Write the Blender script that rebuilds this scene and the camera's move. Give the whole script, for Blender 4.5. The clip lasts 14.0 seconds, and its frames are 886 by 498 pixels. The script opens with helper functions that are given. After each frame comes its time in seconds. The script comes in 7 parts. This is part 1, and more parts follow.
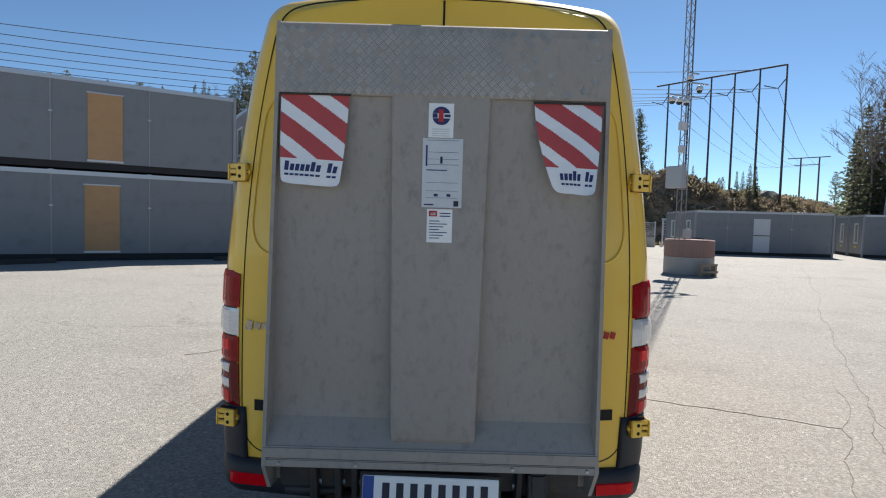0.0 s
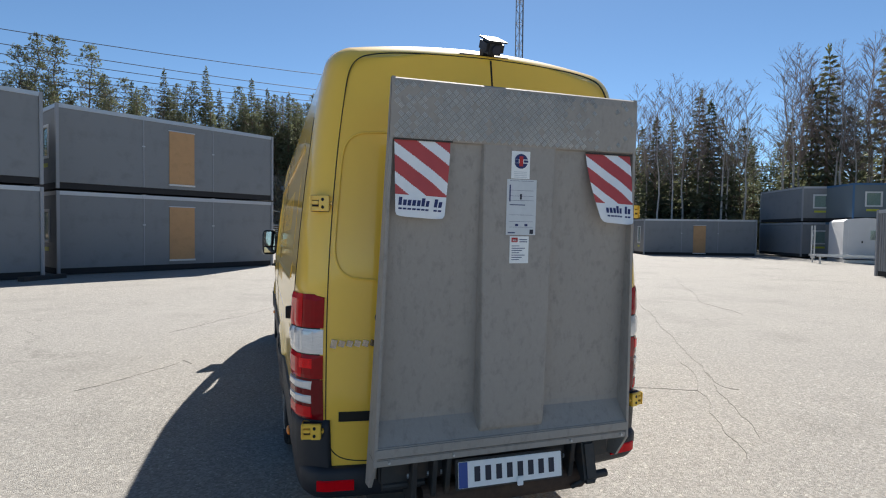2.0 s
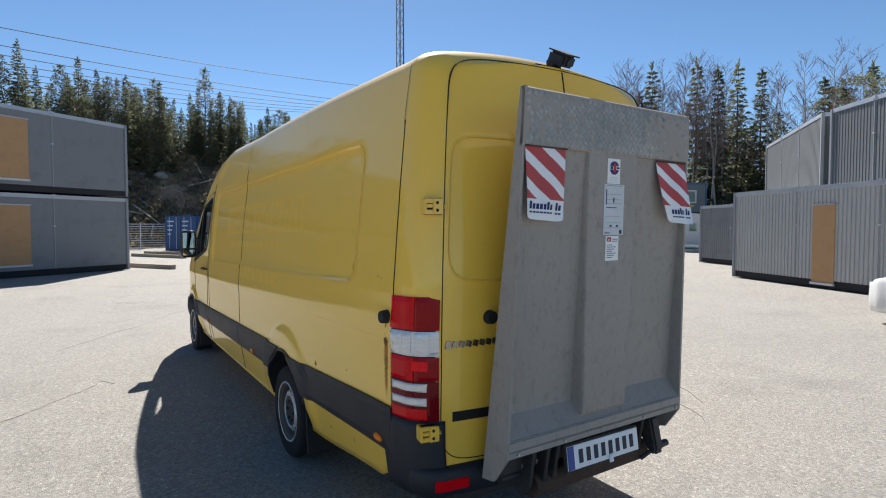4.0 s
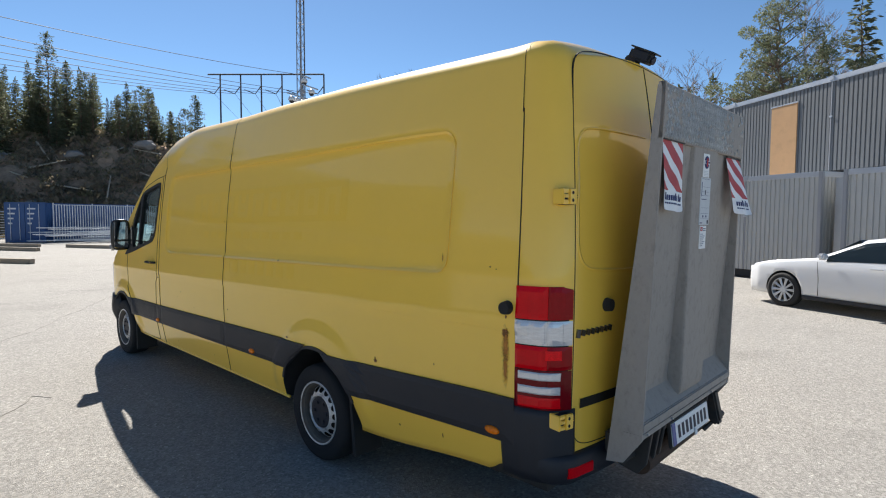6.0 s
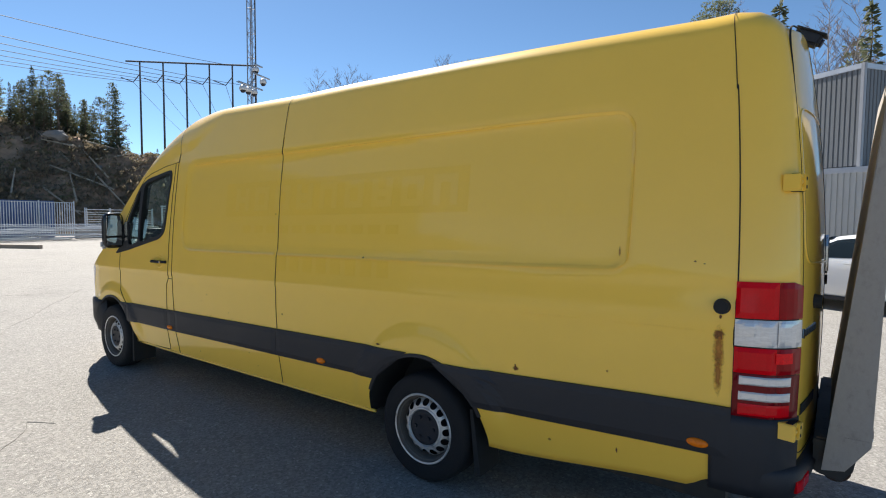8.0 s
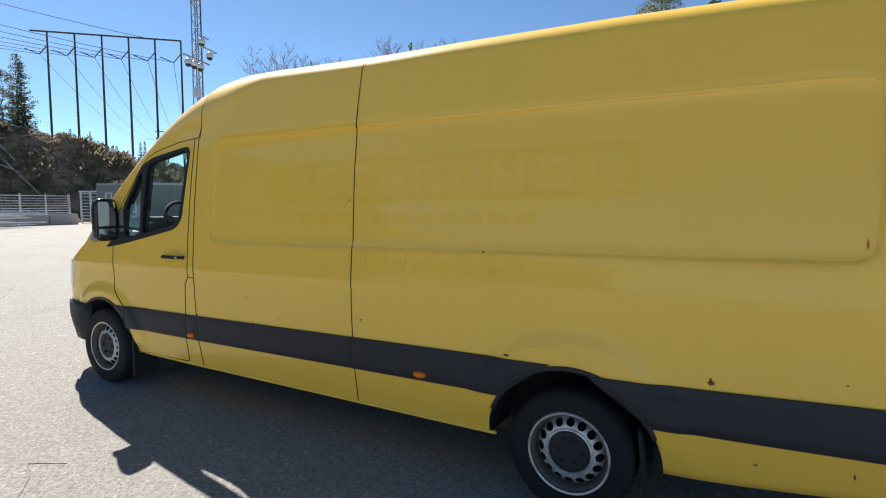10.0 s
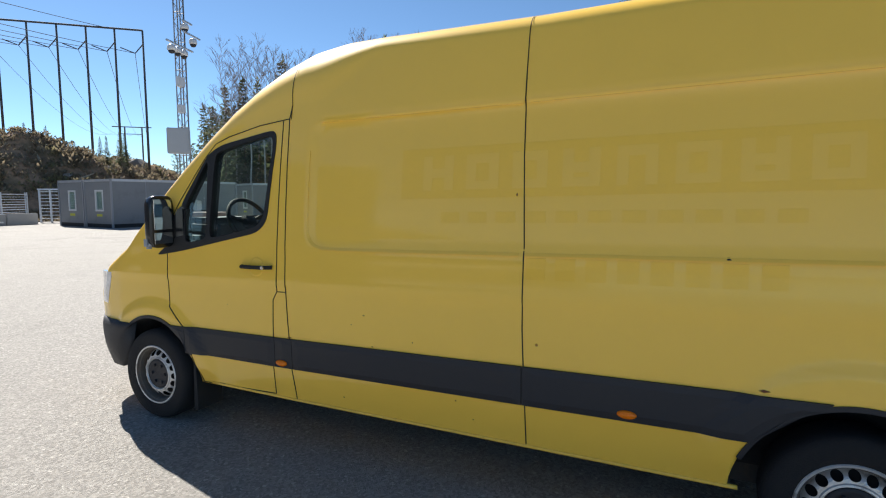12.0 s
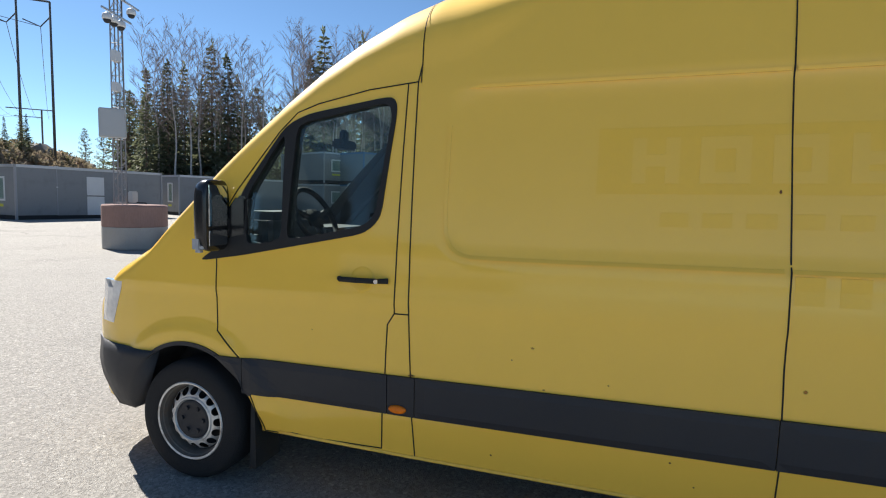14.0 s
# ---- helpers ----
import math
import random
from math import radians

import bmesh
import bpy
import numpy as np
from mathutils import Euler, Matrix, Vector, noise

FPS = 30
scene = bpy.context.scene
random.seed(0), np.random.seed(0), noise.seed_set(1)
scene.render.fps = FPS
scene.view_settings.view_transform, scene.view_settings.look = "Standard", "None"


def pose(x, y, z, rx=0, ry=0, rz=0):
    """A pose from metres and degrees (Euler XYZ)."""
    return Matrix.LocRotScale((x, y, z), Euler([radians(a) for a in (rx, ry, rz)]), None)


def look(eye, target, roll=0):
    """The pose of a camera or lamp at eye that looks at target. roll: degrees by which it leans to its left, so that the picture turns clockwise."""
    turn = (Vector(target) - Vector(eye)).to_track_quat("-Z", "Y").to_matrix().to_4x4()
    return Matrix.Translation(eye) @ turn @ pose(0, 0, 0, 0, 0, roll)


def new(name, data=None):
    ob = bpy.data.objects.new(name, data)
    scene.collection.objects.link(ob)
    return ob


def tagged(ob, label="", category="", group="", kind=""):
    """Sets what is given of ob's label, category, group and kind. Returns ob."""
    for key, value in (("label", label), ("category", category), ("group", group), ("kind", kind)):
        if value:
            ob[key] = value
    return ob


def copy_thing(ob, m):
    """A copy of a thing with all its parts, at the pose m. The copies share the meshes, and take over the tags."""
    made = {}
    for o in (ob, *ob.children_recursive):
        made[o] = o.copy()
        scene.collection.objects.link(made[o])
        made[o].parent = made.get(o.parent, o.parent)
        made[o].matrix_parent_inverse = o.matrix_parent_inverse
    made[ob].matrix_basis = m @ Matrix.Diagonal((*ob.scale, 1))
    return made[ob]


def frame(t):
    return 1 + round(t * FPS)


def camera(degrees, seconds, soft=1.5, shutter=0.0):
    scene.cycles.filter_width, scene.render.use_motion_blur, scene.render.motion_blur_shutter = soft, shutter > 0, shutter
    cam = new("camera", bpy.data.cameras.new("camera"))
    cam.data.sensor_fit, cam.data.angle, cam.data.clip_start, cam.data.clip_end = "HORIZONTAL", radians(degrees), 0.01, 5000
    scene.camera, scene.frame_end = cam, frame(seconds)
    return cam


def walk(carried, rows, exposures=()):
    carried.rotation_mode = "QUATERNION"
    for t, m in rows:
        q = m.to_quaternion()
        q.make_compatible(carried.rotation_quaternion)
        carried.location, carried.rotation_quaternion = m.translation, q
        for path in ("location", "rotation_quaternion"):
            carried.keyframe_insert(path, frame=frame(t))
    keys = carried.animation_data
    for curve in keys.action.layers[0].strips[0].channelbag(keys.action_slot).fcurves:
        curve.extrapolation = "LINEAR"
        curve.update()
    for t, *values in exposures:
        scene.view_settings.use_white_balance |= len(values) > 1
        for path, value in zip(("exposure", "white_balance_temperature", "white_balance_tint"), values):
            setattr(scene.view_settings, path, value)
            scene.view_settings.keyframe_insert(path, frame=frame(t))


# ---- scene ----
cam = camera(78.4, 14.0, soft=1.1)
PATH = [
    (0, (0.015, -0.1, 1.657), (0.011, 1.898, 1.554), 1.6),
    (0.5, (-0.264, -0.26, 1.697), (-0.068, 1.728, 1.588), 1.4),
    (1, (-0.527, -0.244, 1.672), (-0.154, 1.719, 1.583), 1.1),
    (1.5, (-0.801, -0.259, 1.718), (-0.287, 1.672, 1.629), 1.1),
    (2, (-1.106, -0.336, 1.722), (-0.483, 1.563, 1.654), 0.7),
    (2.5, (-1.332, -0.246, 1.717), (-0.597, 1.613, 1.638), 0.6),
    (3, (-1.605, -0.137, 1.735), (-0.744, 1.667, 1.654), 0.4),
    (5.3, (-2.885, 0.512, 1.747), (-1.539, 1.988, 1.642), 0.1),
    (5.5, (-2.962, 0.597, 1.748), (-1.584, 2.042, 1.636), 0.2),
    (6, (-3.09, 0.894, 1.742), (-1.647, 2.274, 1.625), 0.2),
    (6.5, (-3.295, 1.153, 1.745), (-1.801, 2.476, 1.619), 0.1),
    (7, (-3.488, 1.411, 1.756), (-1.951, 2.684, 1.625), -0.0),
    (7.5, (-3.517, 1.744, 1.737), (-1.944, 2.971, 1.595), -0.1),
    (8, (-3.602, 2.078, 1.688), (-1.99, 3.257, 1.568), 0.4),
    (8.2, (-3.654, 2.209, 1.683), (-2.032, 3.373, 1.56), 0.3),
    (10.5, (-3.745, 3.719, 1.681), (-1.985, 4.651, 1.503), 0.1),
    (11, (-3.647, 4.059, 1.686), (-1.878, 4.974, 1.5), -0.4),
    (11.5, (-3.664, 4.451, 1.702), (-1.884, 5.344, 1.504), -0.5),
    (12, (-3.650, 4.790, 1.677), (-1.853, 5.649, 1.491), -0.1),
    (12.5, (-3.550, 5.133, 1.667), (-1.732, 5.948, 1.489), 0.3),
    (13, (-3.539, 5.489, 1.613), (-1.696, 6.251, 1.458), 1.2),
    (13.5, (-3.485, 5.863, 1.64), (-1.618, 6.556, 1.459), 1.1),
    (14, (-3.358, 6.266, 1.629), (-1.460, 6.872, 1.448), 1.6),
]
walk(cam, [(t, look(eye, target, roll)) for t, eye, target, roll in PATH], exposures=[(0, 0.88), (4, 0.98), (9, 1.08), (14, 1.12)])

# ---- world, sun ----
SUN = Vector((0.45, 0.95, 1.0)).normalized()
world = bpy.data.worlds.new("sky")
world.use_nodes = True
scene.world = world
wn = world.node_tree
sky = wn.nodes.new("ShaderNodeTexSky")
sky.sky_type = "NISHITA"
sky.sun_disc = False
sky.sun_elevation = math.asin(SUN.z)
sky.sun_rotation = math.atan2(SUN.x, SUN.y)
sky.altitude = 900
sky.air_density, sky.dust_density, sky.ozone_density = 0.75, 0.12, 4.0
wn.nodes["Background"].inputs["Strength"].default_value = 0.069
tint = wn.nodes.new("ShaderNodeMixRGB")
tint.blend_type = "MULTIPLY"
tint.inputs["Fac"].default_value = 1.0
tint.inputs["Color2"].default_value = (0.91, 1.02, 1.0, 1)
wn.links.new(sky.outputs[0], tint.inputs["Color1"])
wn.links.new(tint.outputs[0], wn.nodes["Background"].inputs["Color"])
sun = new("sun", bpy.data.lights.new("sun", "SUN"))
sun.data.energy, sun.data.angle, sun.data.color = 5.0, radians(0.53), (1.0, 0.95, 0.88)
sun.matrix_world = look((20, 40, 60), Vector((20, 40, 60)) - SUN)


# ---- materials ----
def mat(name, color, rough=0.6, metal=0.0, vary=0.12, scale=3.0, fine=40.0, bump=0.0, bump_scale=60.0, coat=0.0, island=0.0, stretch=None, spec=0.5, dirt=None, uneven=0.25, coat_rough=0.08):
    """A surface with two scales of colour variation and a fine relief. dirt: (colour, amount, scale)."""
    m = bpy.data.materials.new(name)
    m.use_nodes = True
    nt = m.node_tree
    b = nt.nodes["Principled BSDF"]
    b.inputs["Roughness"].default_value, b.inputs["Metallic"].default_value = rough, metal
    b.inputs["Coat Weight"].default_value, b.inputs["Coat Roughness"].default_value = coat, coat_rough
    b.inputs["Specular IOR Level"].default_value = spec
    tc = nt.nodes.new("ShaderNodeTexCoord")
    co = tc.outputs["Object"]
    if stretch:
        mp = nt.nodes.new("ShaderNodeMapping")
        mp.inputs["Scale"].default_value = stretch
        nt.links.new(co, mp.inputs["Vector"])
        co = mp.outputs[0]

    def tex(s, detail=4, rgh=0.6):
        n = nt.nodes.new("ShaderNodeTexNoise")
        n.inputs["Scale"].default_value, n.inputs["Detail"].default_value, n.inputs["Roughness"].default_value = s, detail, rgh
        nt.links.new(co, n.inputs["Vector"])
        return n.outputs[0]

    def math_node(op, a, c):
        n = nt.nodes.new("ShaderNodeMath")
        n.operation = op
        for k, v in enumerate((a, c)):
            if isinstance(v, (int, float)):
                n.inputs[k].default_value = v
            else:
                nt.links.new(v, n.inputs[k])
        return n.outputs[0]

    big, small = tex(scale), tex(fine)
    total = math_node("ADD", math_node("MULTIPLY", math_node("SUBTRACT", big, 0.5), 2 * vary), math_node("MULTIPLY", math_node("SUBTRACT", small, 0.5), 1.4 * vary))
    if island:
        info = nt.nodes.new("ShaderNodeObjectInfo")
        total = math_node("ADD", total, math_node("MULTIPLY", math_node("SUBTRACT", info.outputs["Random"], 0.5), island))
    hsv = nt.nodes.new("ShaderNodeHueSaturation")
    hsv.inputs["Color"].default_value = (*color, 1)
    nt.links.new(math_node("ADD", total, 1.0), hsv.inputs["Value"])
    col = hsv.outputs[0]
    if dirt:
        ramp = nt.nodes.new("ShaderNodeMapRange")
        ramp.inputs["From Min"].default_value, ramp.inputs["From Max"].default_value = 0.52, 0.72
        ramp.inputs["To Max"].default_value = dirt[1]
        nt.links.new(tex(dirt[2], 6, 0.65), ramp.inputs["Value"])
        mx = nt.nodes.new("ShaderNodeMixRGB")
        mx.inputs["Color2"].default_value = (*dirt[0], 1)
        nt.links.new(ramp.outputs[0], mx.inputs["Fac"])
        nt.links.new(col, mx.inputs["Color1"])
        col = mx.outputs[0]
    nt.links.new(col, b.inputs["Base Color"])
    nt.links.new(math_node("ADD", math_node("MULTIPLY", math_node("SUBTRACT", big, 0.5), uneven), rough), b.inputs["Roughness"])
    if bump:
        bp = nt.nodes.new("ShaderNodeBump")
        bp.inputs["Strength"].default_value, bp.inputs["Distance"].default_value = min(1, bump * 20), 0.02
        nt.links.new(tex(bump_scale, 3, 0.7), bp.inputs["Height"])
        nt.links.new(bp.outputs[0], b.inputs["Normal"])
    return m


def glass_mat(name, tint=(0.75, 0.9, 0.85), clear=0.7):
    m = bpy.data.materials.new(name)
    m.use_nodes = True
    nt = m.node_tree
    out = nt.nodes["Material Output"]
    nt.nodes.remove(nt.nodes["Principled BSDF"])
    tr, gl, mix, lw, pw, fr = (nt.nodes.new(k) for k in ("ShaderNodeBsdfTransparent", "ShaderNodeBsdfGlossy", "ShaderNodeMixShader", "ShaderNodeLayerWeight", "ShaderNodeMath", "ShaderNodeMath"))
    tr.inputs[0].default_value = (*[c * clear for c in tint], 1)
    gl.inputs["Roughness"].default_value = 0.02
    lw.inputs[0].default_value = 0.5
    pw.operation, fr.operation = "POWER", "MULTIPLY_ADD"
    pw.inputs[1].default_value = 5.0
    fr.inputs[1].default_value, fr.inputs[2].default_value = 0.96, 0.04
    nt.links.new(lw.outputs["Facing"], pw.inputs[0])
    nt.links.new(pw.outputs[0], fr.inputs[0])
    nt.links.new(fr.outputs[0], mix.inputs[0])
    nt.links.new(tr.outputs[0], mix.inputs[1])
    nt.links.new(gl.outputs[0], mix.inputs[2])
    nt.links.new(mix.outputs[0], out.inputs[0])
    return m


M = {}
M["yellow"] = mat("yellow_paint", (0.97, 0.595, 0.074), 0.5, vary=0.025, scale=1.3, fine=6, coat=0.8, coat_rough=0.07, spec=0.2, uneven=0.04)
M["yellow"].node_tree.nodes["Principled BSDF"].inputs["Coat IOR"].default_value = 1.52
M["plastic"] = mat("dark_plastic", (0.015, 0.017, 0.023), 0.55, vary=0.15, fine=90, bump=0.01, bump_scale=400)
M["rubber"] = mat("black_rubber", (0.018, 0.018, 0.018), 0.8, vary=0.25, fine=60, bump=0.02, bump_scale=150)
M["gap"] = mat("seam_gap", (0.012, 0.011, 0.008), 0.8)
M["rim"] = mat("painted_steel", (0.62, 0.61, 0.59), 0.38, metal=0.45, vary=0.2, scale=8, dirt=((0.1, 0.075, 0.052), 0.8, 11))
M["rim_dirt"] = mat("brake_dust", (0.1, 0.088, 0.075), 0.7, vary=0.4, scale=9, dirt=((0.14, 0.08, 0.05), 0.7, 12))
M["tyre"] = mat("tyre_rubber", (0.011, 0.011, 0.012), 0.85, vary=0.3, fine=60, bump=0.02, bump_scale=150)
M["alu"] = mat("dull_aluminium", (0.365, 0.33, 0.293), 0.72, metal=0.1, spec=0.3, vary=0.12, scale=1.6, fine=60, bump=0.006, bump_scale=90, dirt=((0.2, 0.185, 0.165), 0.5, 26), stretch=(1, 1, 0.6))
M["steel"] = mat("galvanised_steel", (0.5, 0.52, 0.54), 0.42, metal=0.7, vary=0.12, scale=5)
M["black_steel"] = mat("black_steel", (0.03, 0.03, 0.03), 0.6, vary=0.3, dirt=((0.1, 0.06, 0.035), 0.6, 8))
M["glass"] = glass_mat("clear_glass", (0.91, 0.985, 0.955), 0.985)


def asphalt_mat():
    """Pale worn asphalt: aggregate speckle, broad patches, wandering cracks."""
    m = mat("worn_asphalt", (0.31, 0.295, 0.27), 0.85, vary=0.13, scale=0.22, fine=55, bump=0.035, bump_scale=110, dirt=((0.235, 0.225, 0.205), 0.7, 0.5), spec=0.2)
    nt = m.node_tree
    b = nt.nodes["Principled BSDF"]
    src = b.inputs["Base Color"].links[0].from_socket
    tc = nt.nodes.new("ShaderNodeTexCoord")

    def node(kind, **sets):
        n = nt.nodes.new(kind)
        for k, v in sets.items():
            n.inputs[k].default_value = v
        return n
    warp = node("ShaderNodeTexNoise", Scale=0.7, Detail=5.0, Roughness=0.65)
    mix = node("ShaderNodeVectorMath")
    mix.operation = "MULTIPLY_ADD"
    mix.inputs[1].default_value = (2.6, 2.6, 0)
    nt.links.new(tc.outputs["Object"], warp.inputs["Vector"])
    nt.links.new(warp.outputs["Color"], mix.inputs[0])
    nt.links.new(tc.outputs["Object"], mix.inputs[2])
    vor = node("ShaderNodeTexVoronoi", Scale=0.17)
    vor.feature = "DISTANCE_TO_EDGE"
    nt.links.new(mix.outputs[0], vor.inputs["Vector"])
    line = node("ShaderNodeMapRange")
    line.inputs["From Min"].default_value, line.inputs["From Max"].default_value = 0.0, 0.0035
    line.inputs["To Min"].default_value, line.inputs["To Max"].default_value = 0.62, 0.0
    nt.links.new(vor.outputs["Distance"], line.inputs["Value"])
    gate = node("ShaderNodeTexNoise", Scale=0.12, Detail=2.0)
    nt.links.new(tc.outputs["Object"], gate.inputs["Vector"])
    gr = node("ShaderNodeMapRange")
    gr.inputs["From Min"].default_value, gr.inputs["From Max"].default_value = 0.42, 0.6
    nt.links.new(gate.outputs[0], gr.inputs["Value"])
    mul = node("ShaderNodeMath")
    mul.operation = "MULTIPLY"
    nt.links.new(line.outputs[0], mul.inputs[0])
    nt.links.new(gr.outputs[0], mul.inputs[1])
    dark = node("ShaderNodeMixRGB", Color2=(0.07, 0.068, 0.062, 1))
    nt.links.new(mul.outputs[0], dark.inputs["Fac"])
    nt.links.new(src, dark.inputs["Color1"])
    # pale and dark stones
    cell = node("ShaderNodeTexVoronoi", Scale=62.0)
    nt.links.new(tc.outputs["Object"], cell.inputs["Vector"])
    sep = node("ShaderNodeSeparateColor")
    nt.links.new(cell.outputs["Color"], sep.inputs[0])
    sr = node("ShaderNodeMapRange")
    sr.inputs["To Min"].default_value, sr.inputs["To Max"].default_value = 0.74, 1.2
    nt.links.new(sep.outputs[0], sr.inputs["Value"])
    # a few bright chips
    chip = node("ShaderNodeMapRange")
    chip.inputs["From Min"].default_value, chip.inputs["From Max"].default_value = 0.93, 0.96
    chip.inputs["To Min"].default_value, chip.inputs["To Max"].default_value = 1.0, 1.35
    nt.links.new(sep.outputs[1], chip.inputs["Value"])
    both = node("ShaderNodeMath")
    both.operation = "MULTIPLY"
    nt.links.new(sr.outputs[0], both.inputs[0])
    nt.links.new(chip.outputs[0], both.inputs[1])
    hs = node("ShaderNodeHueSaturation")
    nt.links.new(both.outputs[0], hs.inputs["Value"])
    nt.links.new(dark.outputs[0], hs.inputs["Color"])
    nt.links.new(hs.outputs[0], b.inputs["Base Color"])
    return m


M["asphalt"] = asphalt_mat()
M["module_grey"] = mat("grey_panel_paint", (0.205, 0.215, 0.226), 0.6, vary=0.05, scale=0.8, island=0.05, dirt=((0.15, 0.155, 0.165), 0.6, 1.5))
M["module_dark"] = mat("dark_grey_panel_paint", (0.135, 0.145, 0.155), 0.6, vary=0.05, scale=0.8)
M["module_light"] = mat("pale_grey_panel", (0.42, 0.425, 0.415), 0.5, vary=0.06, scale=0.8, island=0.05)
M["trim"] = mat("galvanised_trim", (0.5, 0.52, 0.55), 0.4, metal=0.5, vary=0.1)
M["trim_dark"] = mat("grey_corner_trim", (0.3, 0.31, 0.33), 0.5, metal=0.2, vary=0.1)
M["board"] = mat("particle_board", (0.48, 0.28, 0.135), 0.8, vary=0.12, scale=2, fine=70, dirt=((0.36, 0.22, 0.1), 0.6, 3))
M["dark"] = mat("dark_void", (0.02, 0.02, 0.022), 0.8)
M["rock"] = mat("rocky_soil", (0.3, 0.2, 0.13), 0.95, vary=0.75, scale=0.35, fine=3.0, bump=0.05, bump_scale=4, dirt=((0.13, 0.11, 0.06), 0.8, 0.5))
M["brush"] = mat("brown_brush", (0.28, 0.23, 0.155), 0.95, vary=0.7, scale=0.35, fine=3, island=0.5, dirt=((0.2, 0.2, 0.085), 0.9, 0.45))
M["stone"] = mat("grey_rock", (0.24, 0.22, 0.2), 0.9, vary=0.3, scale=0.8, fine=8, bump=0.03, bump_scale=10)
M["bare_wood"] = mat("bleached_wood", (0.42, 0.35, 0.26), 0.85, vary=0.3, scale=1.5, fine=20)
M["timber"] = mat("weathered_timber", (0.3, 0.25, 0.19), 0.85, vary=0.25, scale=1.5, fine=20)
M["concrete"] = mat("concrete", (0.36, 0.35, 0.33), 0.9, vary=0.15, scale=1.5, fine=30, bump=0.02, bump_scale=60)
M["needle"] = mat("pine_needles", (0.13, 0.143, 0.08), 0.7, vary=0.5, scale=0.5, fine=4, island=0.5)
for k in ("needle", "brush"):
    nt = M[k].node_tree
    tl, mx = nt.nodes.new("ShaderNodeBsdfTranslucent"), nt.nodes.new("ShaderNodeMixShader")
    mx.inputs[0].default_value = 0.42 if k == "needle" else 0.35
    nt.links.new(nt.nodes["Principled BSDF"].inputs["Base Color"].links[0].from_socket, tl.inputs[0])
    nt.links.new(nt.nodes["Principled BSDF"].outputs[0], mx.inputs[1])
    nt.links.new(tl.outputs[0], mx.inputs[2])
    nt.links.new(mx.outputs[0], nt.nodes["Material Output"].inputs[0])
M["bark"] = mat("bark", (0.16, 0.11, 0.075), 0.9, vary=0.3, scale=2, fine=20)
M["birch"] = mat("birch_bark", (0.45, 0.4, 0.36), 0.9, vary=0.4, scale=3, fine=12)


# ---- building helpers ----
def part(name, bm, material, parent=None, label="", smooth=False):
    me = bpy.data.meshes.new(name)
    bm.normal_update()
    bm.to_mesh(me)
    bm.free()
    for m in material if isinstance(material, (list, tuple)) else (material,):
        me.materials.append(m)
    if smooth:
        me.polygons.foreach_set("use_smooth", [True] * len(me.polygons))
    ob = new(name, me)
    ob.parent = parent
    if label:
        ob["label"] = label
    return ob


def thing(name, m=None, label="", category="", group="", kind=""):
    ob = new(name)
    ob.matrix_basis = m or Matrix()
    return tagged(ob, label, category, group, kind)


def box(bm, x0, x1, y0, y1, z0, z1, bevel=0.0, m=None):
    """Adds a box, its edges bevelled."""
    r = bmesh.ops.create_cube(bm, size=1)
    vs = r["verts"]
    for v in vs:
        v.co = Vector(((x0 + x1) / 2 + v.co.x * (x1 - x0), (y0 + y1) / 2 + v.co.y * (y1 - y0), (z0 + z1) / 2 + v.co.z * (z1 - z0)))
    if bevel:
        es = list({e for v in vs for e in v.link_edges})
        r = bmesh.ops.bevel(bm, geom=es, offset=bevel, segments=2, affect="EDGES")
        vs = list(set(r["verts"]) | {v for v in vs if v.is_valid})
    if m is not None:
        bmesh.ops.transform(bm, matrix=m, verts=[v for v in vs if v.is_valid])
    return bm


def boxes(*specs, bevel=0.0):
    bm = bmesh.new()
    for s in specs:
        box(bm, *s, bevel=bevel)
    return bm


def rod(bm, a, b, r0, r1=None, n=8, caps=True):
    """A tapered rod from a to b."""
    a, b = Vector(a), Vector(b)
    r1 = r0 if r1 is None else r1
    q = (b - a).to_track_quat("Z", "Y").to_matrix()
    rings = []
    for p, r in ((a, r0), (b, r1)):
        rings.append([bm.verts.new(p + q @ Vector((r * math.cos(2 * math.pi * k / n), r * math.sin(2 * math.pi * k / n), 0))) for k in range(n)])
    for k in range(n):
        bm.faces.new((rings[0][k], rings[0][(k + 1) % n], rings[1][(k + 1) % n], rings[1][k]))
    if caps:
        bm.faces.new(rings[0][::-1])
        bm.faces.new(rings[1])
    return bm


def tube(bm, pts, r, n=6):
    """One continuous pipe through the points."""
    pts = [Vector(p) for p in pts]
    rings = []
    for k, p in enumerate(pts):
        q = (pts[min(k + 1, len(pts) - 1)] - pts[max(k - 1, 0)]).to_track_quat("Z", "Y").to_matrix()
        rings.append([bm.verts.new(p + q @ Vector((r * math.cos(2 * math.pi * i / n), r * math.sin(2 * math.pi * i / n), 0))) for i in range(n)])
    for a, b in zip(rings, rings[1:]):
        for i in range(n):
            bm.faces.new((a[i], a[(i + 1) % n], b[(i + 1) % n], b[i]))
    bm.faces.new(rings[0][::-1])
    bm.faces.new(rings[-1])
    return bm


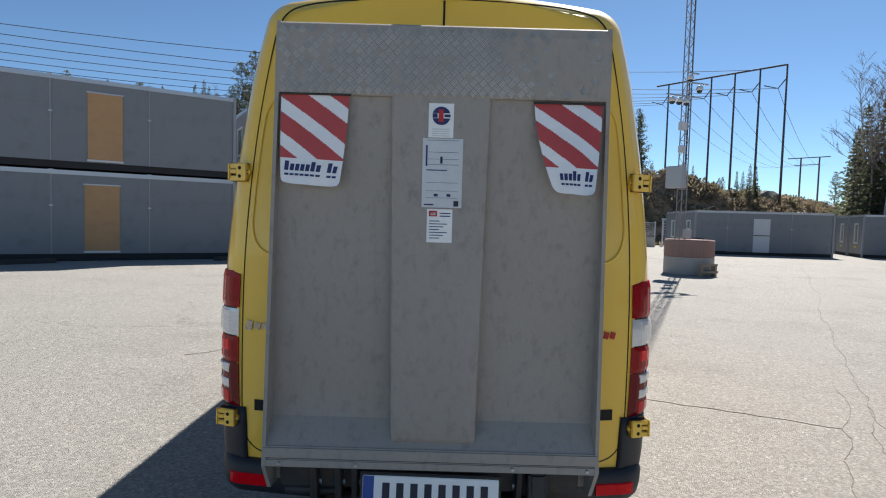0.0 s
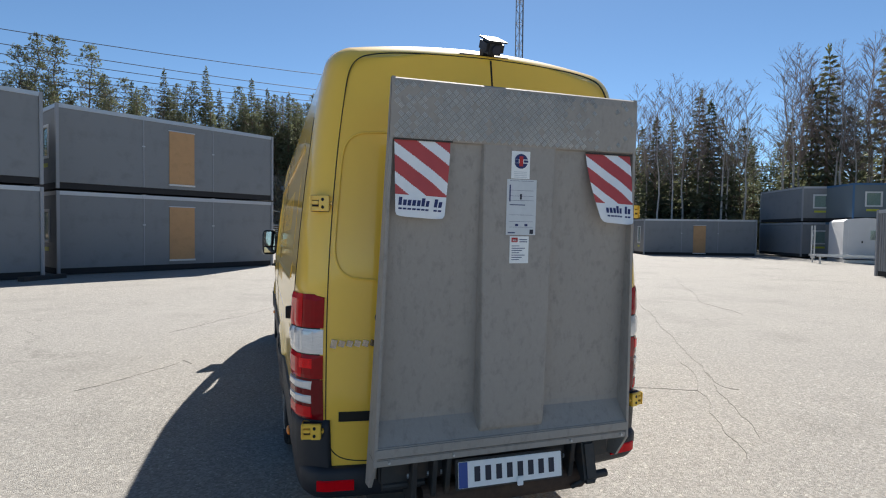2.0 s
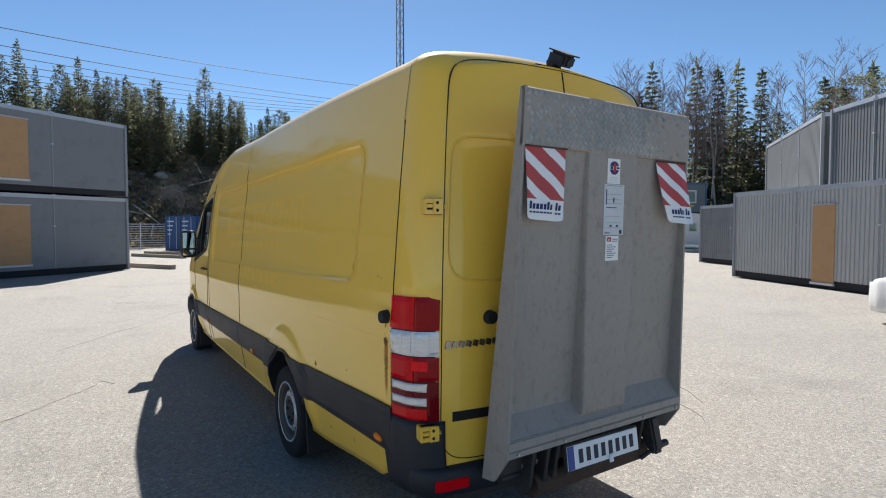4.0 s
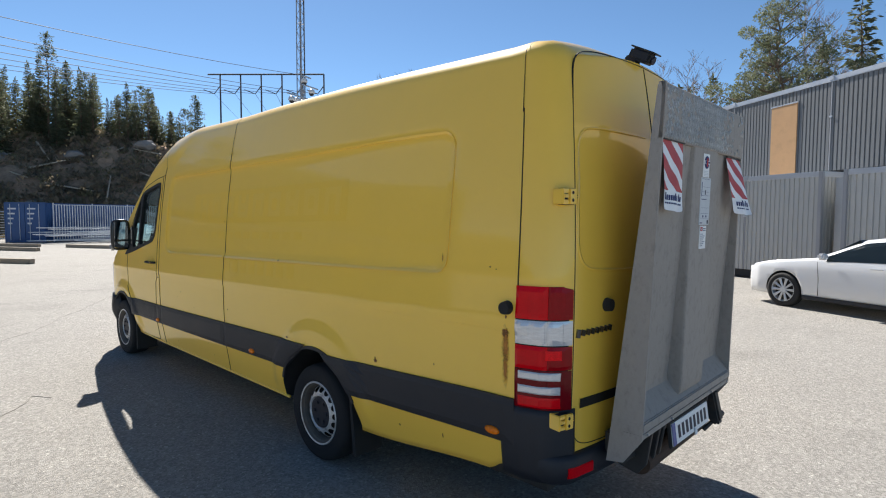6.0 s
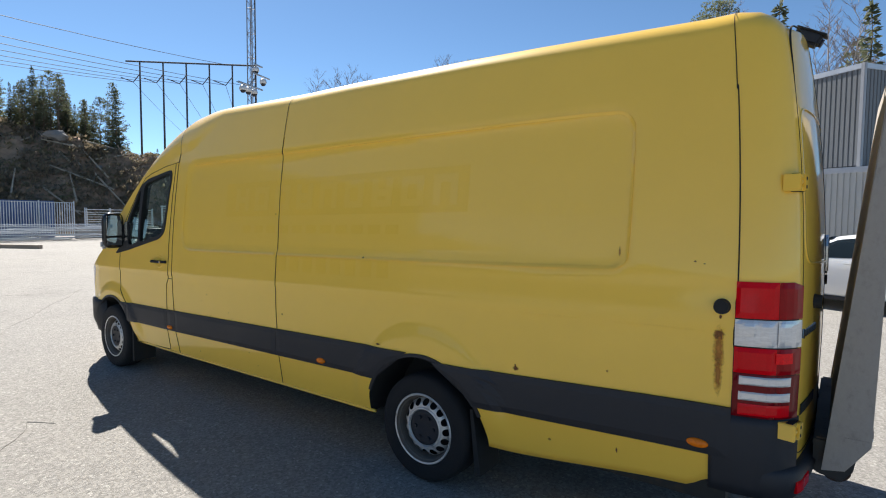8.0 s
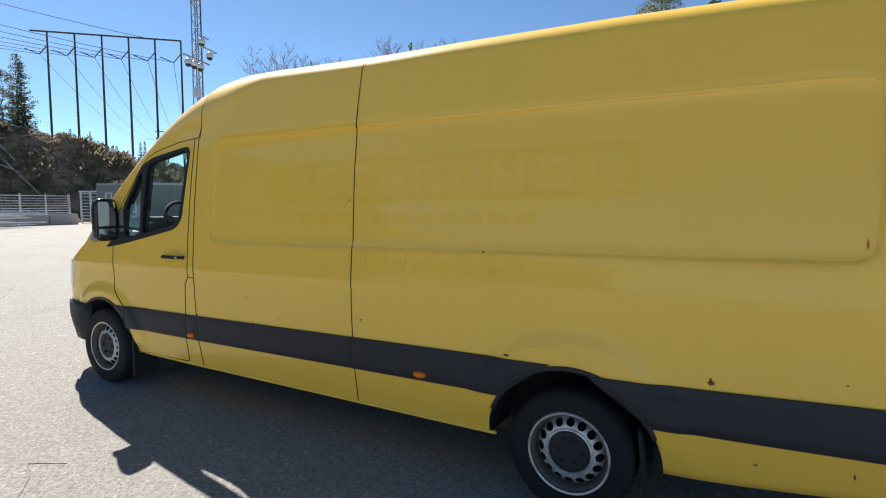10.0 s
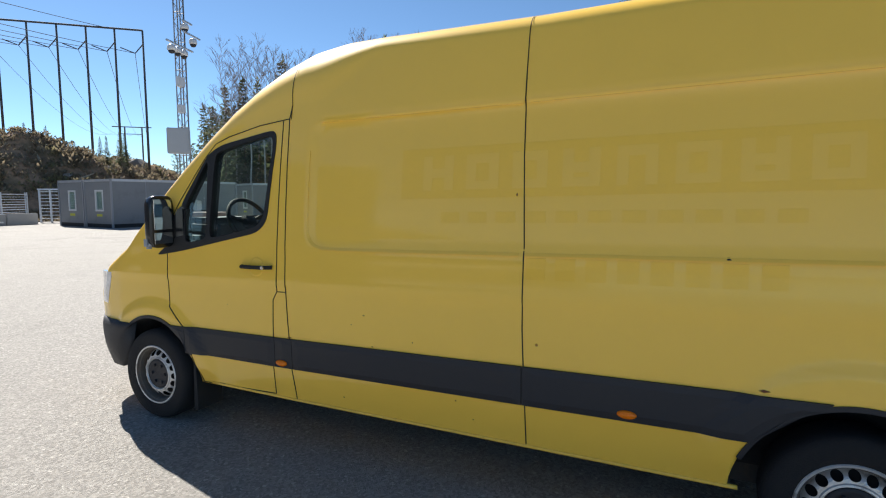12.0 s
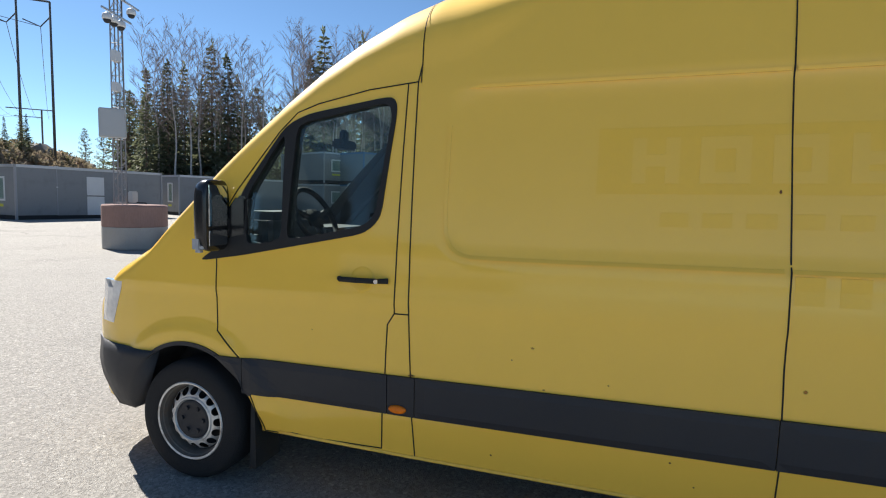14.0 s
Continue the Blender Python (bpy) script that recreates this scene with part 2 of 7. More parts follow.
def lathe(bm, prof, n=32, axis="x"):
    """Turns a profile of (radius, along) round an axis; closed where the radius is 0."""
    rings = []
    for r, h in prof:
        ring = []
        for k in range(n):
            a = 2 * math.pi * k / n
            c, s = r * math.cos(a), r * math.sin(a)
            ring.append(bm.verts.new((h, c, s) if axis == "x" else (c, s, h)))
        rings.append(ring)
    for r0, r1 in zip(rings, rings[1:]):
        for k in range(n):
            bm.faces.new((r0[k], r0[(k + 1) % n], r1[(k + 1) % n], r1[k]))
    bmesh.ops.remove_doubles(bm, verts=bm.verts, dist=1e-5)
    bmesh.ops.recalc_face_normals(bm, faces=bm.faces)
    return bm


def prism(bm, pts, y0, y1, plane="xz"):
    """Extrudes a polygon given in a plane along the third axis."""
    def at(p, h):
        return {"xz": (p[0], h, p[1]), "yz": (h, p[0], p[1]), "xy": (p[0], p[1], h)}[plane]
    a = [bm.verts.new(at(p, y0)) for p in pts]
    b = [bm.verts.new(at(p, y1)) for p in pts]
    fs = [bm.faces.new(a), bm.faces.new(b[::-1])]
    n = len(pts)
    for k in range(n):
        fs.append(bm.faces.new((a[k], b[k], b[(k + 1) % n], a[(k + 1) % n])))
    bmesh.ops.recalc_face_normals(bm, faces=fs)
    return bm


def lerp(x, table):
    return float(np.interp(x, [a for a, _ in table], [b for _, b in table]))


def sstep(x, a, b):
    k = min(1.0, max(0.0, (x - a) / (b - a)))
    return k * k * (3 - 2 * k)

# ---- ground ----
def ground_sheet():
    bm = bmesh.new()
    s = 1500
    vs = [bm.verts.new(p) for p in ((-s, -s, 0), (s, -s, 0), (s, s, 0), (-s, s, 0))]
    bm.faces.new(vs)
    return tagged(part("ground", bm, M["asphalt"]), "pale worn asphalt yard with fine cracks", "ground", kind="structure")


ground_sheet()

HILL_BASE = [(-160, 30), (-40, 46), (0, 52.5), (12, 52), (20, 49.5), (26, 47), (34, 50), (44, 57), (60, 72), (80, 92), (160, 160)]
HILL_RISE = [(6, 19), (14, 15), (22, 9.5), (42, 10), (60, 14)]
HILL_TOP = [(-160, 12), (-20, 10), (5, 9.8), (14, 9.6), (20, 7.3), (26, 6.3), (29.5, 5.0), (36, 4.5), (50, 4.8), (64, 5.0), (80, 4.8), (160, 5)]


def hill_height(x, y):
    d = y - lerp(x, HILL_BASE)
    top = lerp(x, HILL_TOP)
    k = sstep(d, -1, lerp(x, HILL_RISE))
    z = top * k + 0.03 * max(0, d - 15)
    z += k * (1.1 * noise.noise((x * 0.13, y * 0.13, 0.3)) + 1.2 * noise.noise((x * 0.35, y * 0.45, 1.7)) + 1.1 * noise.noise((x * 0.8, y * 1.0, 4.0)) + 0.25 * noise.noise((x * 1.9, y * 2.2, 7.0)))
    return z - 0.12


def hillside():
    xs = np.concatenate([np.linspace(-160, -50, 30), np.linspace(-48, -14, 50), np.linspace(-13.6, 46, 150), np.linspace(46.8, 75, 40), np.linspace(78, 160, 30)])
    ds = np.concatenate([np.linspace(-2, 22, 64), np.linspace(24, 120, 26)])
    bm = bmesh.new()
    grid = [[bm.verts.new((x, lerp(x, HILL_BASE) + d, hill_height(x, lerp(x, HILL_BASE) + d))) for d in ds] for x in xs]
    for i in range(len(xs) - 1):
        for j in range(len(ds) - 1):
            bm.faces.new((grid[i][j], grid[i + 1][j], grid[i + 1][j + 1], grid[i][j + 1]))
    return tagged(part("hillside", bm, M["rock"], smooth=True), "cleared rocky hillside with brown brush and stumps", "hillside", kind="structure")


hillside()


# ---- site modules ----
def module(name, corner, angle, length, depth, height, z=0.0, seams=(), boards=(), windows=(), doors=(), gable_windows=(), ribbed=False, paint="module_grey", label="", trim="trim"):
    """A flat-roofed site module. corner: the front face's first corner; the face runs along angle; the module lies to the left of it."""
    t = thing(name, pose(corner[0], corner[1], z, 0, 0, angle), label, "site module", "stacked site modules")
    # frame box in near-black, which paints in the shade of the gap below
    part("base_frame", boxes((0.02, length - 0.02, 0.03, depth - 0.03, 0.0, 0.22)), M["dark"], t)
    part("roof_edge", boxes((-0.03, length + 0.03, -0.03, depth + 0.03, height - 0.14, height), bevel=0.01), M[trim], t)
    cuts = [0.0, *seams, length]
    z0, z1 = 0.22, height - 0.14
    for a, b in zip(cuts, cuts[1:]):
        part("wall_panel", panel_mesh(b - a, z1 - z0, ribbed, [(o[0] - a, o[1] - z0, o[2] - a, o[3] - z0) for o in (*windows, *doors) if a <= o[0] < b]), M[paint], t).matrix_basis = pose(a, 0, z0)
    part("wall_panel", panel_mesh(length, z1 - z0, ribbed, []), M[paint], t).matrix_basis = pose(length, depth, z0, 0, 0, 180)
    part("gable", panel_mesh(depth, z1 - z0, ribbed, [(depth - o[2], o[1] - z0, depth - o[0], o[3] - z0) for o in gable_windows]), M[paint], t).matrix_basis = pose(0, depth, z0, 0, 0, -90)
    part("gable", panel_mesh(depth, z1 - z0, ribbed, []), M[paint], t).matrix_basis = pose(length, 0, z0, 0, 0, 90)
    for x, y in ((0, 0), (length, 0), (0, depth), (length, depth)):
        part("corner_post", boxes((x - 0.05, x + 0.05, y - 0.05, y + 0.05, 0.0, height), bevel=0.008), M["trim_dark"] if trim == "trim" else M[trim], t)
    for s in seams:
        part("joint_strip", boxes((s - 0.018, s + 0.018, -0.018, 0.01, z0, z1)), M["trim_dark"], t)
        part("clamp", boxes((s - 0.05, s + 0.05, -0.035, 0.0, height * 0.6, height * 0.6 + 0.05), bevel=0.006), M[trim], t)
        part("roof_clamp", boxes((s - 0.07, s + 0.07, -0.05, 0.06, height - 0.1, height + 0.02), bevel=0.008), M[trim], t)
    for x0, q0, x1, q1 in boards:
        part("door_board", boxes((x0, x1, -0.03, 0.0, q0, q1), bevel=0.004), M["board"], t, "bare particle board over the doorway")
        part("door_sill", boxes((x0 - 0.02, x1 + 0.02, -0.06, 0.0, q0 - 0.07, q0 - 0.004)), M["white"], t, "white sill strip")
        part("board_lath", boxes((x0 - 0.03, x1 + 0.03, -0.04, 0.0, q1, q1 + 0.04)), M["trim"], t)
    for side, openings in (("front", windows), ("gable", gable_windows)):
        for x0, q0, x1, q1 in openings:
            w = part("window", frame_mesh(x0, x1, q0, q1, 0.1), M["white"], t, "white-framed window")
            p = part("pane", boxes((x0 + 0.08, x1 - 0.08, 0.03, 0.036, q0 + 0.08, q1 - 0.08)), M["glass"], w)
            part("blind", boxes((x0 + 0.08, x1 - 0.08, 0.06, 0.07, q0 + 0.08, q1 - 0.08)), M["blind"], w)
            part("sill_label", boxes((x0 + 0.1, x1 - 0.2, -0.012, 0.0, q0 - 0.3, q0 - 0.16)), M["lime"], w, "yellow-green strip")
            if side == "gable":
                w.matrix_basis = pose(0, depth, 0, 0, 0, -90) @ Matrix.Translation((depth - x0 - x1, 0, 0))
    for x0, q0, x1, q1 in doors:
        d = part("door", boxes((x0, x1, -0.02, 0.03, q0, q1), bevel=0.006), M["white"], t, "white two-panel door")
        part("door_panel", boxes((x0 + 0.1, x1 - 0.1, -0.034, 0.0, q0 + 0.12, (q0 + q1) / 2 - 0.06), bevel=0.006), M["white"], d)
        part("door_panel", boxes((x0 + 0.1, x1 - 0.1, -0.034, 0.0, (q0 + q1) / 2 + 0.06, q1 - 0.12), bevel=0.006), M["white"], d)
        part("rail", boxes((x0, x1, -0.04, 0.0, (q0 + q1) / 2 - 0.02, (q0 + q1) / 2 + 0.03)), M["black_steel"], d)
    return t


def frame_mesh(x0, x1, z0, z1, w):
    return boxes((x0, x1, -0.03, 0.05, z0, z0 + w), (x0, x1, -0.03, 0.05, z1 - w, z1), (x0, x0 + w, -0.028, 0.05, z0 + w, z1 - w), (x1 - w, x1, -0.028, 0.05, z0 + w, z1 - w), bevel=0.006)


def panel_mesh(w, h, ribbed, holes):
    """A wall panel in its own x, z; 6 cm thick; with upright ribs or flat; openings left free."""
    bm = bmesh.new()
    xs = {0.0, w}
    zs = {0.0, h}
    for o in holes:
        xs |= {o[0], o[2]}
        zs |= {o[1], o[3]}
    if ribbed:
        n = max(2, round(w / 0.135))
        prof = []
        for k in range(n):
            a = w * k / n
            q = w / n
            prof += [(a, 0), (a + 0.62 * q, 0), (a + 0.68 * q, 0.024), (a + 0.94 * q, 0.024)]
        prof.append((w, 0))
        lo = [bm.verts.new((x, d, 0)) for x, d in prof]
        hi = [bm.verts.new((x, d, h)) for x, d in prof]
        for k in range(len(prof) - 1):
            bm.faces.new((lo[k], lo[k + 1], hi[k + 1], hi[k]))
        bmesh.ops.recalc_face_normals(bm, faces=bm.faces)
        bmesh.ops.solidify(bm, geom=list(bm.faces), thickness=0.004)
        return bm
    xs, zs = sorted(xs), sorted(zs)
    for a, b in zip(xs, xs[1:]):
        for c, d in zip(zs, zs[1:]):
            if not any(o[0] <= (a + b) / 2 <= o[2] and o[1] <= (c + d) / 2 <= o[3] for o in holes):
                bm.faces.new([bm.verts.new(p) for p in ((a, 0, c), (b, 0, c), (b, 0, d), (a, 0, d))])
    bmesh.ops.remove_doubles(bm, verts=bm.verts, dist=1e-5)
    bmesh.ops.recalc_face_normals(bm, faces=bm.faces)
    if bm.faces[:][0].normal.y > 0:
        bmesh.ops.reverse_faces(bm, faces=bm.faces)
    bmesh.ops.solidify(bm, geom=list(bm.faces), thickness=0.06)
    return bm


M["white"] = mat("white_paint", (0.6, 0.61, 0.62), 0.45, vary=0.06)
M["module_blue"] = mat("blue_grey_panel_paint", (0.13, 0.165, 0.19), 0.6, vary=0.06, scale=0.8)
M["blue"] = mat("blue_steel", (0.05, 0.13, 0.25), 0.5, vary=0.12)
M["blind"] = mat("pale_blind", (0.3, 0.32, 0.33), 0.8, vary=0.15, scale=4)
M["lime"] = mat("lime_strip", (0.5, 0.5, 0.05), 0.6)
STACK = 32.0
for level in (0, 1):
    d = Vector((math.cos(radians(STACK)), math.sin(radians(STACK))))
    c = Vector((-7.95, 20.4)) - 8.45 * d
    module("site_module", c, STACK, 8.45, 3.0, 2.95, z=0.02 + level * 3.03, seams=(2.85, 5.65), boards=[(3.85 - 0.1 * (1 - level), 0.32, 4.85 - 0.1 * (1 - level), 2.5)], label="dark grey stacked site module with boarded doorway")
    c = Vector((-7.9, 21.65))
    module("site_module", c, STACK, 8.37, 3.0, 2.92, z=0.02 + level * 3.0, seams=(2.8, 5.55), boards=[(3.75, 0.42, 4.75, 2.5)], gable_windows=[(0.9, 1.1, 1.9, 2.3)], label="dark grey stacked site module with boarded doorway")
# far single-storey rows
for k in range(2):
    module("site_module", (16.3 + 0.3 * k, 35.3 + 3.1 * k), -6, 8.4, 2.95, 2.82, seams=(2.0, 5.9), doors=[(3.6, 0.2, 4.6, 2.35)] if k == 0 else (), gable_windows=[(0.9, 0.95, 1.8, 2.2)], label="grey single-storey site module with white door")
for k in range(3):
    module("site_module", (27.6 + 1.15 * k, 35.8 + 2.9 * k), -22, 8.6, 2.9, 2.85, seams=(2.9, 5.7), boards=[(3.8, 0.2, 4.75, 2.35)] if k == 0 else (), gable_windows=[(1.0, 0.9, 1.8, 2.3)], label="grey single-storey site module with boarded doorway")
for level in (0, 1):
    module("site_module", (36.1, 29.2), -23.5, 2.65, 6.2, 2.52, z=0.12 + level * 2.61, windows=[(0.72, 0.93, 1.82, 1.95)], label="grey stacked site module with white-framed window")
    module("site_module", (36.4, 25.8), -23.5, 2.65, 6.2, 2.52, z=0.12 + level * 2.61, windows=[(0.72, 0.93, 1.82, 1.95)], trim="blue", paint="module_grey" if level == 0 else "module_blue", label="grey stacked site module with blue steel frame")
DU = math.degrees(math.atan2(-0.912, -0.411))
du, dn = Vector((-0.411, -0.912)), Vector((0.912, -0.411))
D0 = Vector((16.7, 10.3))
module("site_module", D0 - 0.1 * du, DU, 7.5, 2.9, 2.92, z=0.03, seams=(2.7, 5.35), boards=[(3.3, 0.15, 4.05, 2.35)], ribbed=True, paint="module_light", label="pale grey ribbed site module with boarded doorway")
module("site_module", D0 + 8.0 * du, DU, 8.4, 2.9, 2.92, z=0.03, seams=(2.8, 5.6), ribbed=True, paint="module_light", label="pale grey ribbed site module beside a car")
module("site_module", (23.4, 15.7), DU, 6.0, 2.9, 2.78, z=0.03, seams=(2.2,), ribbed=True, label="grey ribbed single site module")
a1 = math.degrees(math.atan2(1.77 - 8.5, 14.66 - 19.3))
module("site_module", (19.3, 8.5), a1, 8.2, 2.9, 2.9, z=2.9, seams=(1.9, 5.75), boards=[(3.6, 0.25, 4.6, 2.4)], ribbed=True, paint="module_dark", label="grey ribbed upper site module with boarded doorway")
module("site_module", (19.3, 8.5), a1, 8.2, 2.9, 2.9, z=0.05, ribbed=True, label="grey ribbed lower site module")
a2 = math.degrees(math.atan2(8.9 - 14.0, 19.6 - 26.2))
module("site_module", (26.2, 14.0), a2, 8.3, 2.9, 2.9, z=2.9, seams=(2.8, 5.5), ribbed=True, paint="module_dark", label="grey ribbed upper site module")
module("site_module", (26.2, 14.0), a2, 8.3, 2.9, 2.9, z=0.05, ribbed=True, label="grey ribbed lower site module")


infill = tagged(part("infill_panel", boxes((7.6, 7.98, 0.25, 0.3, 0.1, 2.75), bevel=0.004), M["steel"]), "bare steel infill panel between two modules", "panel", kind="structure")
infill.matrix_basis = pose(D0.x, D0.y, 0.03, 0, 0, DU)

# ---- the van ----
VX = -0.0125
AX_R, AX_F, HUB = 4.168, 8.51, 0.34
W_TAB = [(0.3, 0.905), (0.36, 0.911), (0.6, 0.95), (0.9, 0.96), (1.15, 0.96), (1.4, 0.951), (1.65, 0.929), (1.9, 0.902), (2.2, 0.862), (2.3, 0.845), (2.5, 0.806), (2.7, 0.76)]
T_TAB = [(2.2, 2.55), (2.24, 2.60), (2.3, 2.63), (2.42, 2.655), (2.6, 2.67), (3.5, 2.715), (5.0, 2.775), (6.6, 2.81), (6.9, 2.795), (7.15, 2.76), (7.35, 2.69), (7.55, 2.59), (7.75, 2.46), (7.95, 2.295), (8.15, 2.11), (8.35, 1.92), (8.55, 1.71), (8.72, 1.535), (8.82, 1.45), (8.95, 1.385), (9.1, 1.32), (9.22, 1.25), (9.32, 1.16), (9.4, 1.05), (9.46, 0.9), (9.5, 0.74)]
TAPER = [(2.2, 0.875), (2.215, 0.91), (2.25, 0.95), (2.3, 0.98), (2.4, 1.0), (7.2, 1.0), (8.0, 0.985), (8.6, 0.975), (8.9, 0.96), (9.1, 0.925), (9.2, 0.89), (9.3, 0.84), (9.4, 0.76), (9.46, 0.66), (9.5, 0.52)]
B_TAB = [(2.2, 0.40), (2.6, 0.50), (6.9, 0.50), (7.6, 0.36), (8.2, 0.22), (8.7, 0.14), (8.9, 0.16), (9.2, 0.2), (9.48, 0.25)]


def rake(y, z):
    return 0.018 * (5.6 - y) * sstep(z, 0.3, 0.8)


def lean(y, z):
    """The rear doors lean forward towards the roof."""
    k = sstep(2.75 - y, 0, 0.55)
    return k * (0.13 * max(0.0, (z - 1.25) / 1.35) ** 2 + 0.02 * max(0.0, (1.0 - z)) )


def rbox(y, z, y0, y1, z0, z1, r):
    """Signed distance to a rounded rectangle."""
    qy, qz = abs(y - (y0 + y1) / 2) - (y1 - y0) / 2 + r, abs(z - (z0 + z1) / 2) - (z1 - z0) / 2 + r
    return math.hypot(max(qy, 0), max(qz, 0)) + min(max(qy, qz), 0) - r


def relief(y, z):
    """Pressed fields, wheel-arch flares and creases of the sides."""
    o = 0.0
    o -= 0.014 * sstep(-rbox(y, z, 2.9, 7.02, 1.39, 2.17, 0.12), -0.012, 0.022)
    for yc in (AX_R, AX_F):
        o += 0.022 * sstep(0.655 - math.hypot(y - yc, z - HUB), 0.0, 0.085) * sstep(z, 0.35, 0.5)
    o += 0.006 * sstep(z, 1.125, 1.15) * (1 - sstep(z, 1.16, 1.34))
    return o


def hw(y, z):
    return lerp(z, W_TAB) * lerp(y, TAPER) + (relief(y, z) if 2.35 < y < 9.1 else 0)


def side_point(y, z, off=0.0, right=False):
    x = hw(y, z) + off
    return Vector((VX + (x if right else -x), y + lean(y, z), z + rake(y, z)))


SHOULDER = [(2.2, 0.05), (2.6, 0.085), (4.0, 0.095), (5.6, 0.135), (6.6, 0.13)]


def section(y):
    """Half a cross-section, from the sill up to the roof's middle: a tight shoulder under a low crown, softer over the cab."""
    top, b = lerp(y, T_TAB), lerp(y, B_TAB)
    low = 0.34 + 0.1 * sstep(3.75 - y, 0, 1.25) + 0.05 * sstep(2.62 - y, 0, 0.12)
    n_side, n_arc, n_crown = 60, 14, 8
    # soft nose section
    zs = top - b
    belt = 54 if y < 7.12 else n_side

    def side_rows(end):
        rows = [low + ((2.23 if belt < n_side else end) - low) * k / belt for k in range(belt + 1)]
        rows += [2.23 + (end - 2.23) * k / (n_side - belt) for k in range(1, n_side - belt + 1)]
        return [(hw(y, z), z) for z in rows]
    nose = side_rows(zs)
    a = hw(y, zs)
    p = lerp(y, [(6.3, 2.9), (7.8, 2.5)])
    for k in range(1, n_arc + n_crown + 1):
        t = math.pi / 2 * k / (n_arc + n_crown)
        nose.append((a * max(0.0, math.cos(t)) ** (2 / p), zs + b * math.sin(t) ** (2 / p)))
    nose[-1] = (0.0, top)
    w = sstep(7.1 - y, 0, 0.6)
    if w <= 0:
        return nose
    # load-space section
    R, t0, t1 = 0.14, radians(12), radians(78)
    zc = top - lerp(y, SHOULDER) - R
    ze = zc + R * math.sin(t0)
    cx = hw(y, ze) - R * math.cos(t0)
    load = side_rows(ze)
    load += [(cx + R * math.cos(t0 + (t1 - t0) * k / n_arc), zc + R * math.sin(t0 + (t1 - t0) * k / n_arc)) for k in range(1, n_arc + 1)]
    x1, z1 = load[-1]
    load += [(x1 * (1 - k / n_crown), z1 + (top - z1) * (1 - (1 - k / n_crown) ** 2)) for k in range(1, n_crown + 1)]
    return [(u[0] * (1 - w) + v[0] * w, u[1] * (1 - w) + v[1] * w) for u, v in zip(nose, load)]


def van_shell(off=0.0, y_from=0.0, y_to=99.0):
    ys = sorted(set([2.2, 2.207, 2.215, 2.23, 2.25, 2.275, 2.3, 2.35] + [round(v, 3) for v in np.arange(2.4, 9.3, 0.035)] + [9.32, 9.36, 9.4, 9.44, 9.46, 9.48, 9.5]))
    ys = [y for y in ys if y_from <= y <= y_to]
    bm = bmesh.new()
    rings = []
    for y in ys:
        half = [(max(0.0, x + off), z) for x, z in section(y)]
        half[-1] = (0.0, half[-1][1])
        ring = []
        for x, z in half:
            ring.append(bm.verts.new((VX - x, y + lean(y, z), z + rake(y, z))))
        for x, z in half[-2::-1]:
            ring.append(bm.verts.new((VX + x, y + lean(y, z), z + rake(y, z))))
        rings.append(ring)
    n = len(rings[0])
    for a, b in zip(rings, rings[1:]):
        for k in range(n - 1):
            bm.faces.new((a[k], b[k], b[k + 1], a[k + 1]))
        bm.faces.new((a[n - 1], b[n - 1], b[0], a[0]))
    if y_from > 0:
        bm.faces.new(rings[0])
        bm.faces.new(rings[-1][::-1])
        bmesh.ops.recalc_face_normals(bm, faces=bm.faces)
        return bm
    # the rear is closed by level rows, a little bowed
    cols = 14
    rows = []
    h = n // 2
    for k in range(h + 1):
        a, b = rings[0][k], rings[0][n - 1 - k]
        if k == h:
            rows.append([a] * (cols + 1))
            continue
        row = [a]
        for c in range(1, cols):
            f = c / cols
            p = a.co.lerp(b.co, f)
            row.append(bm.verts.new((p.x, rear_y(p.x, p.z), p.z)))
        row.append(b)
        rows.append(row)
    for r0, r1 in zip(rows, rows[1:]):
        for c in range(cols):
            f = list(dict.fromkeys((r0[c], r0[c + 1], r1[c + 1], r1[c])))
            if len(f) > 2:
                bm.faces.new(f)
    bm.faces.new(rings[-1][::-1])
    bmesh.ops.recalc_face_normals(bm, faces=bm.faces)
    return bm


def rear_y(x, z):
    """Where the rear doors' skin lies."""
    zn = z - 0.06 * sstep(z, 0.3, 0.8)
    half = lerp(min(zn, 2.2), W_TAB) * 0.875
    return 2.2 + lean(2.2, zn) - 0.062 * max(0.0, 1 - abs((x - VX) / half) ** 2.4)


def cut(ob, cutters, operation="DIFFERENCE"):
    """Subtracts closed meshes from ob for good, or keeps what they share."""
    for bm, m in cutters:
        tmp = part("cutter", bm, m)
        md = ob.modifiers.new("cut", "BOOLEAN")
        md.operation, md.object, md.solver, md.material_mode = operation, tmp, "EXACT", "TRANSFER"
        bpy.context.view_layer.update()
        me = bpy.data.meshes.new_from_object(ob.evaluated_get(bpy.context.evaluated_depsgraph_get()))
        ob.modifiers.clear()
        old, ob.data = ob.data, me
        bpy.data.meshes.remove(old)
        bpy.data.objects.remove(tmp)
    return ob


van = thing("van", pose(0, 0, 0), "yellow high-roof panel van with dark side mouldings and rear lift", "van")
body = part("body", van_shell(), M["yellow"], van, "faded yellow painted panels", smooth=True)



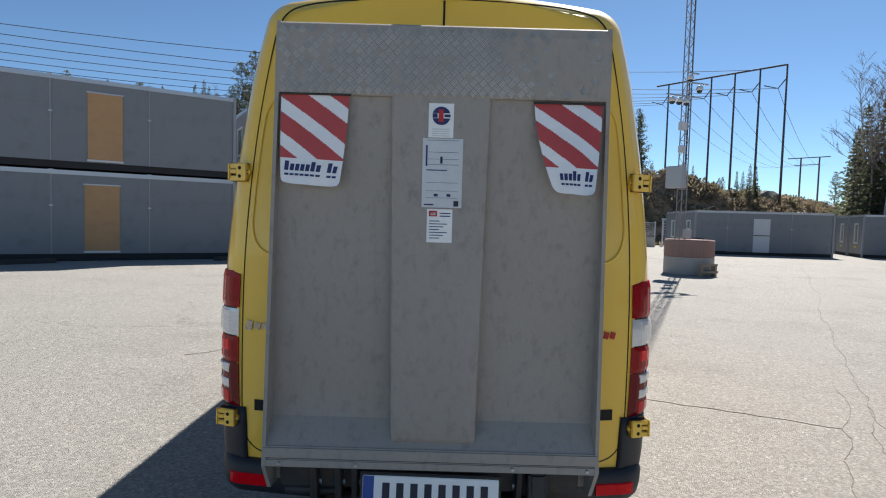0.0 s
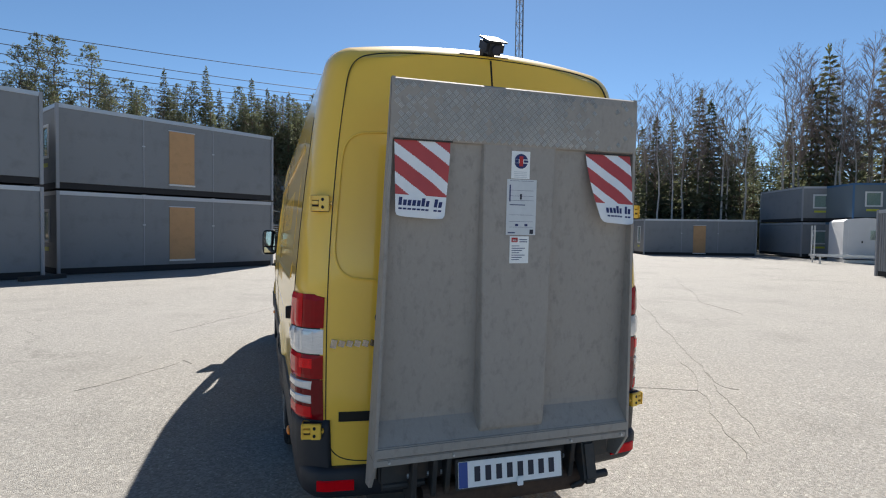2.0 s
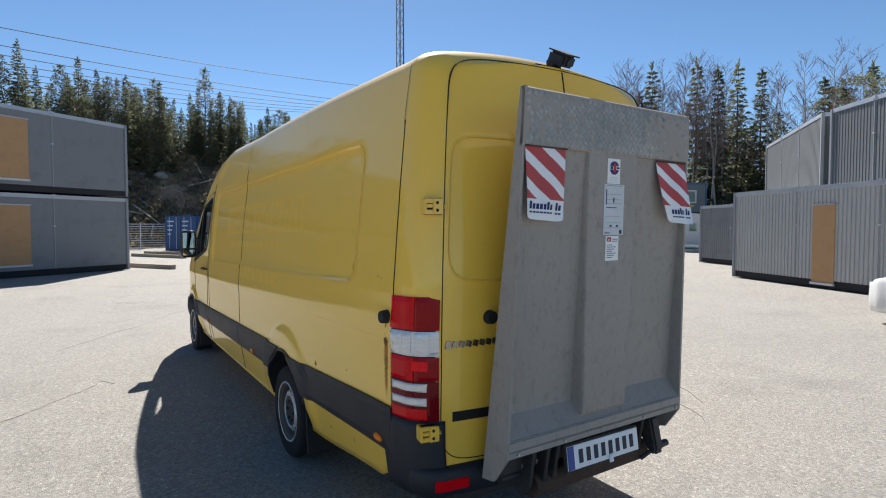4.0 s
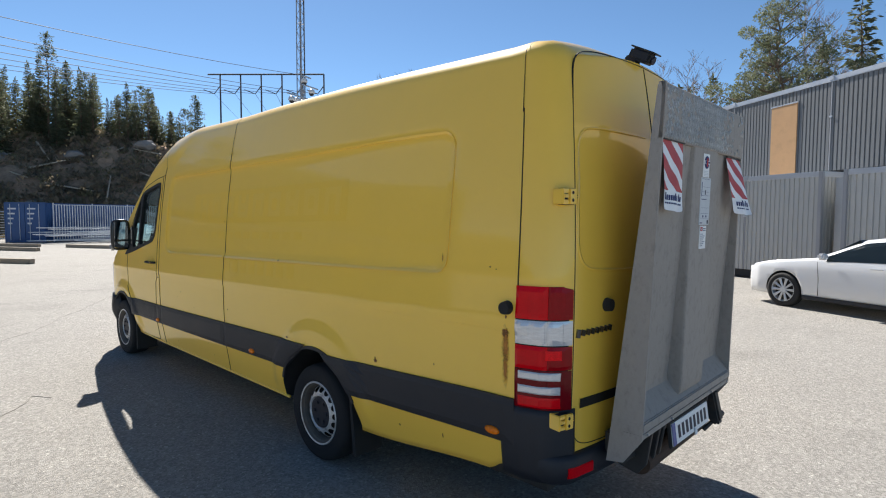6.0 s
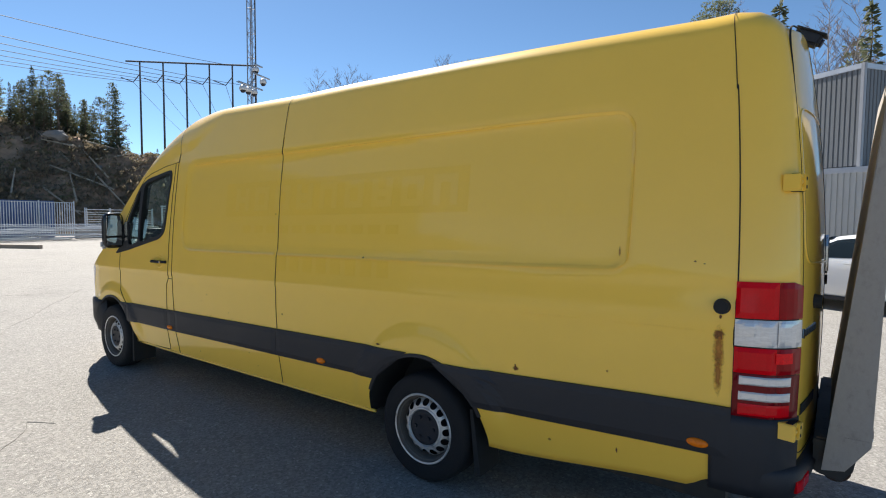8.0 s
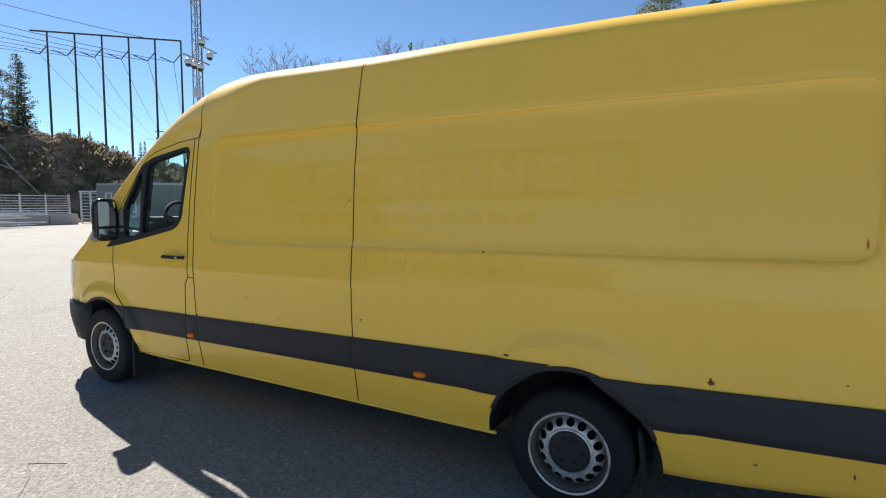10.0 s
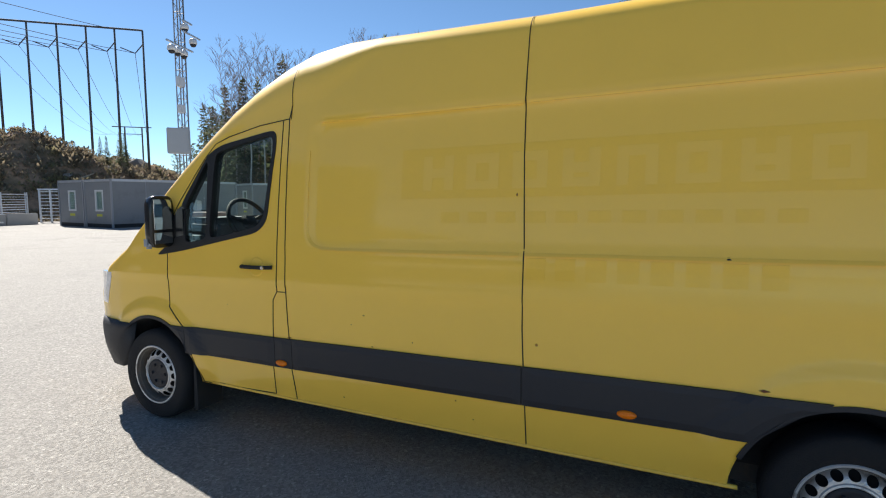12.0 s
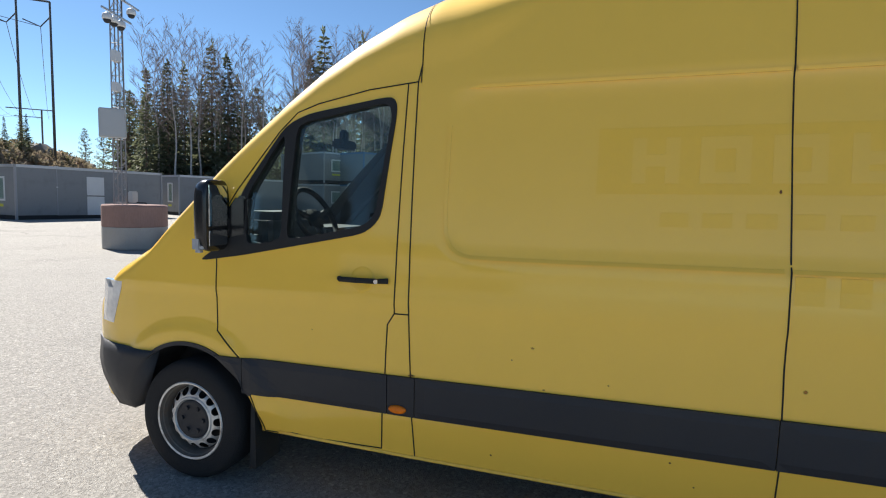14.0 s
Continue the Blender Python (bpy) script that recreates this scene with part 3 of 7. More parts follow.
def rounded_loop(pts, times=2):
    """Rounds the corners of a closed outline."""
    for _ in range(times):
        out = []
        n = len(pts)
        for k in range(n):
            (ax, ay), (bx, by), (cx, cy) = pts[k - 1], pts[k], pts[(k + 1) % n]
            for qx, qy in ((ax, ay), (cx, cy)):
                d = math.hypot(qx - bx, qy - by)
                f = min(0.3, 0.03 / d)
                out.append((bx + (qx - bx) * f, by + (qy - by) * f))
        pts = out
    return pts


WIN_MAIN = [(7.855, 2.035), (7.36, 2.125), (7.325, 2.07), (7.385, 1.575), (7.455, 1.52), (7.885, 1.44)]
WIN_Q = [(7.925, 2.0), (8.14, 1.665), (8.13, 1.405), (7.912, 1.44)]


WIN_MAIN, WIN_Q = rounded_loop(WIN_MAIN), rounded_loop(WIN_Q)


def yz_prism(pts, x0, x1):
    return prism(bmesh.new(), [(y, z + rake(y, z)) for y, z in pts], x0, x1, "yz")


def arch_cutter(yc, r, x0, x1):
    bm = bmesh.new()
    pts = [(yc + r * math.cos(a), HUB + r * math.sin(a)) for a in np.linspace(-0.35, math.pi + 0.35, 40)]
    return prism(bm, pts, x0, x1, "yz")


def cabin_cutter():
    """The hollow of the cab."""
    bm = bmesh.new()
    ys = [7.12, 7.3, 7.5, 7.7, 7.9, 8.1, 8.3, 8.5, 8.6]
    rings = []
    for y in ys:
        top, w0 = lerp(y, T_TAB) - 0.07, lerp(y, TAPER)
        ring = []
        zz = [0.6, 1.0, 1.4, 1.6, 1.8, 2.0, 2.2, 2.4]
        half = [(lerp(z, W_TAB) * w0 - 0.06, z) for z in zz if z < top - 0.2] 
        while len(half) < 8:
            half.append((lerp(half[-1][1], W_TAB) * w0 - 0.075, half[-1][1] + 0.012))
        half += [(half[-1][0] - 0.1, top - 0.05), (half[-1][0] - 0.3, top)]
        ring = [bm.verts.new((VX - x, y, z + rake(y, z))) for x, z in half] + [bm.verts.new((VX + x, y, z + rake(y, z))) for x, z in half[::-1]]
        rings.append(ring)
    n = len(rings[0])
    for a, b in zip(rings, rings[1:]):
        for k in range(n):
            bm.faces.new((a[k], b[k], b[(k + 1) % n], a[(k + 1) % n]))
    bm.faces.new(rings[0])
    bm.faces.new(rings[-1][::-1])
    bmesh.ops.recalc_face_normals(bm, faces=bm.faces)
    return bm


def windscreen_cutter():
    bm = bmesh.new()
    w0, w1 = 0.80, 0.68
    a, b = Vector((0, 8.66, 1.50)), Vector((0, 7.72, 2.36))
    nrm = Vector((0, 0.68, 0.73))
    q = []
    for s in (-0.35, 0.35):
        q.append([bm.verts.new(Vector((VX + sx * w, 0, 0)) + p + nrm * s) for p, w, sx in ((a, w0, -1), (a, w0, 1), (b, w1, 1), (b, w1, -1))])
    bm.faces.new(q[0][::-1])
    bm.faces.new(q[1])
    for k in range(4):
        bm.faces.new((q[0][k], q[0][(k + 1) % 4], q[1][(k + 1) % 4], q[1][k]))
    bmesh.ops.recalc_face_normals(bm, faces=bm.faces)
    return bm


M["cabin"] = mat("grey_cabin_trim", (0.055, 0.06, 0.065), 0.75)
cut(body, [
    (arch_cutter(AX_R, 0.475, VX - 1.2, VX - 0.6), M["rubber"]), (arch_cutter(AX_R, 0.475, VX + 0.6, VX + 1.2), M["rubber"]),
    (arch_cutter(AX_F, 0.45, VX - 1.2, VX - 0.6), M["rubber"]), (arch_cutter(AX_F, 0.45, VX + 0.6, VX + 1.2), M["rubber"]),
    (cabin_cutter(), M["cabin"]),
    (yz_prism(WIN_MAIN, VX - 1.2, VX - 0.6), M["rubber"]), (yz_prism(WIN_MAIN, VX + 0.6, VX + 1.2), M["rubber"]),
    (yz_prism(WIN_Q, VX - 1.2, VX - 0.6), M["rubber"]), (yz_prism(WIN_Q, VX + 0.6, VX + 1.2), M["rubber"]),
    (windscreen_cutter(), M["rubber"]),
])


def rounded(pts, times=3):
    """Cuts the corners of a path, its ends kept."""
    for _ in range(times):
        out = [pts[0]]
        for (ax, ay), (bx, by) in zip(pts, pts[1:]):
            out += [(0.75 * ax + 0.25 * bx, 0.75 * ay + 0.25 * by), (0.25 * ax + 0.75 * bx, 0.25 * ay + 0.75 * by)]
        out.append(pts[-1])
        pts = out
    return pts


def strip(pts, width=0.0055, off=0.003, right=False, place=None):
    """A narrow strip that follows the van's side (or another skin) through points of it."""
    bm = bmesh.new()
    place = place or (lambda u, v, o: side_point(u, v, o, right))
    path = []
    for (y0, z0), (y1, z1) in zip(pts, pts[1:]):
        m = max(1, int(math.hypot(y1 - y0, z1 - z0) / 0.02))
        path += [(y0 + (y1 - y0) * k / m, z0 + (z1 - z0) * k / m) for k in range(m)]
    path.append(pts[-1])
    prev = None
    for k, (y, z) in enumerate(path):
        a, b = path[max(0, k - 1)], path[min(len(path) - 1, k + 1)]
        dy, dz = b[0] - a[0], b[1] - a[1]
        q = math.hypot(dy, dz)
        ny, nz = -dz / q * width / 2, dy / q * width / 2
        cur = [bm.verts.new(place(y + s * ny, z + s * nz, o)) for s, o in ((1, -0.006), (1, off), (-1, off), (-1, -0.006))]
        if prev:
            for i in range(3):
                bm.faces.new((prev[i], prev[i + 1], cur[i + 1], cur[i]))
        prev = cur
    bmesh.ops.recalc_face_normals(bm, faces=bm.faces)
    return bm


def rear_point(x, z, off=0.0):
    return Vector((x, rear_y(x, z) - off, z))


def ring_strip(y, width=0.0055, off=0.003, z_from=2.1):
    """A seam that runs over the roof from one side to the other."""
    bm = bmesh.new()
    rows = []
    for yy in (y - width / 2, y + width / 2):
        half = section(yy)
        half = [p for p in half if p[1] > z_from]
        half = [(x + off * (1 if z < 2.55 else 0.5), z + off) for x, z in half]
        row = [Vector((VX - x, yy + lean(yy, z), z + rake(yy, z))) for x, z in half]
        row += [Vector((VX + x, yy + lean(yy, z), z + rake(yy, z))) for x, z in half[-2::-1]]
        rows.append([bm.verts.new(p) for p in row])
    for k in range(len(rows[0]) - 1):
        bm.faces.new((rows[0][k], rows[1][k], rows[1][k + 1], rows[0][k + 1]))
    return bm


def patch(ya, yb, zlo, zhi, off, right=False, nz=6, thick=0.02, edge=0.006, tilt=lambda y: 0.0):
    """A plate that follows the van's side; ya, yb: its ends, numbers or functions of z."""
    bm = bmesh.new()
    fa, fb = (f if callable(f) else (lambda z, f=f: f) for f in (ya, yb))
    n = max(2, int(abs(fb(zlo) - fa(zlo)) / 0.05))
    cols = []
    for c in range(n + 1):
        f = c / n
        at = lambda z: fa(z) + (fb(z) - fa(z)) * f
        col = [bm.verts.new(side_point(at(zlo), zlo - 0.002 + tilt(at(zlo)), -thick, right))]
        for k in range(nz + 1):
            z = zlo + (zhi - zlo) * k / nz
            col.append(bm.verts.new(side_point(at(z), z + tilt(at(z)), off - (edge if k in (0, nz) or c in (0, n) else 0.0), right)))
        col.append(bm.verts.new(side_point(at(zhi), zhi + 0.002 + tilt(at(zhi)), -thick, right)))
        cols.append(col)
    for a, b in zip(cols, cols[1:]):
        for k in range(len(a) - 1):
            bm.faces.new((a[k], b[k], b[k + 1], a[k + 1]))
    bm.faces.new(cols[0])
    bm.faces.new(cols[-1][::-1])
    bmesh.ops.recalc_face_normals(bm, faces=bm.faces)
    return bm


def arch_edge(yc, r, sign, gap=0.004):
    return lambda z: yc + sign * (gap + math.sqrt(max(0.01, r * r - (z + rake(yc, z) - HUB) ** 2)))


def span(a, b, step=0.04):
    return np.linspace(a, b, max(2, int(abs(b - a) / step)))


for right in (False, True):
    rear_edge = 2.43
    for ya, yb, up in ((8.137, arch_edge(AX_F, 0.45, -1), 0), (7.297, 8.133, 0), (7.152, 7.293, 0), (5.617, 7.148, 0), (arch_edge(AX_R, 0.475, 1), 5.613, 0), (rear_edge, arch_edge(AX_R, 0.475, -1), 0.003)):
        part("side_moulding", patch(ya, yb, 0.592 + up, 0.80 + up, 0.02, right, tilt=(lambda y: -0.033 * sstep(y, 2.4, 3.9)) if up else (lambda y: 0.0)), M["plastic"], van, "dark grey plastic moulding")
    for pts in ([(5.64, 2.3), (5.64, 2.2), (5.635, 1.9), (5.615, 1.39), (5.615, 1.0), (5.6, 0.6), (5.6, 0.345)],
                [(7.19, 2.3), (7.205, 2.215), (7.19, 1.1), (7.175, 0.8), (7.16, 0.345)],
                [(7.255, 2.205), (7.265, 1.105), (7.3, 1.05), (7.31, 0.8), (7.34, 0.37), (8.04, 0.345)],
                [(7.19, 1.105), (7.265, 1.105)],
                [(7.2, 2.215), (7.46, 2.19), (7.74, 2.135), (7.86, 2.095), (7.96, 2.0), (8.08, 1.85), (8.2, 1.7), (8.3, 1.55), (8.385, 1.4)],
                [(8.32, 1.34), (8.31, 0.935), (8.16, 0.8), (8.1, 0.6), (8.04, 0.345)],
                [(2.425, 1.36), (2.425, 2.22)]):
        part("panel_seam", strip(pts, right=right), M["gap"], van)
    # crisp edges of the pressed fields
    for pts in ([(7.03, 2.0), (7.03, 1.52), (7.005, 1.44), (6.95, 1.4), (6.86, 1.388), (5.64, 1.388)], [(6.95, 2.178), (5.65, 2.178)], [(7.0, 1.13), (5.63, 1.13)], [(5.6, 1.13), (2.55, 1.13)], [(5.61, 1.388), (3.0, 1.388), (2.93, 1.41), (2.905, 1.46), (2.905, 2.06), (2.93, 2.14), (3.02, 2.178), (5.63, 2.178)]):
        part("pressed_edge", strip(rounded(pts, 2), 0.016 if len(pts) != 2 or pts[0][1] > 1.2 else 0.007, 0.0035 if len(pts) != 2 or pts[0][1] > 1.2 else 0.0015, right), M["yellow"], van)
for right in (False, True):
    for yc, r in ((AX_R, 0.478), (AX_F, 0.453)):
        arch = [(yc + r * math.cos(a), HUB - rake(yc, 0.9) + r * math.sin(a)) for a in np.linspace(radians(24), radians(156), 40)]
        part("arch_lip", strip(arch, 0.022, 0.008, right), M["plastic"], van, "black wheel-arch lip")
for y in (5.64, 7.19, 2.43):
    part("panel_seam", ring_strip(y, z_from=2.18), M["gap"], van)


def wheel(m):
    w = part("wheel", lathe(bmesh.new(), [(0.215, -0.11), (0.25, -0.118), (0.30, -0.118), (0.325, -0.112), (0.338, -0.095), (0.345, -0.06), (0.345, 0.06), (0.338, 0.095), (0.325, 0.112), (0.30, 0.118), (0.215, 0.11), (0.215, -0.11)], 64), M["tyre"], van, "black tyre on a steel wheel", smooth=True)
    w.matrix_basis = m
    rim = part("rim", rim_mesh(), [M["rim"], M["rim_dirt"]], w, "silver steel rim with round holes")
    part("hub_cap", lathe(bmesh.new(), [(0.0, -0.084), (0.05, -0.084), (0.088, -0.088), (0.11, -0.092), (0.116, -0.07), (0.0, -0.06)], 32), M["plastic"], w, "dark hub cap", smooth=True)
    for k in range(6):
        nut = bmesh.new()
        ya, za = 0.072 * math.cos(1.047 * k), 0.072 * math.sin(1.047 * k)
        rod(nut, (-0.08, ya, za), (-0.098, ya, za), 0.013, 0.011, 6)
        part("wheel_nut", nut, M["plastic"], w)
    back = bmesh.new()
    rod(back, (0.03, 0, 0), (0.02, 0, 0), 0.192, n=32)
    part("brake_disc", back, M["dark"], w)
    return w


def rim_mesh():
    """Flange, stepped barrel and a dished disc with a ring of round holes."""
    bm = bmesh.new()
    lathe(bm, [(0.218, -0.105), (0.226, -0.112), (0.222, -0.118), (0.212, -0.115), (0.205, -0.098), (0.2, -0.095), (0.194, -0.075), (0.19, -0.045), (0.186, -0.03)], 60)
    n = 16
    d = 2 * math.pi / n
    r0, r1 = 0.132, 0.186

    def at(r, a):
        f = (r - r0) / (r1 - r0)
        return (-0.09 + 0.044 * f * f, r * math.cos(a), r * math.sin(a))
    for k in range(n):
        mid = (r0 + r1) / 2 + 0.002
        edge, hole = [], []
        for q in range(16):
            a = 2 * math.pi * q / 16
            c, sn = math.cos(a), math.sin(a)
            g = 1 / max(abs(c), abs(sn))
            edge.append(bm.verts.new(at((r0 + r1) / 2 + c * g * (r1 - r0) / 2, d * k + sn * g * d / 2)))
            hole.append(bm.verts.new(at(mid + c * 0.021, d * k + sn * 0.023 / mid)))
        for q in range(16):
            bm.faces.new((edge[q], edge[(q + 1) % 16], hole[(q + 1) % 16], hole[q]))
    lathe(bm, [(0.133, -0.0895), (0.128, -0.096), (0.12, -0.098), (0.112, -0.084)], 60)
    for f in bm.faces:
        c = f.calc_center_median()
        if 0.184 < math.hypot(c.y, c.z) < 0.213:
            f.material_index = 1
    bmesh.ops.remove_doubles(bm, verts=bm.verts, dist=1e-4)
    bmesh.ops.recalc_face_normals(bm, faces=bm.faces)
    return bm


for yc in (AX_R, AX_F):
    for sx in (-1, 1):
        wheel(pose(VX + sx * 0.83, yc, 0.343, 0, 0, 0 if sx < 0 else 180))
part("underbody", boxes((VX - 0.55, VX + 0.55, 2.5, 9.2, 0.22, 0.36), (VX - 0.75, VX + 0.75, 4.1, 4.24, 0.28, 0.4), (VX - 0.75, VX + 0.75, 8.44, 8.58, 0.28, 0.4)), M["black_steel"], van, "dark chassis")
# ---- van: rear end ----
M["lamp_red"] = mat("red_lens", (0.66, 0.002, 0.008), 0.09, vary=0.22, scale=9, fine=160, spec=0.2, uneven=0.02)
# red of the rear-facing strips, darkened for their shade and the dark housing
M["lamp_rear_shade"] = mat("rear_shaded_red_lens", (0.3, 0.002, 0.006), 0.09, vary=0.3, scale=20, fine=160, spec=0.2, uneven=0.02)
M["lamp_dark"] = mat("dark_red_lens", (0.16, 0.002, 0.006), 0.1, vary=0.2, scale=25, fine=120, spec=0.2, uneven=0.02)
M["lamp_bright"] = mat("bright_red_lens", (0.9, 0.006, 0.012), 0.15, vary=0.4, scale=90, fine=200, spec=0.2, uneven=0.02)
M["lamp_clear"] = mat("clear_ribbed_lens", (0.62, 0.63, 0.64), 0.15, metal=0.3, vary=0.25, scale=20, fine=90, coat=1.0, stretch=(1, 1, 6))
M["amber"] = mat("amber_lens", (0.85, 0.2, 0.006), 0.12, vary=0.25, scale=40, spec=0.3, uneven=0.02)
M["silver"] = mat("silver_letters", (0.6, 0.6, 0.6), 0.2, metal=0.9)
M["dark_chrome"] = mat("dark_chrome", (0.28, 0.27, 0.25), 0.18, metal=0.95, vary=0.5, scale=60)
M["sticker"] = mat("white_sticker", (0.88, 0.88, 0.86), 0.5, vary=0.06, scale=12)
M["sticker_old"] = mat("faded_sticker", (0.62, 0.64, 0.65), 0.5, vary=0.1, scale=12)
M["ink"] = mat("dark_ink", (0.02, 0.022, 0.04), 0.6)
M["ink_blue"] = mat("navy_ink", (0.02, 0.03, 0.13), 0.6)
M["ink_red"] = mat("red_ink", (0.5, 0.03, 0.03), 0.6)
M["flag_red"] = mat("red_tarpaulin", (0.5, 0.07, 0.07), 0.6, vary=0.12, scale=8)
M["flag_white"] = mat("white_tarpaulin", (0.86, 0.86, 0.86), 0.6, vary=0.08, scale=8)
M["rust"] = mat("rust", (0.16, 0.06, 0.025), 0.9, vary=0.4, scale=30)
M["rust_run"] = mat("rust_stain", (0.42, 0.17, 0.03), 0.8, vary=0.4, scale=30)


def fade_rim(m, start, end):
    """Lets a stain thin out towards its rim in a ragged way."""
    nt = m.node_tree
    b = nt.nodes["Principled BSDF"]
    tc, sub, ln, nz, ad, mr = (nt.nodes.new(k) for k in ("ShaderNodeTexCoord", "ShaderNodeVectorMath", "ShaderNodeVectorMath", "ShaderNodeTexNoise", "ShaderNodeMath", "ShaderNodeMapRange"))
    sub.operation, ln.operation, ad.operation = "MULTIPLY_ADD", "LENGTH", "MULTIPLY_ADD"
    sub.inputs[1].default_value, sub.inputs[2].default_value = (0.0, 2.0, 2.0), (0.0, -1.0, -1.0)
    nz.inputs["Scale"].default_value, nz.inputs["Detail"].default_value = 70.0, 4.0
    ad.inputs[1].default_value = 0.9
    mr.inputs["From Min"].default_value, mr.inputs["From Max"].default_value = start + 0.45, end + 0.45
    mr.inputs["To Min"].default_value, mr.inputs["To Max"].default_value = 1.0, 0.0
    nt.links.new(tc.outputs["Generated"], sub.inputs[0])
    nt.links.new(tc.outputs["Object"], nz.inputs["Vector"])
    nt.links.new(sub.outputs[0], ln.inputs[0])
    nt.links.new(nz.outputs[0], ad.inputs[0])
    nt.links.new(ln.outputs["Value"], ad.inputs[2])
    nt.links.new(ad.outputs[0], mr.inputs["Value"])
    nt.links.new(mr.outputs[0], b.inputs["Alpha"])


fade_rim(M["rust_run"], 0.0, 0.95)
fade_rim(M["rust"], 0.35, 0.8)
M["mirror"] = mat("mirror_glass", (0.85, 0.87, 0.88), 0.02, metal=1.0, vary=0.0)
M["gloss_black"] = mat("gloss_black_plastic", (0.014, 0.014, 0.015), 0.22, vary=0.1)
M["plate_blue"] = mat("plate_blue", (0.01, 0.06, 0.3), 0.4)


def wrap_point(s, z, off=0.0, right=False):
    """A point of the skin round the rear corner: s < 0 is metres forward along the side from the corner, s > 0 across the rear."""
    if s < 0:
        p = side_point(2.2 - s, z, off, right)
        return p
    half = hw(2.2, z) - s
    x = VX + (half if right else -half)
    zz = z + rake(2.2, z)
    return Vector((x, rear_y(x, zz) - off, zz))


def wrap_patch(s0, s1, z0, z1, off, right, ns=14, nz=6, thick=0.03, edge=0.006, drop=0.0):
    """A lens laid round the rear corner; drop lowers its top towards the door."""
    bm = bmesh.new()
    cols = []
    for c in range(ns + 1):
        s = s0 + (s1 - s0) * c / ns
        e = edge if c in (0, ns) else 0
        top = z1 - drop * sstep(s, s0 * 0.35, s1) ** 1.5
        col = [bm.verts.new(wrap_point(s, z0, -thick, right))]
        col += [bm.verts.new(wrap_point(s, z0 + (top - z0) * k / nz, off - max(e, edge if k in (0, nz) else 0), right)) for k in range(nz + 1)]
        col.append(bm.verts.new(wrap_point(s, top, -thick, right)))
        cols.append(col)
    for a, b in zip(cols, cols[1:]):
        for k in range(len(a) - 1):
            bm.faces.new((a[k], b[k], b[k + 1], a[k + 1]))
    bm.faces.new(cols[0])
    bm.faces.new(cols[-1][::-1])
    bmesh.ops.recalc_face_normals(bm, faces=bm.faces)
    return bm


def bumper_point(s, z, off, right):
    """Plan of the rear bumper: s metres from the middle of its rounded corner, negative forward; the rear bows out with the doors."""
    side = hw(2.35, 0.55) + 0.004
    R, y0 = 0.15, 2.165
    if s < -R * math.pi / 4:
        x, y, nx, ny = side, y0 + R + (-s - R * math.pi / 4), 1.0, 0.0
    elif s > R * math.pi / 4:
        x = side - R - (s - R * math.pi / 4)
        y, nx, ny = y0 - 0.06 * max(0.0, 1 - abs(x / (side - R)) ** 2.2), 0.0, -1.0
    else:
        a = math.pi / 4 + s / R
        nx, ny = math.cos(a), -math.sin(a)
        x, y = side - R + R * nx, y0 + R + R * ny
    x, y = x + nx * off, y + ny * off
    return Vector((VX + (x if right else -x), y, z))


def bumper_patch(s0, s1, rows, right, ns=24, back=0.05):
    """Rows of (height, offset) carried round the bumper's corner."""
    bm = bmesh.new()
    cols = [[bm.verts.new(bumper_point(s0 + (s1 - s0) * c / ns, z, o, right)) for z, o in [(rows[0][0], -back)] + list(rows) + [(rows[-1][0], -back)]] for c in range(ns + 1)]
    for a, b in zip(cols, cols[1:]):
        for k in range(len(a) - 1):
            bm.faces.new((a[k], b[k], b[k + 1], a[k + 1]))
    bm.faces.new(cols[0])
    bm.faces.new(cols[-1][::-1])
    bmesh.ops.recalc_face_normals(bm, faces=bm.faces)
    return bm


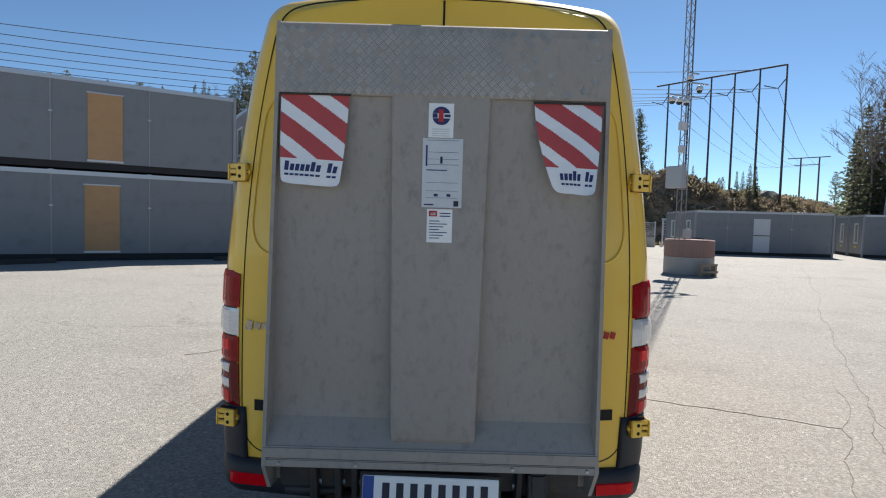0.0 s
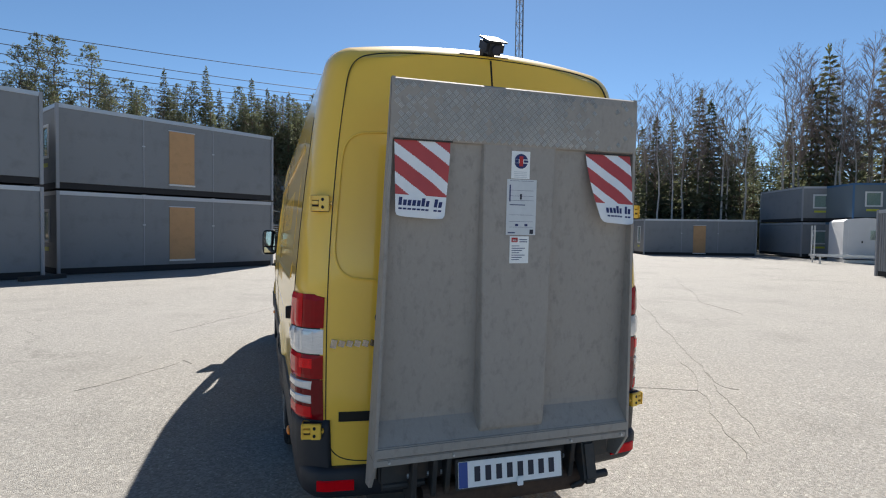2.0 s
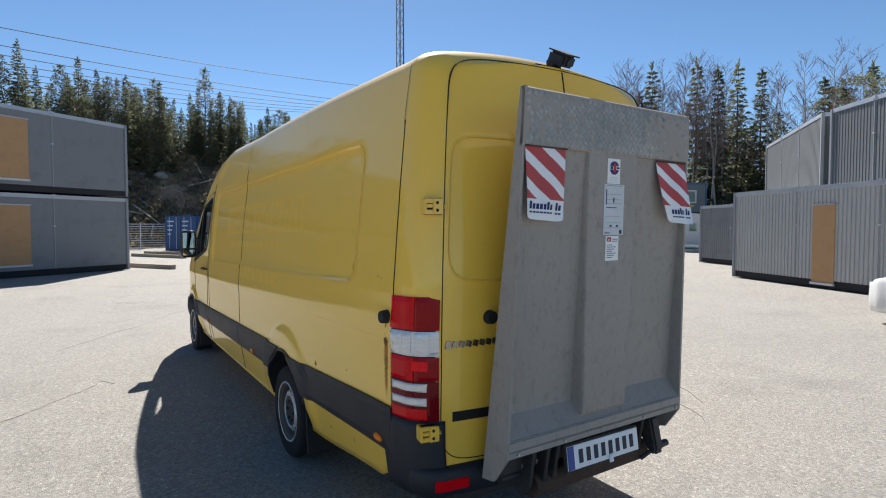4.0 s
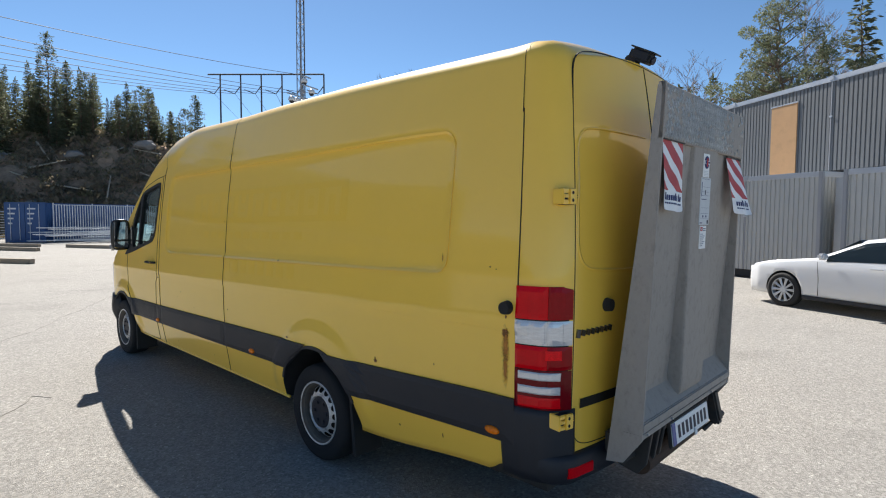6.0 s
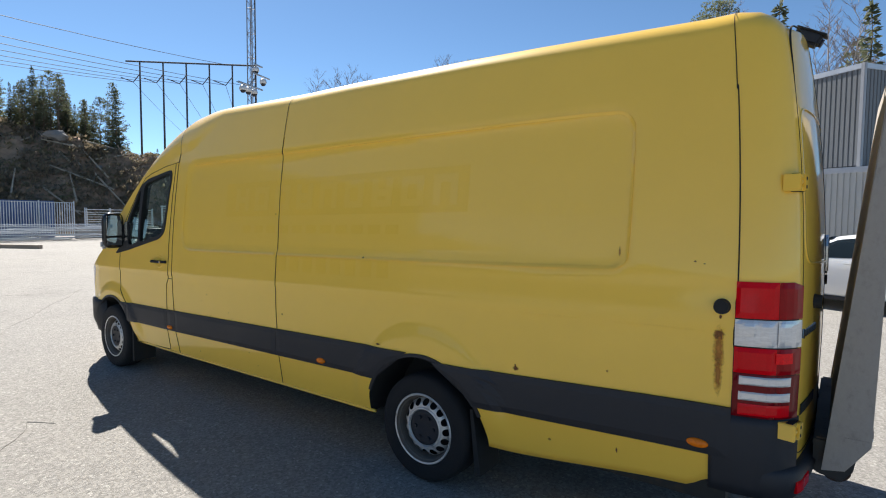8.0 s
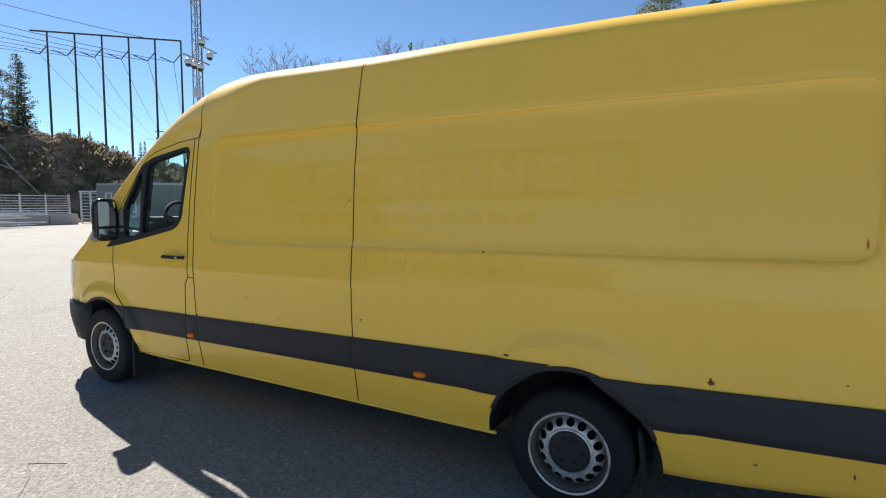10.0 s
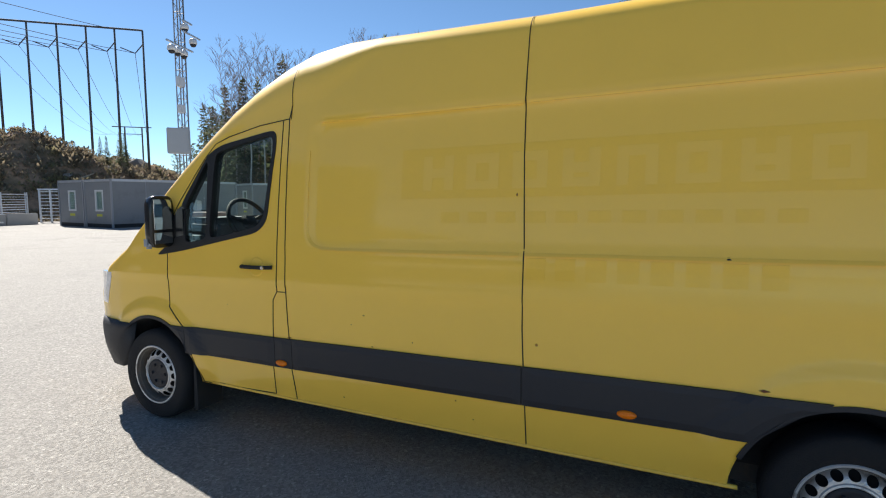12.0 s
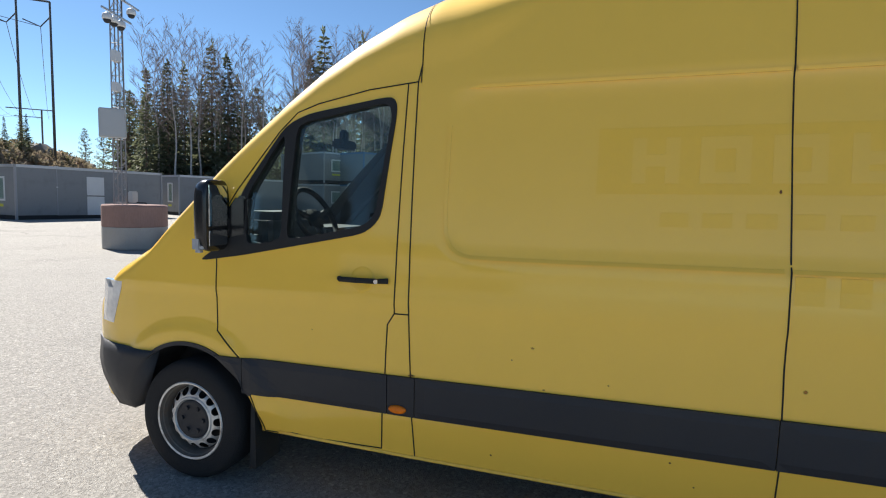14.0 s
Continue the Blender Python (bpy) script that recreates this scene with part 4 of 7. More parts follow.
for right in (False, True):
    lamp = part("tail_lamp", wrap_patch(-0.236, 0.008, 0.768, 1.366, 0.005, right, drop=0.018), M["gap"], van, "tall tail lamp of red and clear lenses")
    for z0, z1, k, dr in ((1.204, 1.36, "lamp_red", 0.018), (1.083, 1.198, "lamp_clear", 0.0), (0.966, 1.077, "lamp_red", 0.0), (0.775, 0.963, "lamp_dark", 0.0)):
        part("lens", wrap_patch(-0.229, -0.072, z0, z1, 0.015, right, drop=0.0, ns=9), M[k], lamp)
        # rear-facing strip: shade is painted in by a darker red
        part("lens", wrap_patch(-0.071, 0.001, z0, z1, 0.013, right, drop=dr, ns=6), M["lamp_rear_shade" if k == "lamp_red" else k], lamp)
    for z0, z1 in ((0.917, 0.955), (0.85, 0.888)):
        part("lens_insert", wrap_patch(-0.205, -0.02, z0, z1, 0.019, right, edge=0.004), M["lamp_clear"], lamp)
    part("lens_insert", wrap_patch(-0.205, -0.02, 0.785, 0.835, 0.0175, right, edge=0.002), M["lamp_red"], lamp)
    bulb = part("bulb_reflector", wrap_patch(-0.075, -0.018, 1.015, 1.06, 0.0165, right, edge=0.001), M["lamp_bright"], lamp)
    for k in range(3):
        part("clear_facet", wrap_patch(-0.2 + 0.065 * k, -0.145 + 0.065 * k, 1.095, 1.187, 0.0175, right, ns=5, edge=0.003), M["lamp_clear"], lamp)
    # bumper round the corner
    part("rear_bumper", wrap_patch(-0.315, 0.03, 0.455, 0.774, 0.014, right, ns=18, nz=8), M["plastic"], van, "dark grey plastic bumper corner", smooth=True)
    part("rear_bumper", bumper_patch(-0.33, 0.92, ((0.462, -0.06), (0.468, -0.03), (0.49, -0.012), (0.54, -0.002), (0.585, 0.0), (0.607, -0.012), (0.615, -0.03)), right, ns=44), M["plastic"], van, "dark grey plastic step bumper", smooth=True)
    part("reflector", bumper_patch(0.035, 0.205, ((0.508, -0.004), (0.512, 0.004), (0.556, 0.004), (0.561, -0.002)), right, ns=10, back=0.02), M["lamp_red"], van, "red bumper reflector")
    sx = 1 if right else -1
    for zc, xc in ((1.84, 0.85), (0.79, 0.885)):
        h = part("hinge", boxes((-0.058, 0.05, -0.014, 0.05, 0.016, 0.038), (-0.058, 0.05, -0.014, 0.05, -0.038, -0.016), (-0.06, -0.046, -0.018, 0.05, -0.038, 0.038), (-0.008, 0.05, -0.022, 0.03, -0.038, 0.038), (0.052, 0.064, -0.016, 0.03, -0.012, 0.012), bevel=0.004), M["yellow"], van, "yellow door hinge")
        part("hinge_seal", boxes((-0.05, 0.046, -0.006, 0.02, -0.04, 0.04)), M["gap"], h)
        part("hinge_arm", boxes((-0.046, -0.01, -0.017, 0.04, -0.006, 0.012), bevel=0.003), M["yellow"], h)
        h.matrix_basis = pose(VX + sx * xc, rear_y(VX + sx * 0.8, zc) + 0.004, zc, 0, 0, 12 * sx)
        h.scale = (0.82, 1, 0.95)
        if right:
            h.scale = (-0.82, 1, 0.95)
        for zz in (-0.016, 0.016):
            pin = rod(bmesh.new(), (0.056, -0.0175, zz * 0.4), (0.056, -0.01, zz * 0.4), 0.003, n=6)
            part("pin_hole", pin, M["gap"], h)
            pin = rod(bmesh.new(), (0.014, -0.0235, zz * 1.15), (0.014, -0.01, zz * 1.15), 0.0085, n=10)
            part("bolt_hole", pin, M["gap"], h)


def rear_skin(x, z, off):
    return rear_point(x, z, off)


for sx in (-1, 1):
    edge = [(0.0, 2.598), (0.3, 2.592), (0.5, 2.583), (0.62, 2.565), (0.675, 2.54), (0.71, 2.49), (0.73, 2.4), (0.772, 2.1), (0.803, 1.75), (0.822, 1.40), (0.826, 0.9), (0.822, 0.76), (0.8, 0.685), (0.74, 0.64), (0.6, 0.628), (0.0, 0.62)]
    part("rear_door_seam", strip(rounded([(VX + sx * x, z) for x, z in edge]), 0.0045, 0.0015, place=rear_skin), M["gap"], van)
    press = [(0.1, 2.185), (0.6, 2.185), (0.68, 2.175), (0.735, 2.13), (0.755, 2.05), (0.785, 1.7), (0.79, 1.6), (0.76, 1.52), (0.68, 1.485), (0.1, 1.47)]
    part("pressed_edge", strip(rounded([(VX + sx * x, z) for x, z in press]), 0.012, 0.004, place=rear_skin), M["yellow"], van, smooth=True)
    part("step_recess", strip([(VX + sx * 0.767, 0.848), (VX + sx * 0.45, 0.845)], 0.046, 0.004, place=rear_skin), M["gap"], van, "black recess strip")
    # lettering as plain raised shapes
    for k in range(8):
        x = -0.808 + k * 0.036 if sx < 0 else 0.68 + k * 0.028
        if sx > 0 and k > 2:
            break
        part("badge_letter", strip([(x, 1.178 if k else 1.172), (x + 0.008, 1.206 if k else 1.212)], 0.027 if sx < 0 else 0.02, 0.006, place=rear_skin), M["dark_chrome"] if sx < 0 else M["ink_red"], van)
part("rear_door_seam", strip([(VX, 0.62), (VX, 2.2), (VX, 2.59)], 0.009, 0.002, place=rear_skin), M["gap"], van)
# recessed door handle beside the middle gap
bm = bmesh.new()
prism(bm, rounded_loop([(0.04, 1.38), (0.15, 1.38), (0.15, 1.6), (0.04, 1.6)]), rear_y(0.09, 1.49) - 0.012, rear_y(0.09, 1.49) + 0.03, "xz")
hd = part("rear_handle", bm, M["silver"], van, "bright-rimmed recessed door handle")
bm = bmesh.new()
prism(bm, rounded_loop([(0.052, 1.4), (0.138, 1.4), (0.138, 1.58), (0.052, 1.58)]), rear_y(0.09, 1.49) - 0.016, rear_y(0.09, 1.49), "xz")
part("handle_recess", bm, M["gloss_black"], hd)
# round black stops on door and side
for x, y, z, n in ((-0.582, rear_y(-0.582, 1.31), 1.31, (0, -1, 0)), (0.57, rear_y(0.57, 1.31), 1.31, (0, -1, 0))):
    bm = bmesh.new()
    rod(bm, (x, y + 0.01, z), (x, y - 0.03, z), 0.036, 0.03, 18)
    part("door_stop", bm, M["rubber"], van, "round black rubber stop")
for right in (False, True):
    p = side_point(2.483, 1.247, 0, right)
    d = Vector((1 if right else -1, 0, 0))
    bm = bmesh.new()
    rod(bm, p - d * 0.01, p + d * 0.035, 0.036, 0.03, 18)
    part("door_stop", bm, M["rubber"], van, "round black rubber stop")
    for y, z, off in ((5.085, 0.63, 0.022), (7.235, 0.63, 0.022), (2.56, 0.635, 0.022)):
        bm = bmesh.new()
        bmesh.ops.create_uvsphere(bm, u_segments=18, v_segments=10, radius=1)
        bmesh.ops.transform(bm, matrix=Matrix.Translation(side_point(y, z, off, right)) @ Matrix.Diagonal((0.014, 0.047, 0.021, 1)), verts=bm.verts)
        part("marker_lamp", bm, M["amber"], van, "amber side marker lamp", smooth=True)


def blotch(y, z, ry, rz, seed, off=0.002, right=False, place=None):
    rnd = random.Random(seed)
    bm = bmesh.new()
    place = place or (lambda u, v, o: side_point(u, v, o, right))
    vs = []
    for k in range(12):
        a = 6.283 * k / 12
        q = rnd.uniform(0.6, 1.2)
        vs.append(bm.verts.new(place(y + ry * q * math.cos(a), z + rz * q * math.sin(a), off)))
    c = bm.verts.new(place(y, z, off + 0.001))
    for k in range(12):
        bm.faces.new((c, vs[k], vs[(k + 1) % 12]))
    bmesh.ops.recalc_face_normals(bm, faces=bm.faces)
    return bm


for k, (y, z, ry, rz, m) in enumerate(((3.497, 0.815, 0.022, 0.02, "rust"), (3.50, 0.83, 0.008, 0.014, "rust"), (2.49, 1.12, 0.03, 0.036, "rust"), (2.492, 1.06, 0.034, 0.12, "rust_run"), (2.494, 0.96, 0.022, 0.14, "rust_run"), (2.487, 1.20, 0.008, 0.012, "rust"), (2.935, 0.515, 0.006, 0.02, "rust"), (2.985, 0.88, 0.01, 0.01, "rust_run"),
                                        (6.596, 0.998, 0.01, 0.008, "rust_run"), (6.687, 0.935, 0.005, 0.005, "rust"), (6.538, 0.812, 0.008, 0.007, "rust_run"), (6.265, 0.865, 0.006, 0.006, "rust_run"), (6.774, 0.442, 0.008, 0.008, "rust"), (5.536, 0.922, 0.014, 0.01, "rust_run"),
                                        (7.719, 0.99, 0.004, 0.004, "rust"), (5.665, 1.697, 0.006, 0.012, "rust"), (4.679, 1.39, 0.013, 0.009, "gap"), (4.52, 0.822, 0.03, 0.01, "rust"), (7.17, 0.81, 0.03, 0.008, "rust"), (7.85, 0.36, 0.05, 0.008, "rust"), (2.947, 1.47, 0.006, 0.03, "rust_run"), (3.4, 0.62, 0.012, 0.01, "rust_run"), (2.6, 1.44, 0.008, 0.005, "rust"), (2.56, 1.43, 0.006, 0.004, "rust"), (6.0, 0.55, 0.007, 0.006, "rust"), (5.9, 0.45, 0.006, 0.006, "rust"), (3.3, 0.48, 0.012, 0.01, "rust_run"))):
    part("rust_spot", blotch(y, z, ry, rz, k, off=0.0025 if z != 0.515 else 0.003), M[m], van)

# pale traces of removed lettering
# deeper, less faded yellow; also paints the recess shade of the handle dish
M["trace"] = mat("less_faded_and_dish_shade_yellow", (0.946, 0.57, 0.0605), 0.5, vary=0.03, scale=4, coat=0.55, coat_rough=0.1, spec=0.2)
M["trace"].node_tree.nodes["Principled BSDF"].inputs["Coat IOR"].default_value = 1.5
part("lettering_trace", patch(3.86, 6.36, 1.685, 1.965, 0.0008, nz=5, edge=0.0, thick=0.004), M["trace"], van, "darker yellow trace of a removed sign")
for k in range(9):
    y0 = 6.22 - 0.262 * k
    for dy0, dy1, z0, z1 in ((0, 0.055, 1.73, 1.92), (0.13, 0.185, 1.73, 1.92), (0.055, 0.13, 1.80 if k % 3 == 0 else 1.87, 1.85 if k % 3 == 0 else 1.92), (0.055, 0.13, 1.73, 1.775))[:4 if k % 4 else 3]:
        part("letter_trace", patch(y0 - dy1, y0 - dy0, z0, z1, 0.0016, nz=2, edge=0.0, thick=0.004), M["yellow"], van)
for k in range(11):
    y0 = 6.1 - 0.16 * k
    part("letter_trace", patch(y0 - 0.11, y0, 1.55, 1.61, 0.0008, nz=2, edge=0.0, thick=0.004), M["trace"], van)
for k in range(8):
    y0 = 5.6 - 0.15 * k
    part("letter_trace", patch(y0 - 0.1, y0, 1.26, 1.37, 0.0008, nz=2, edge=0.0, thick=0.004), M["trace"], van)

# ---- van: tail lift ----
def lift_y(z):
    return 1.885 + (2.36 - z) * 0.027


def lift_xl(z):
    return -0.606 - (2.36 - z) * 0.034


def lift_xr(z):
    return 0.597 + (2.36 - z) * 0.019


def sheet(rows, thick=0.006):
    """A folded sheet from rows of points, thick metres away from the rear."""
    bm = bmesh.new()
    f = [[bm.verts.new(p) for p in r] for r in rows]
    b = [[bm.verts.new((p[0], p[1] + thick, p[2])) for p in r] for r in rows]
    n, m = len(rows), len(rows[0])
    for i in range(n - 1):
        for k in range(m - 1):
            bm.faces.new((f[i][k], f[i][k + 1], f[i + 1][k + 1], f[i + 1][k]))
            bm.faces.new((b[i][k], b[i + 1][k], b[i + 1][k + 1], b[i][k + 1]))
        for k in (0, m - 1):
            bm.faces.new((f[i][k], f[i + 1][k], b[i + 1][k], b[i][k]))
    for i in (0, n - 1):
        for k in range(m - 1):
            bm.faces.new((f[i][k], f[i][k + 1], b[i][k + 1], b[i][k]))
    bmesh.ops.recalc_face_normals(bm, faces=bm.faces)
    return bm


lift = part("lift_platform", sheet([[(x, lift_y(z) + d, z) for x in np.linspace(lift_xl(z), lift_xr(z), 9)] for z, d in ((2.104, 0.004), (2.11, 0.0), (2.2, -0.004), (2.32, -0.004), (2.352, 0.0), (2.36, 0.012))], 0.02), M["alu"], van, "dull grey aluminium tail lift platform")
# side plates, wedge-shaped
for f, sx in ((lift_xl, -1), (lift_xr, 1)):
    bm = bmesh.new()
    q = []
    for o in (0.0, -0.014 * sx):
        q.append([bm.verts.new((f(z) + o, y, z)) for y, z in ((1.886, 2.36), (1.918, 2.36), (2.105, 0.56), (2.02, 0.575), (1.932, 0.70))])
    bm.faces.new(q[0])
    bm.faces.new(q[1][::-1])
    for k in range(5):
        bm.faces.new((q[0][k], q[1][k], q[1][(k + 1) % 5], q[0][(k + 1) % 5]))
    bmesh.ops.recalc_face_normals(bm, faces=bm.faces)
    part("side_plate", bm, M["alu"], lift)
TRAY = ((2.104, 0.022), (2.0, 0.028), (1.5, 0.052), (1.0, 0.078), (0.90, 0.083), (0.875, 0.08), (0.785, 0.012), (0.775, 0.003))
for a, b in ((-1, 0), (0, 1)):
    rows = []
    for z, d in TRAY:
        xl, xr = (lift_xl(z) + 0.012, -0.01) if a == -1 else (-0.01, lift_xr(z) - 0.012)
        rows.append([(x, lift_y(z) + d, z) for x in np.linspace(xl, xr, 6)])
    part("tray", sheet(rows), M["alu"], lift, smooth=False)
rows = []
for z, d, base in ((2.104, 0.004, 0.024), (1.5, 0.006, 0.054), (0.9, 0.009, 0.085), (0.875, 0.0095, 0.082), (0.84, 0.0105, 0.055), (0.82, 0.014, 0.042), (0.806, 0.022, 0.034), (0.798, 0.036, 0.036)):
    k = (2.1 - z) / 1.3
    l, r = -0.192 + 0.02 * k, 0.172 - 0.02 * k
    rows.append([(l - 0.006, lift_y(z) + base + 0.012, z), (l, lift_y(z) + d + 0.012, z), (l + 0.004, lift_y(z) + d + 0.003, z), (l + 0.012, lift_y(z) + d, z), (r - 0.012, lift_y(z) + d, z), (r - 0.004, lift_y(z) + d + 0.003, z), (r, lift_y(z) + d + 0.012, z), (r + 0.006, lift_y(z) + base + 0.012, z)])
part("centre_rib", sheet(rows), M["alu"], lift)
bm = bmesh.new()
box(bm, lift_xl(0.75), lift_xr(0.75), 1.926, 2.0, 0.735, 0.782, bevel=0.006)
box(bm, lift_xl(0.71) - 0.002, lift_xr(0.71) + 0.004, 1.934, 2.03, 0.698, 0.73, bevel=0.004)
part("lower_lip", bm, M["alu"], lift)
part("back_skin", sheet([[(x, 1.92 + (2.36 - z) * 0.095, z) for x in np.linspace(lift_xl(z) + 0.01, lift_xr(z) - 0.01, 4)] for z in (2.35, 1.5, 0.58)]), M["alu"], lift)
# raised tread pattern
bm = bmesh.new()
rnd = random.Random(4)
P = 0.0345
for i in range(72):
    for j in range(14):
        if (i + j) % 2:
            continue
        x, z = -0.585 + i * P / 2, 2.122 + j * P / 2
        if z > 2.34 or x > 0.58:
            continue
        wear = 0.45 * sstep(-0.28 - x, 0, 0.25) * sstep(z, 2.14, 2.25) + 0.75 * sstep(x, 0.16, 0.4) + 0.04
        if rnd.random() < wear:
            continue
        a = radians(45 if i % 2 else -45)
        low = 0.0038 * rnd.uniform(0.6, 1.0)
        for k in range(4):
            o = (k - 1.5) * 0.0058
            cx, cz = x - o * math.sin(a), z + o * math.cos(a)
            L, w = 0.0105, 0.0019
            ux, uz = math.cos(a), math.sin(a)
            y = lift_y(cz) - lerp(cz, [(2.104, -0.004), (2.11, 0.0), (2.2, 0.004)])
            top = [bm.verts.new((cx + s * ux * L * 0.75 - t * uz * w * 0.5, y - low, cz + s * uz * L * 0.75 + t * ux * w * 0.5)) for s, t in ((-1, -1), (1, -1), (1, 1), (-1, 1))]
            bot = [bm.verts.new((cx + s * ux * L - t * uz * w, y + 0.001, cz + s * uz * L + t * ux * w)) for s, t in ((-1, -1), (1, -1), (1, 1), (-1, 1))]
            bm.faces.new(top)
            for q in range(4):
                bm.faces.new((bot[q], bot[(q + 1) % 4], top[(q + 1) % 4], top[q]))
bmesh.ops.recalc_face_normals(bm, faces=bm.faces)
tr = part("tread_pattern", bm, mat("worn_tread", (0.6, 0.57, 0.53), 0.32, metal=0.6, vary=0.4, scale=6, fine=60), lift)
tr["kind"] = "stuff"
for x in (-0.595, -0.3, 0.3, 0.585):
    bm = bmesh.new()
    rod(bm, (x, 1.95, 0.715), (x, 1.925, 0.715), 0.006, n=8)
    part("rivet", bm, M["steel"], lift)


def flag(x0, x1, top, H, taper, bulge, first):
    """A striped warning flag that hangs from the checker plate, with words as plain dark bars."""
    def at(u, v, off=0.0):
        a, b = x0 + taper[0] * v ** 1.7, x1 + taper[1] * v ** 1.5
        c = abs(u - 0.5) * 2
        k = max(0.0, (v - 0.93) / 0.07)
        x = a + (b - a) * u + (0.5 - u) * 0.012 * k * k
        z = top - H * v + 0.006 * k * c ** 6 - 0.012 * v * u
        y = lift_y(z) + 0.008 - bulge * (0.35 * v + 0.65 * v * (0.1 + 0.9 * u if bulge > 0.04 else 0.6)) - 0.006 * math.sin(9 * u + 4 * v) * v
        return (x, y - off, z)
    bm = bmesh.new()
    nu, nv = 80, 104
    grid = [[bm.verts.new(at(i / nu, j / nv)) for i in range(nu + 1)] for j in range(nv + 1)]
    for j in range(nv):
        for i in range(nu):
            f = bm.faces.new((grid[j][i], grid[j][i + 1], grid[j + 1][i + 1], grid[j + 1][i]))
            u, v = (i + 0.5) / nu, (j + 0.5) / nv
            s = (v - 0.5 * u - 0.19) / 0.385
            f.material_index = 1 if v < 0.71 and s - math.floor(s) < 0.58 else 0
            f.smooth = True
    fl = part("warning_flag", bm, [M["flag_white"], M["flag_red"]], lift, "red and white striped tarpaulin flag")
    for k in range(first, 10):
        if k == 7:
            continue
        u = 0.06 + 0.088 * k
        hi = 0.745 if k in (0, 5, 8) else 0.775
        for lo, hi, w, sl in ((0.85, hi, 0.066, 0.016), (0.905, 0.882, 0.07, 0.004)):
            bm = bmesh.new()
            bm.faces.new([bm.verts.new(at(p, q, 0.0015)) for p, q in ((u, lo), (u + w, lo), (u + w + sl, hi), (u + sl, hi))])
            part("flag_letter" if w < 0.07 else "flag_print", bm, M["ink_blue"], lift)
    bar = bmesh.new()
    rod(bar, (x0 - 0.004, lift_y(top) + 0.002, top + 0.002), (x1 + 0.008, lift_y(top) + 0.002, top + 0.002), 0.004, n=6)
    part("flag_rod", bar, M["black_steel"], lift)


flag(-0.592, -0.345, 2.102, 0.322, (0.004, -0.03), 0.034, 0)
flag(0.33, 0.575, 2.092, 0.322, (0.078, -0.04), 0.1, 2)
# stickers on the centre rib
def sticker(x0, x1, z0, z1, m, marks):
    s = part("sticker", boxes((x0, x1, -0.0015, 0.0015, z0, z1)), M[m], lift)
    yy = lift_y((z0 + z1) / 2) + 0.004
    s.matrix_basis = Matrix.Translation((0, yy, (z0 + z1) / 2)) @ pose(0, 0, 0, 1.5) @ Matrix.Translation((0, 0, -(z0 + z1) / 2))
    for a, b, c, d, k in marks:
        part("print", boxes((x0 + a * (x1 - x0), x0 + b * (x1 - x0), -0.0025, 0.0, z0 + c * (z1 - z0), z0 + d * (z1 - z0))), M[k], s)
    return s


s1 = sticker(-0.054, 0.037, 1.96, 2.083, "sticker", [(0.15, 0.85, 0.04 + 0.065 * k, 0.065 + 0.065 * k, "sticker_old") for k in range(4)])
bm = bmesh.new()
rod(bm, (-0.008, -0.002, 2.038), (-0.008, -0.0045, 2.038), 0.033, n=28)
part("emblem", bm, M["ink_blue"], s1)
part("emblem_bar", boxes((-0.043, 0.027, -0.006, -0.003, 2.029, 2.047)), M["sticker"], s1)
part("emblem_mark", boxes((-0.04, -0.022, -0.007, -0.005, 2.03, 2.046)), M["ink_blue"], s1)
part("emblem_mark", boxes((-0.018, 0.0, -0.007, -0.005, 2.016, 2.06)), M["ink_red"], s1)
part("emblem_mark", boxes((0.003, 0.025, -0.007, -0.005, 2.033, 2.043)), M["ink_blue"], s1)
s2 = sticker(-0.073, 0.074, 1.706, 1.957, "sticker_old", [(0.1, 0.9, 0.97, 0.975, "ink_blue"), (0.1, 0.62, 0.535, 0.55, "ink_blue"), (0.08, 0.12, 0.6, 0.9, "ink_blue"), (0.1, 0.9, 0.62, 0.625, "ink_blue"), (0.1, 0.9, 0.7, 0.704, "ink_blue"), (0.1, 0.9, 0.8, 0.804, "ink_blue"), (0.1, 0.9, 0.14, 0.144, "ink_blue"), (0.1, 0.9, 0.24, 0.244, "ink_blue"), (0.1, 0.9, 0.36, 0.364, "ink_blue"), (0.44, 0.5, 0.64, 0.74, "ink"), (0.8, 0.92, 0.02, 0.1, "ink"), (0.06, 0.3, 0.03, 0.05, "ink_blue"), (0.3, 0.4, 0.16, 0.2, "ink_blue"), (0.62, 0.72, 0.16, 0.2, "ink_blue")])
s3 = sticker(-0.052, 0.042, 1.577, 1.70, "sticker", [(0.08, 0.4, 0.78, 0.95, "ink_red"), (0.14, 0.34, 0.82, 0.9, "sticker"), (0.5, 0.92, 0.86, 0.89, "ink_blue"), (0.5, 0.92, 0.78, 0.81, "ink_blue")] + [(0.1, 0.5 + 0.3 * ((k * 7) % 3) / 2, 0.12 + 0.085 * k, 0.145 + 0.085 * k, "ink_blue") for k in range(7)])

# carrier and number plate
plate = part("number_plate", boxes((-0.262, 0.262, -0.003, 0.003, -0.058, 0.058), bevel=0.002), M["sticker"], van, "white number plate with dark bars")
plate.matrix_basis = pose(-0.012, 1.936, 0.612, -8, 0.4, -0.6)
part("plate_holder", boxes((-0.272, 0.272, 0.003, 0.02, -0.068, 0.068), bevel=0.004), M["black_steel"], plate)
part("plate_band", boxes((-0.26, -0.218, -0.0045, 0.0, -0.056, 0.056)), M["plate_blue"], plate)
for k in range(8):
    part("plate_bar", boxes((-0.185 + k * 0.054, -0.157 + k * 0.054, -0.005, 0.0, -0.033, 0.033)), M["ink"], plate)
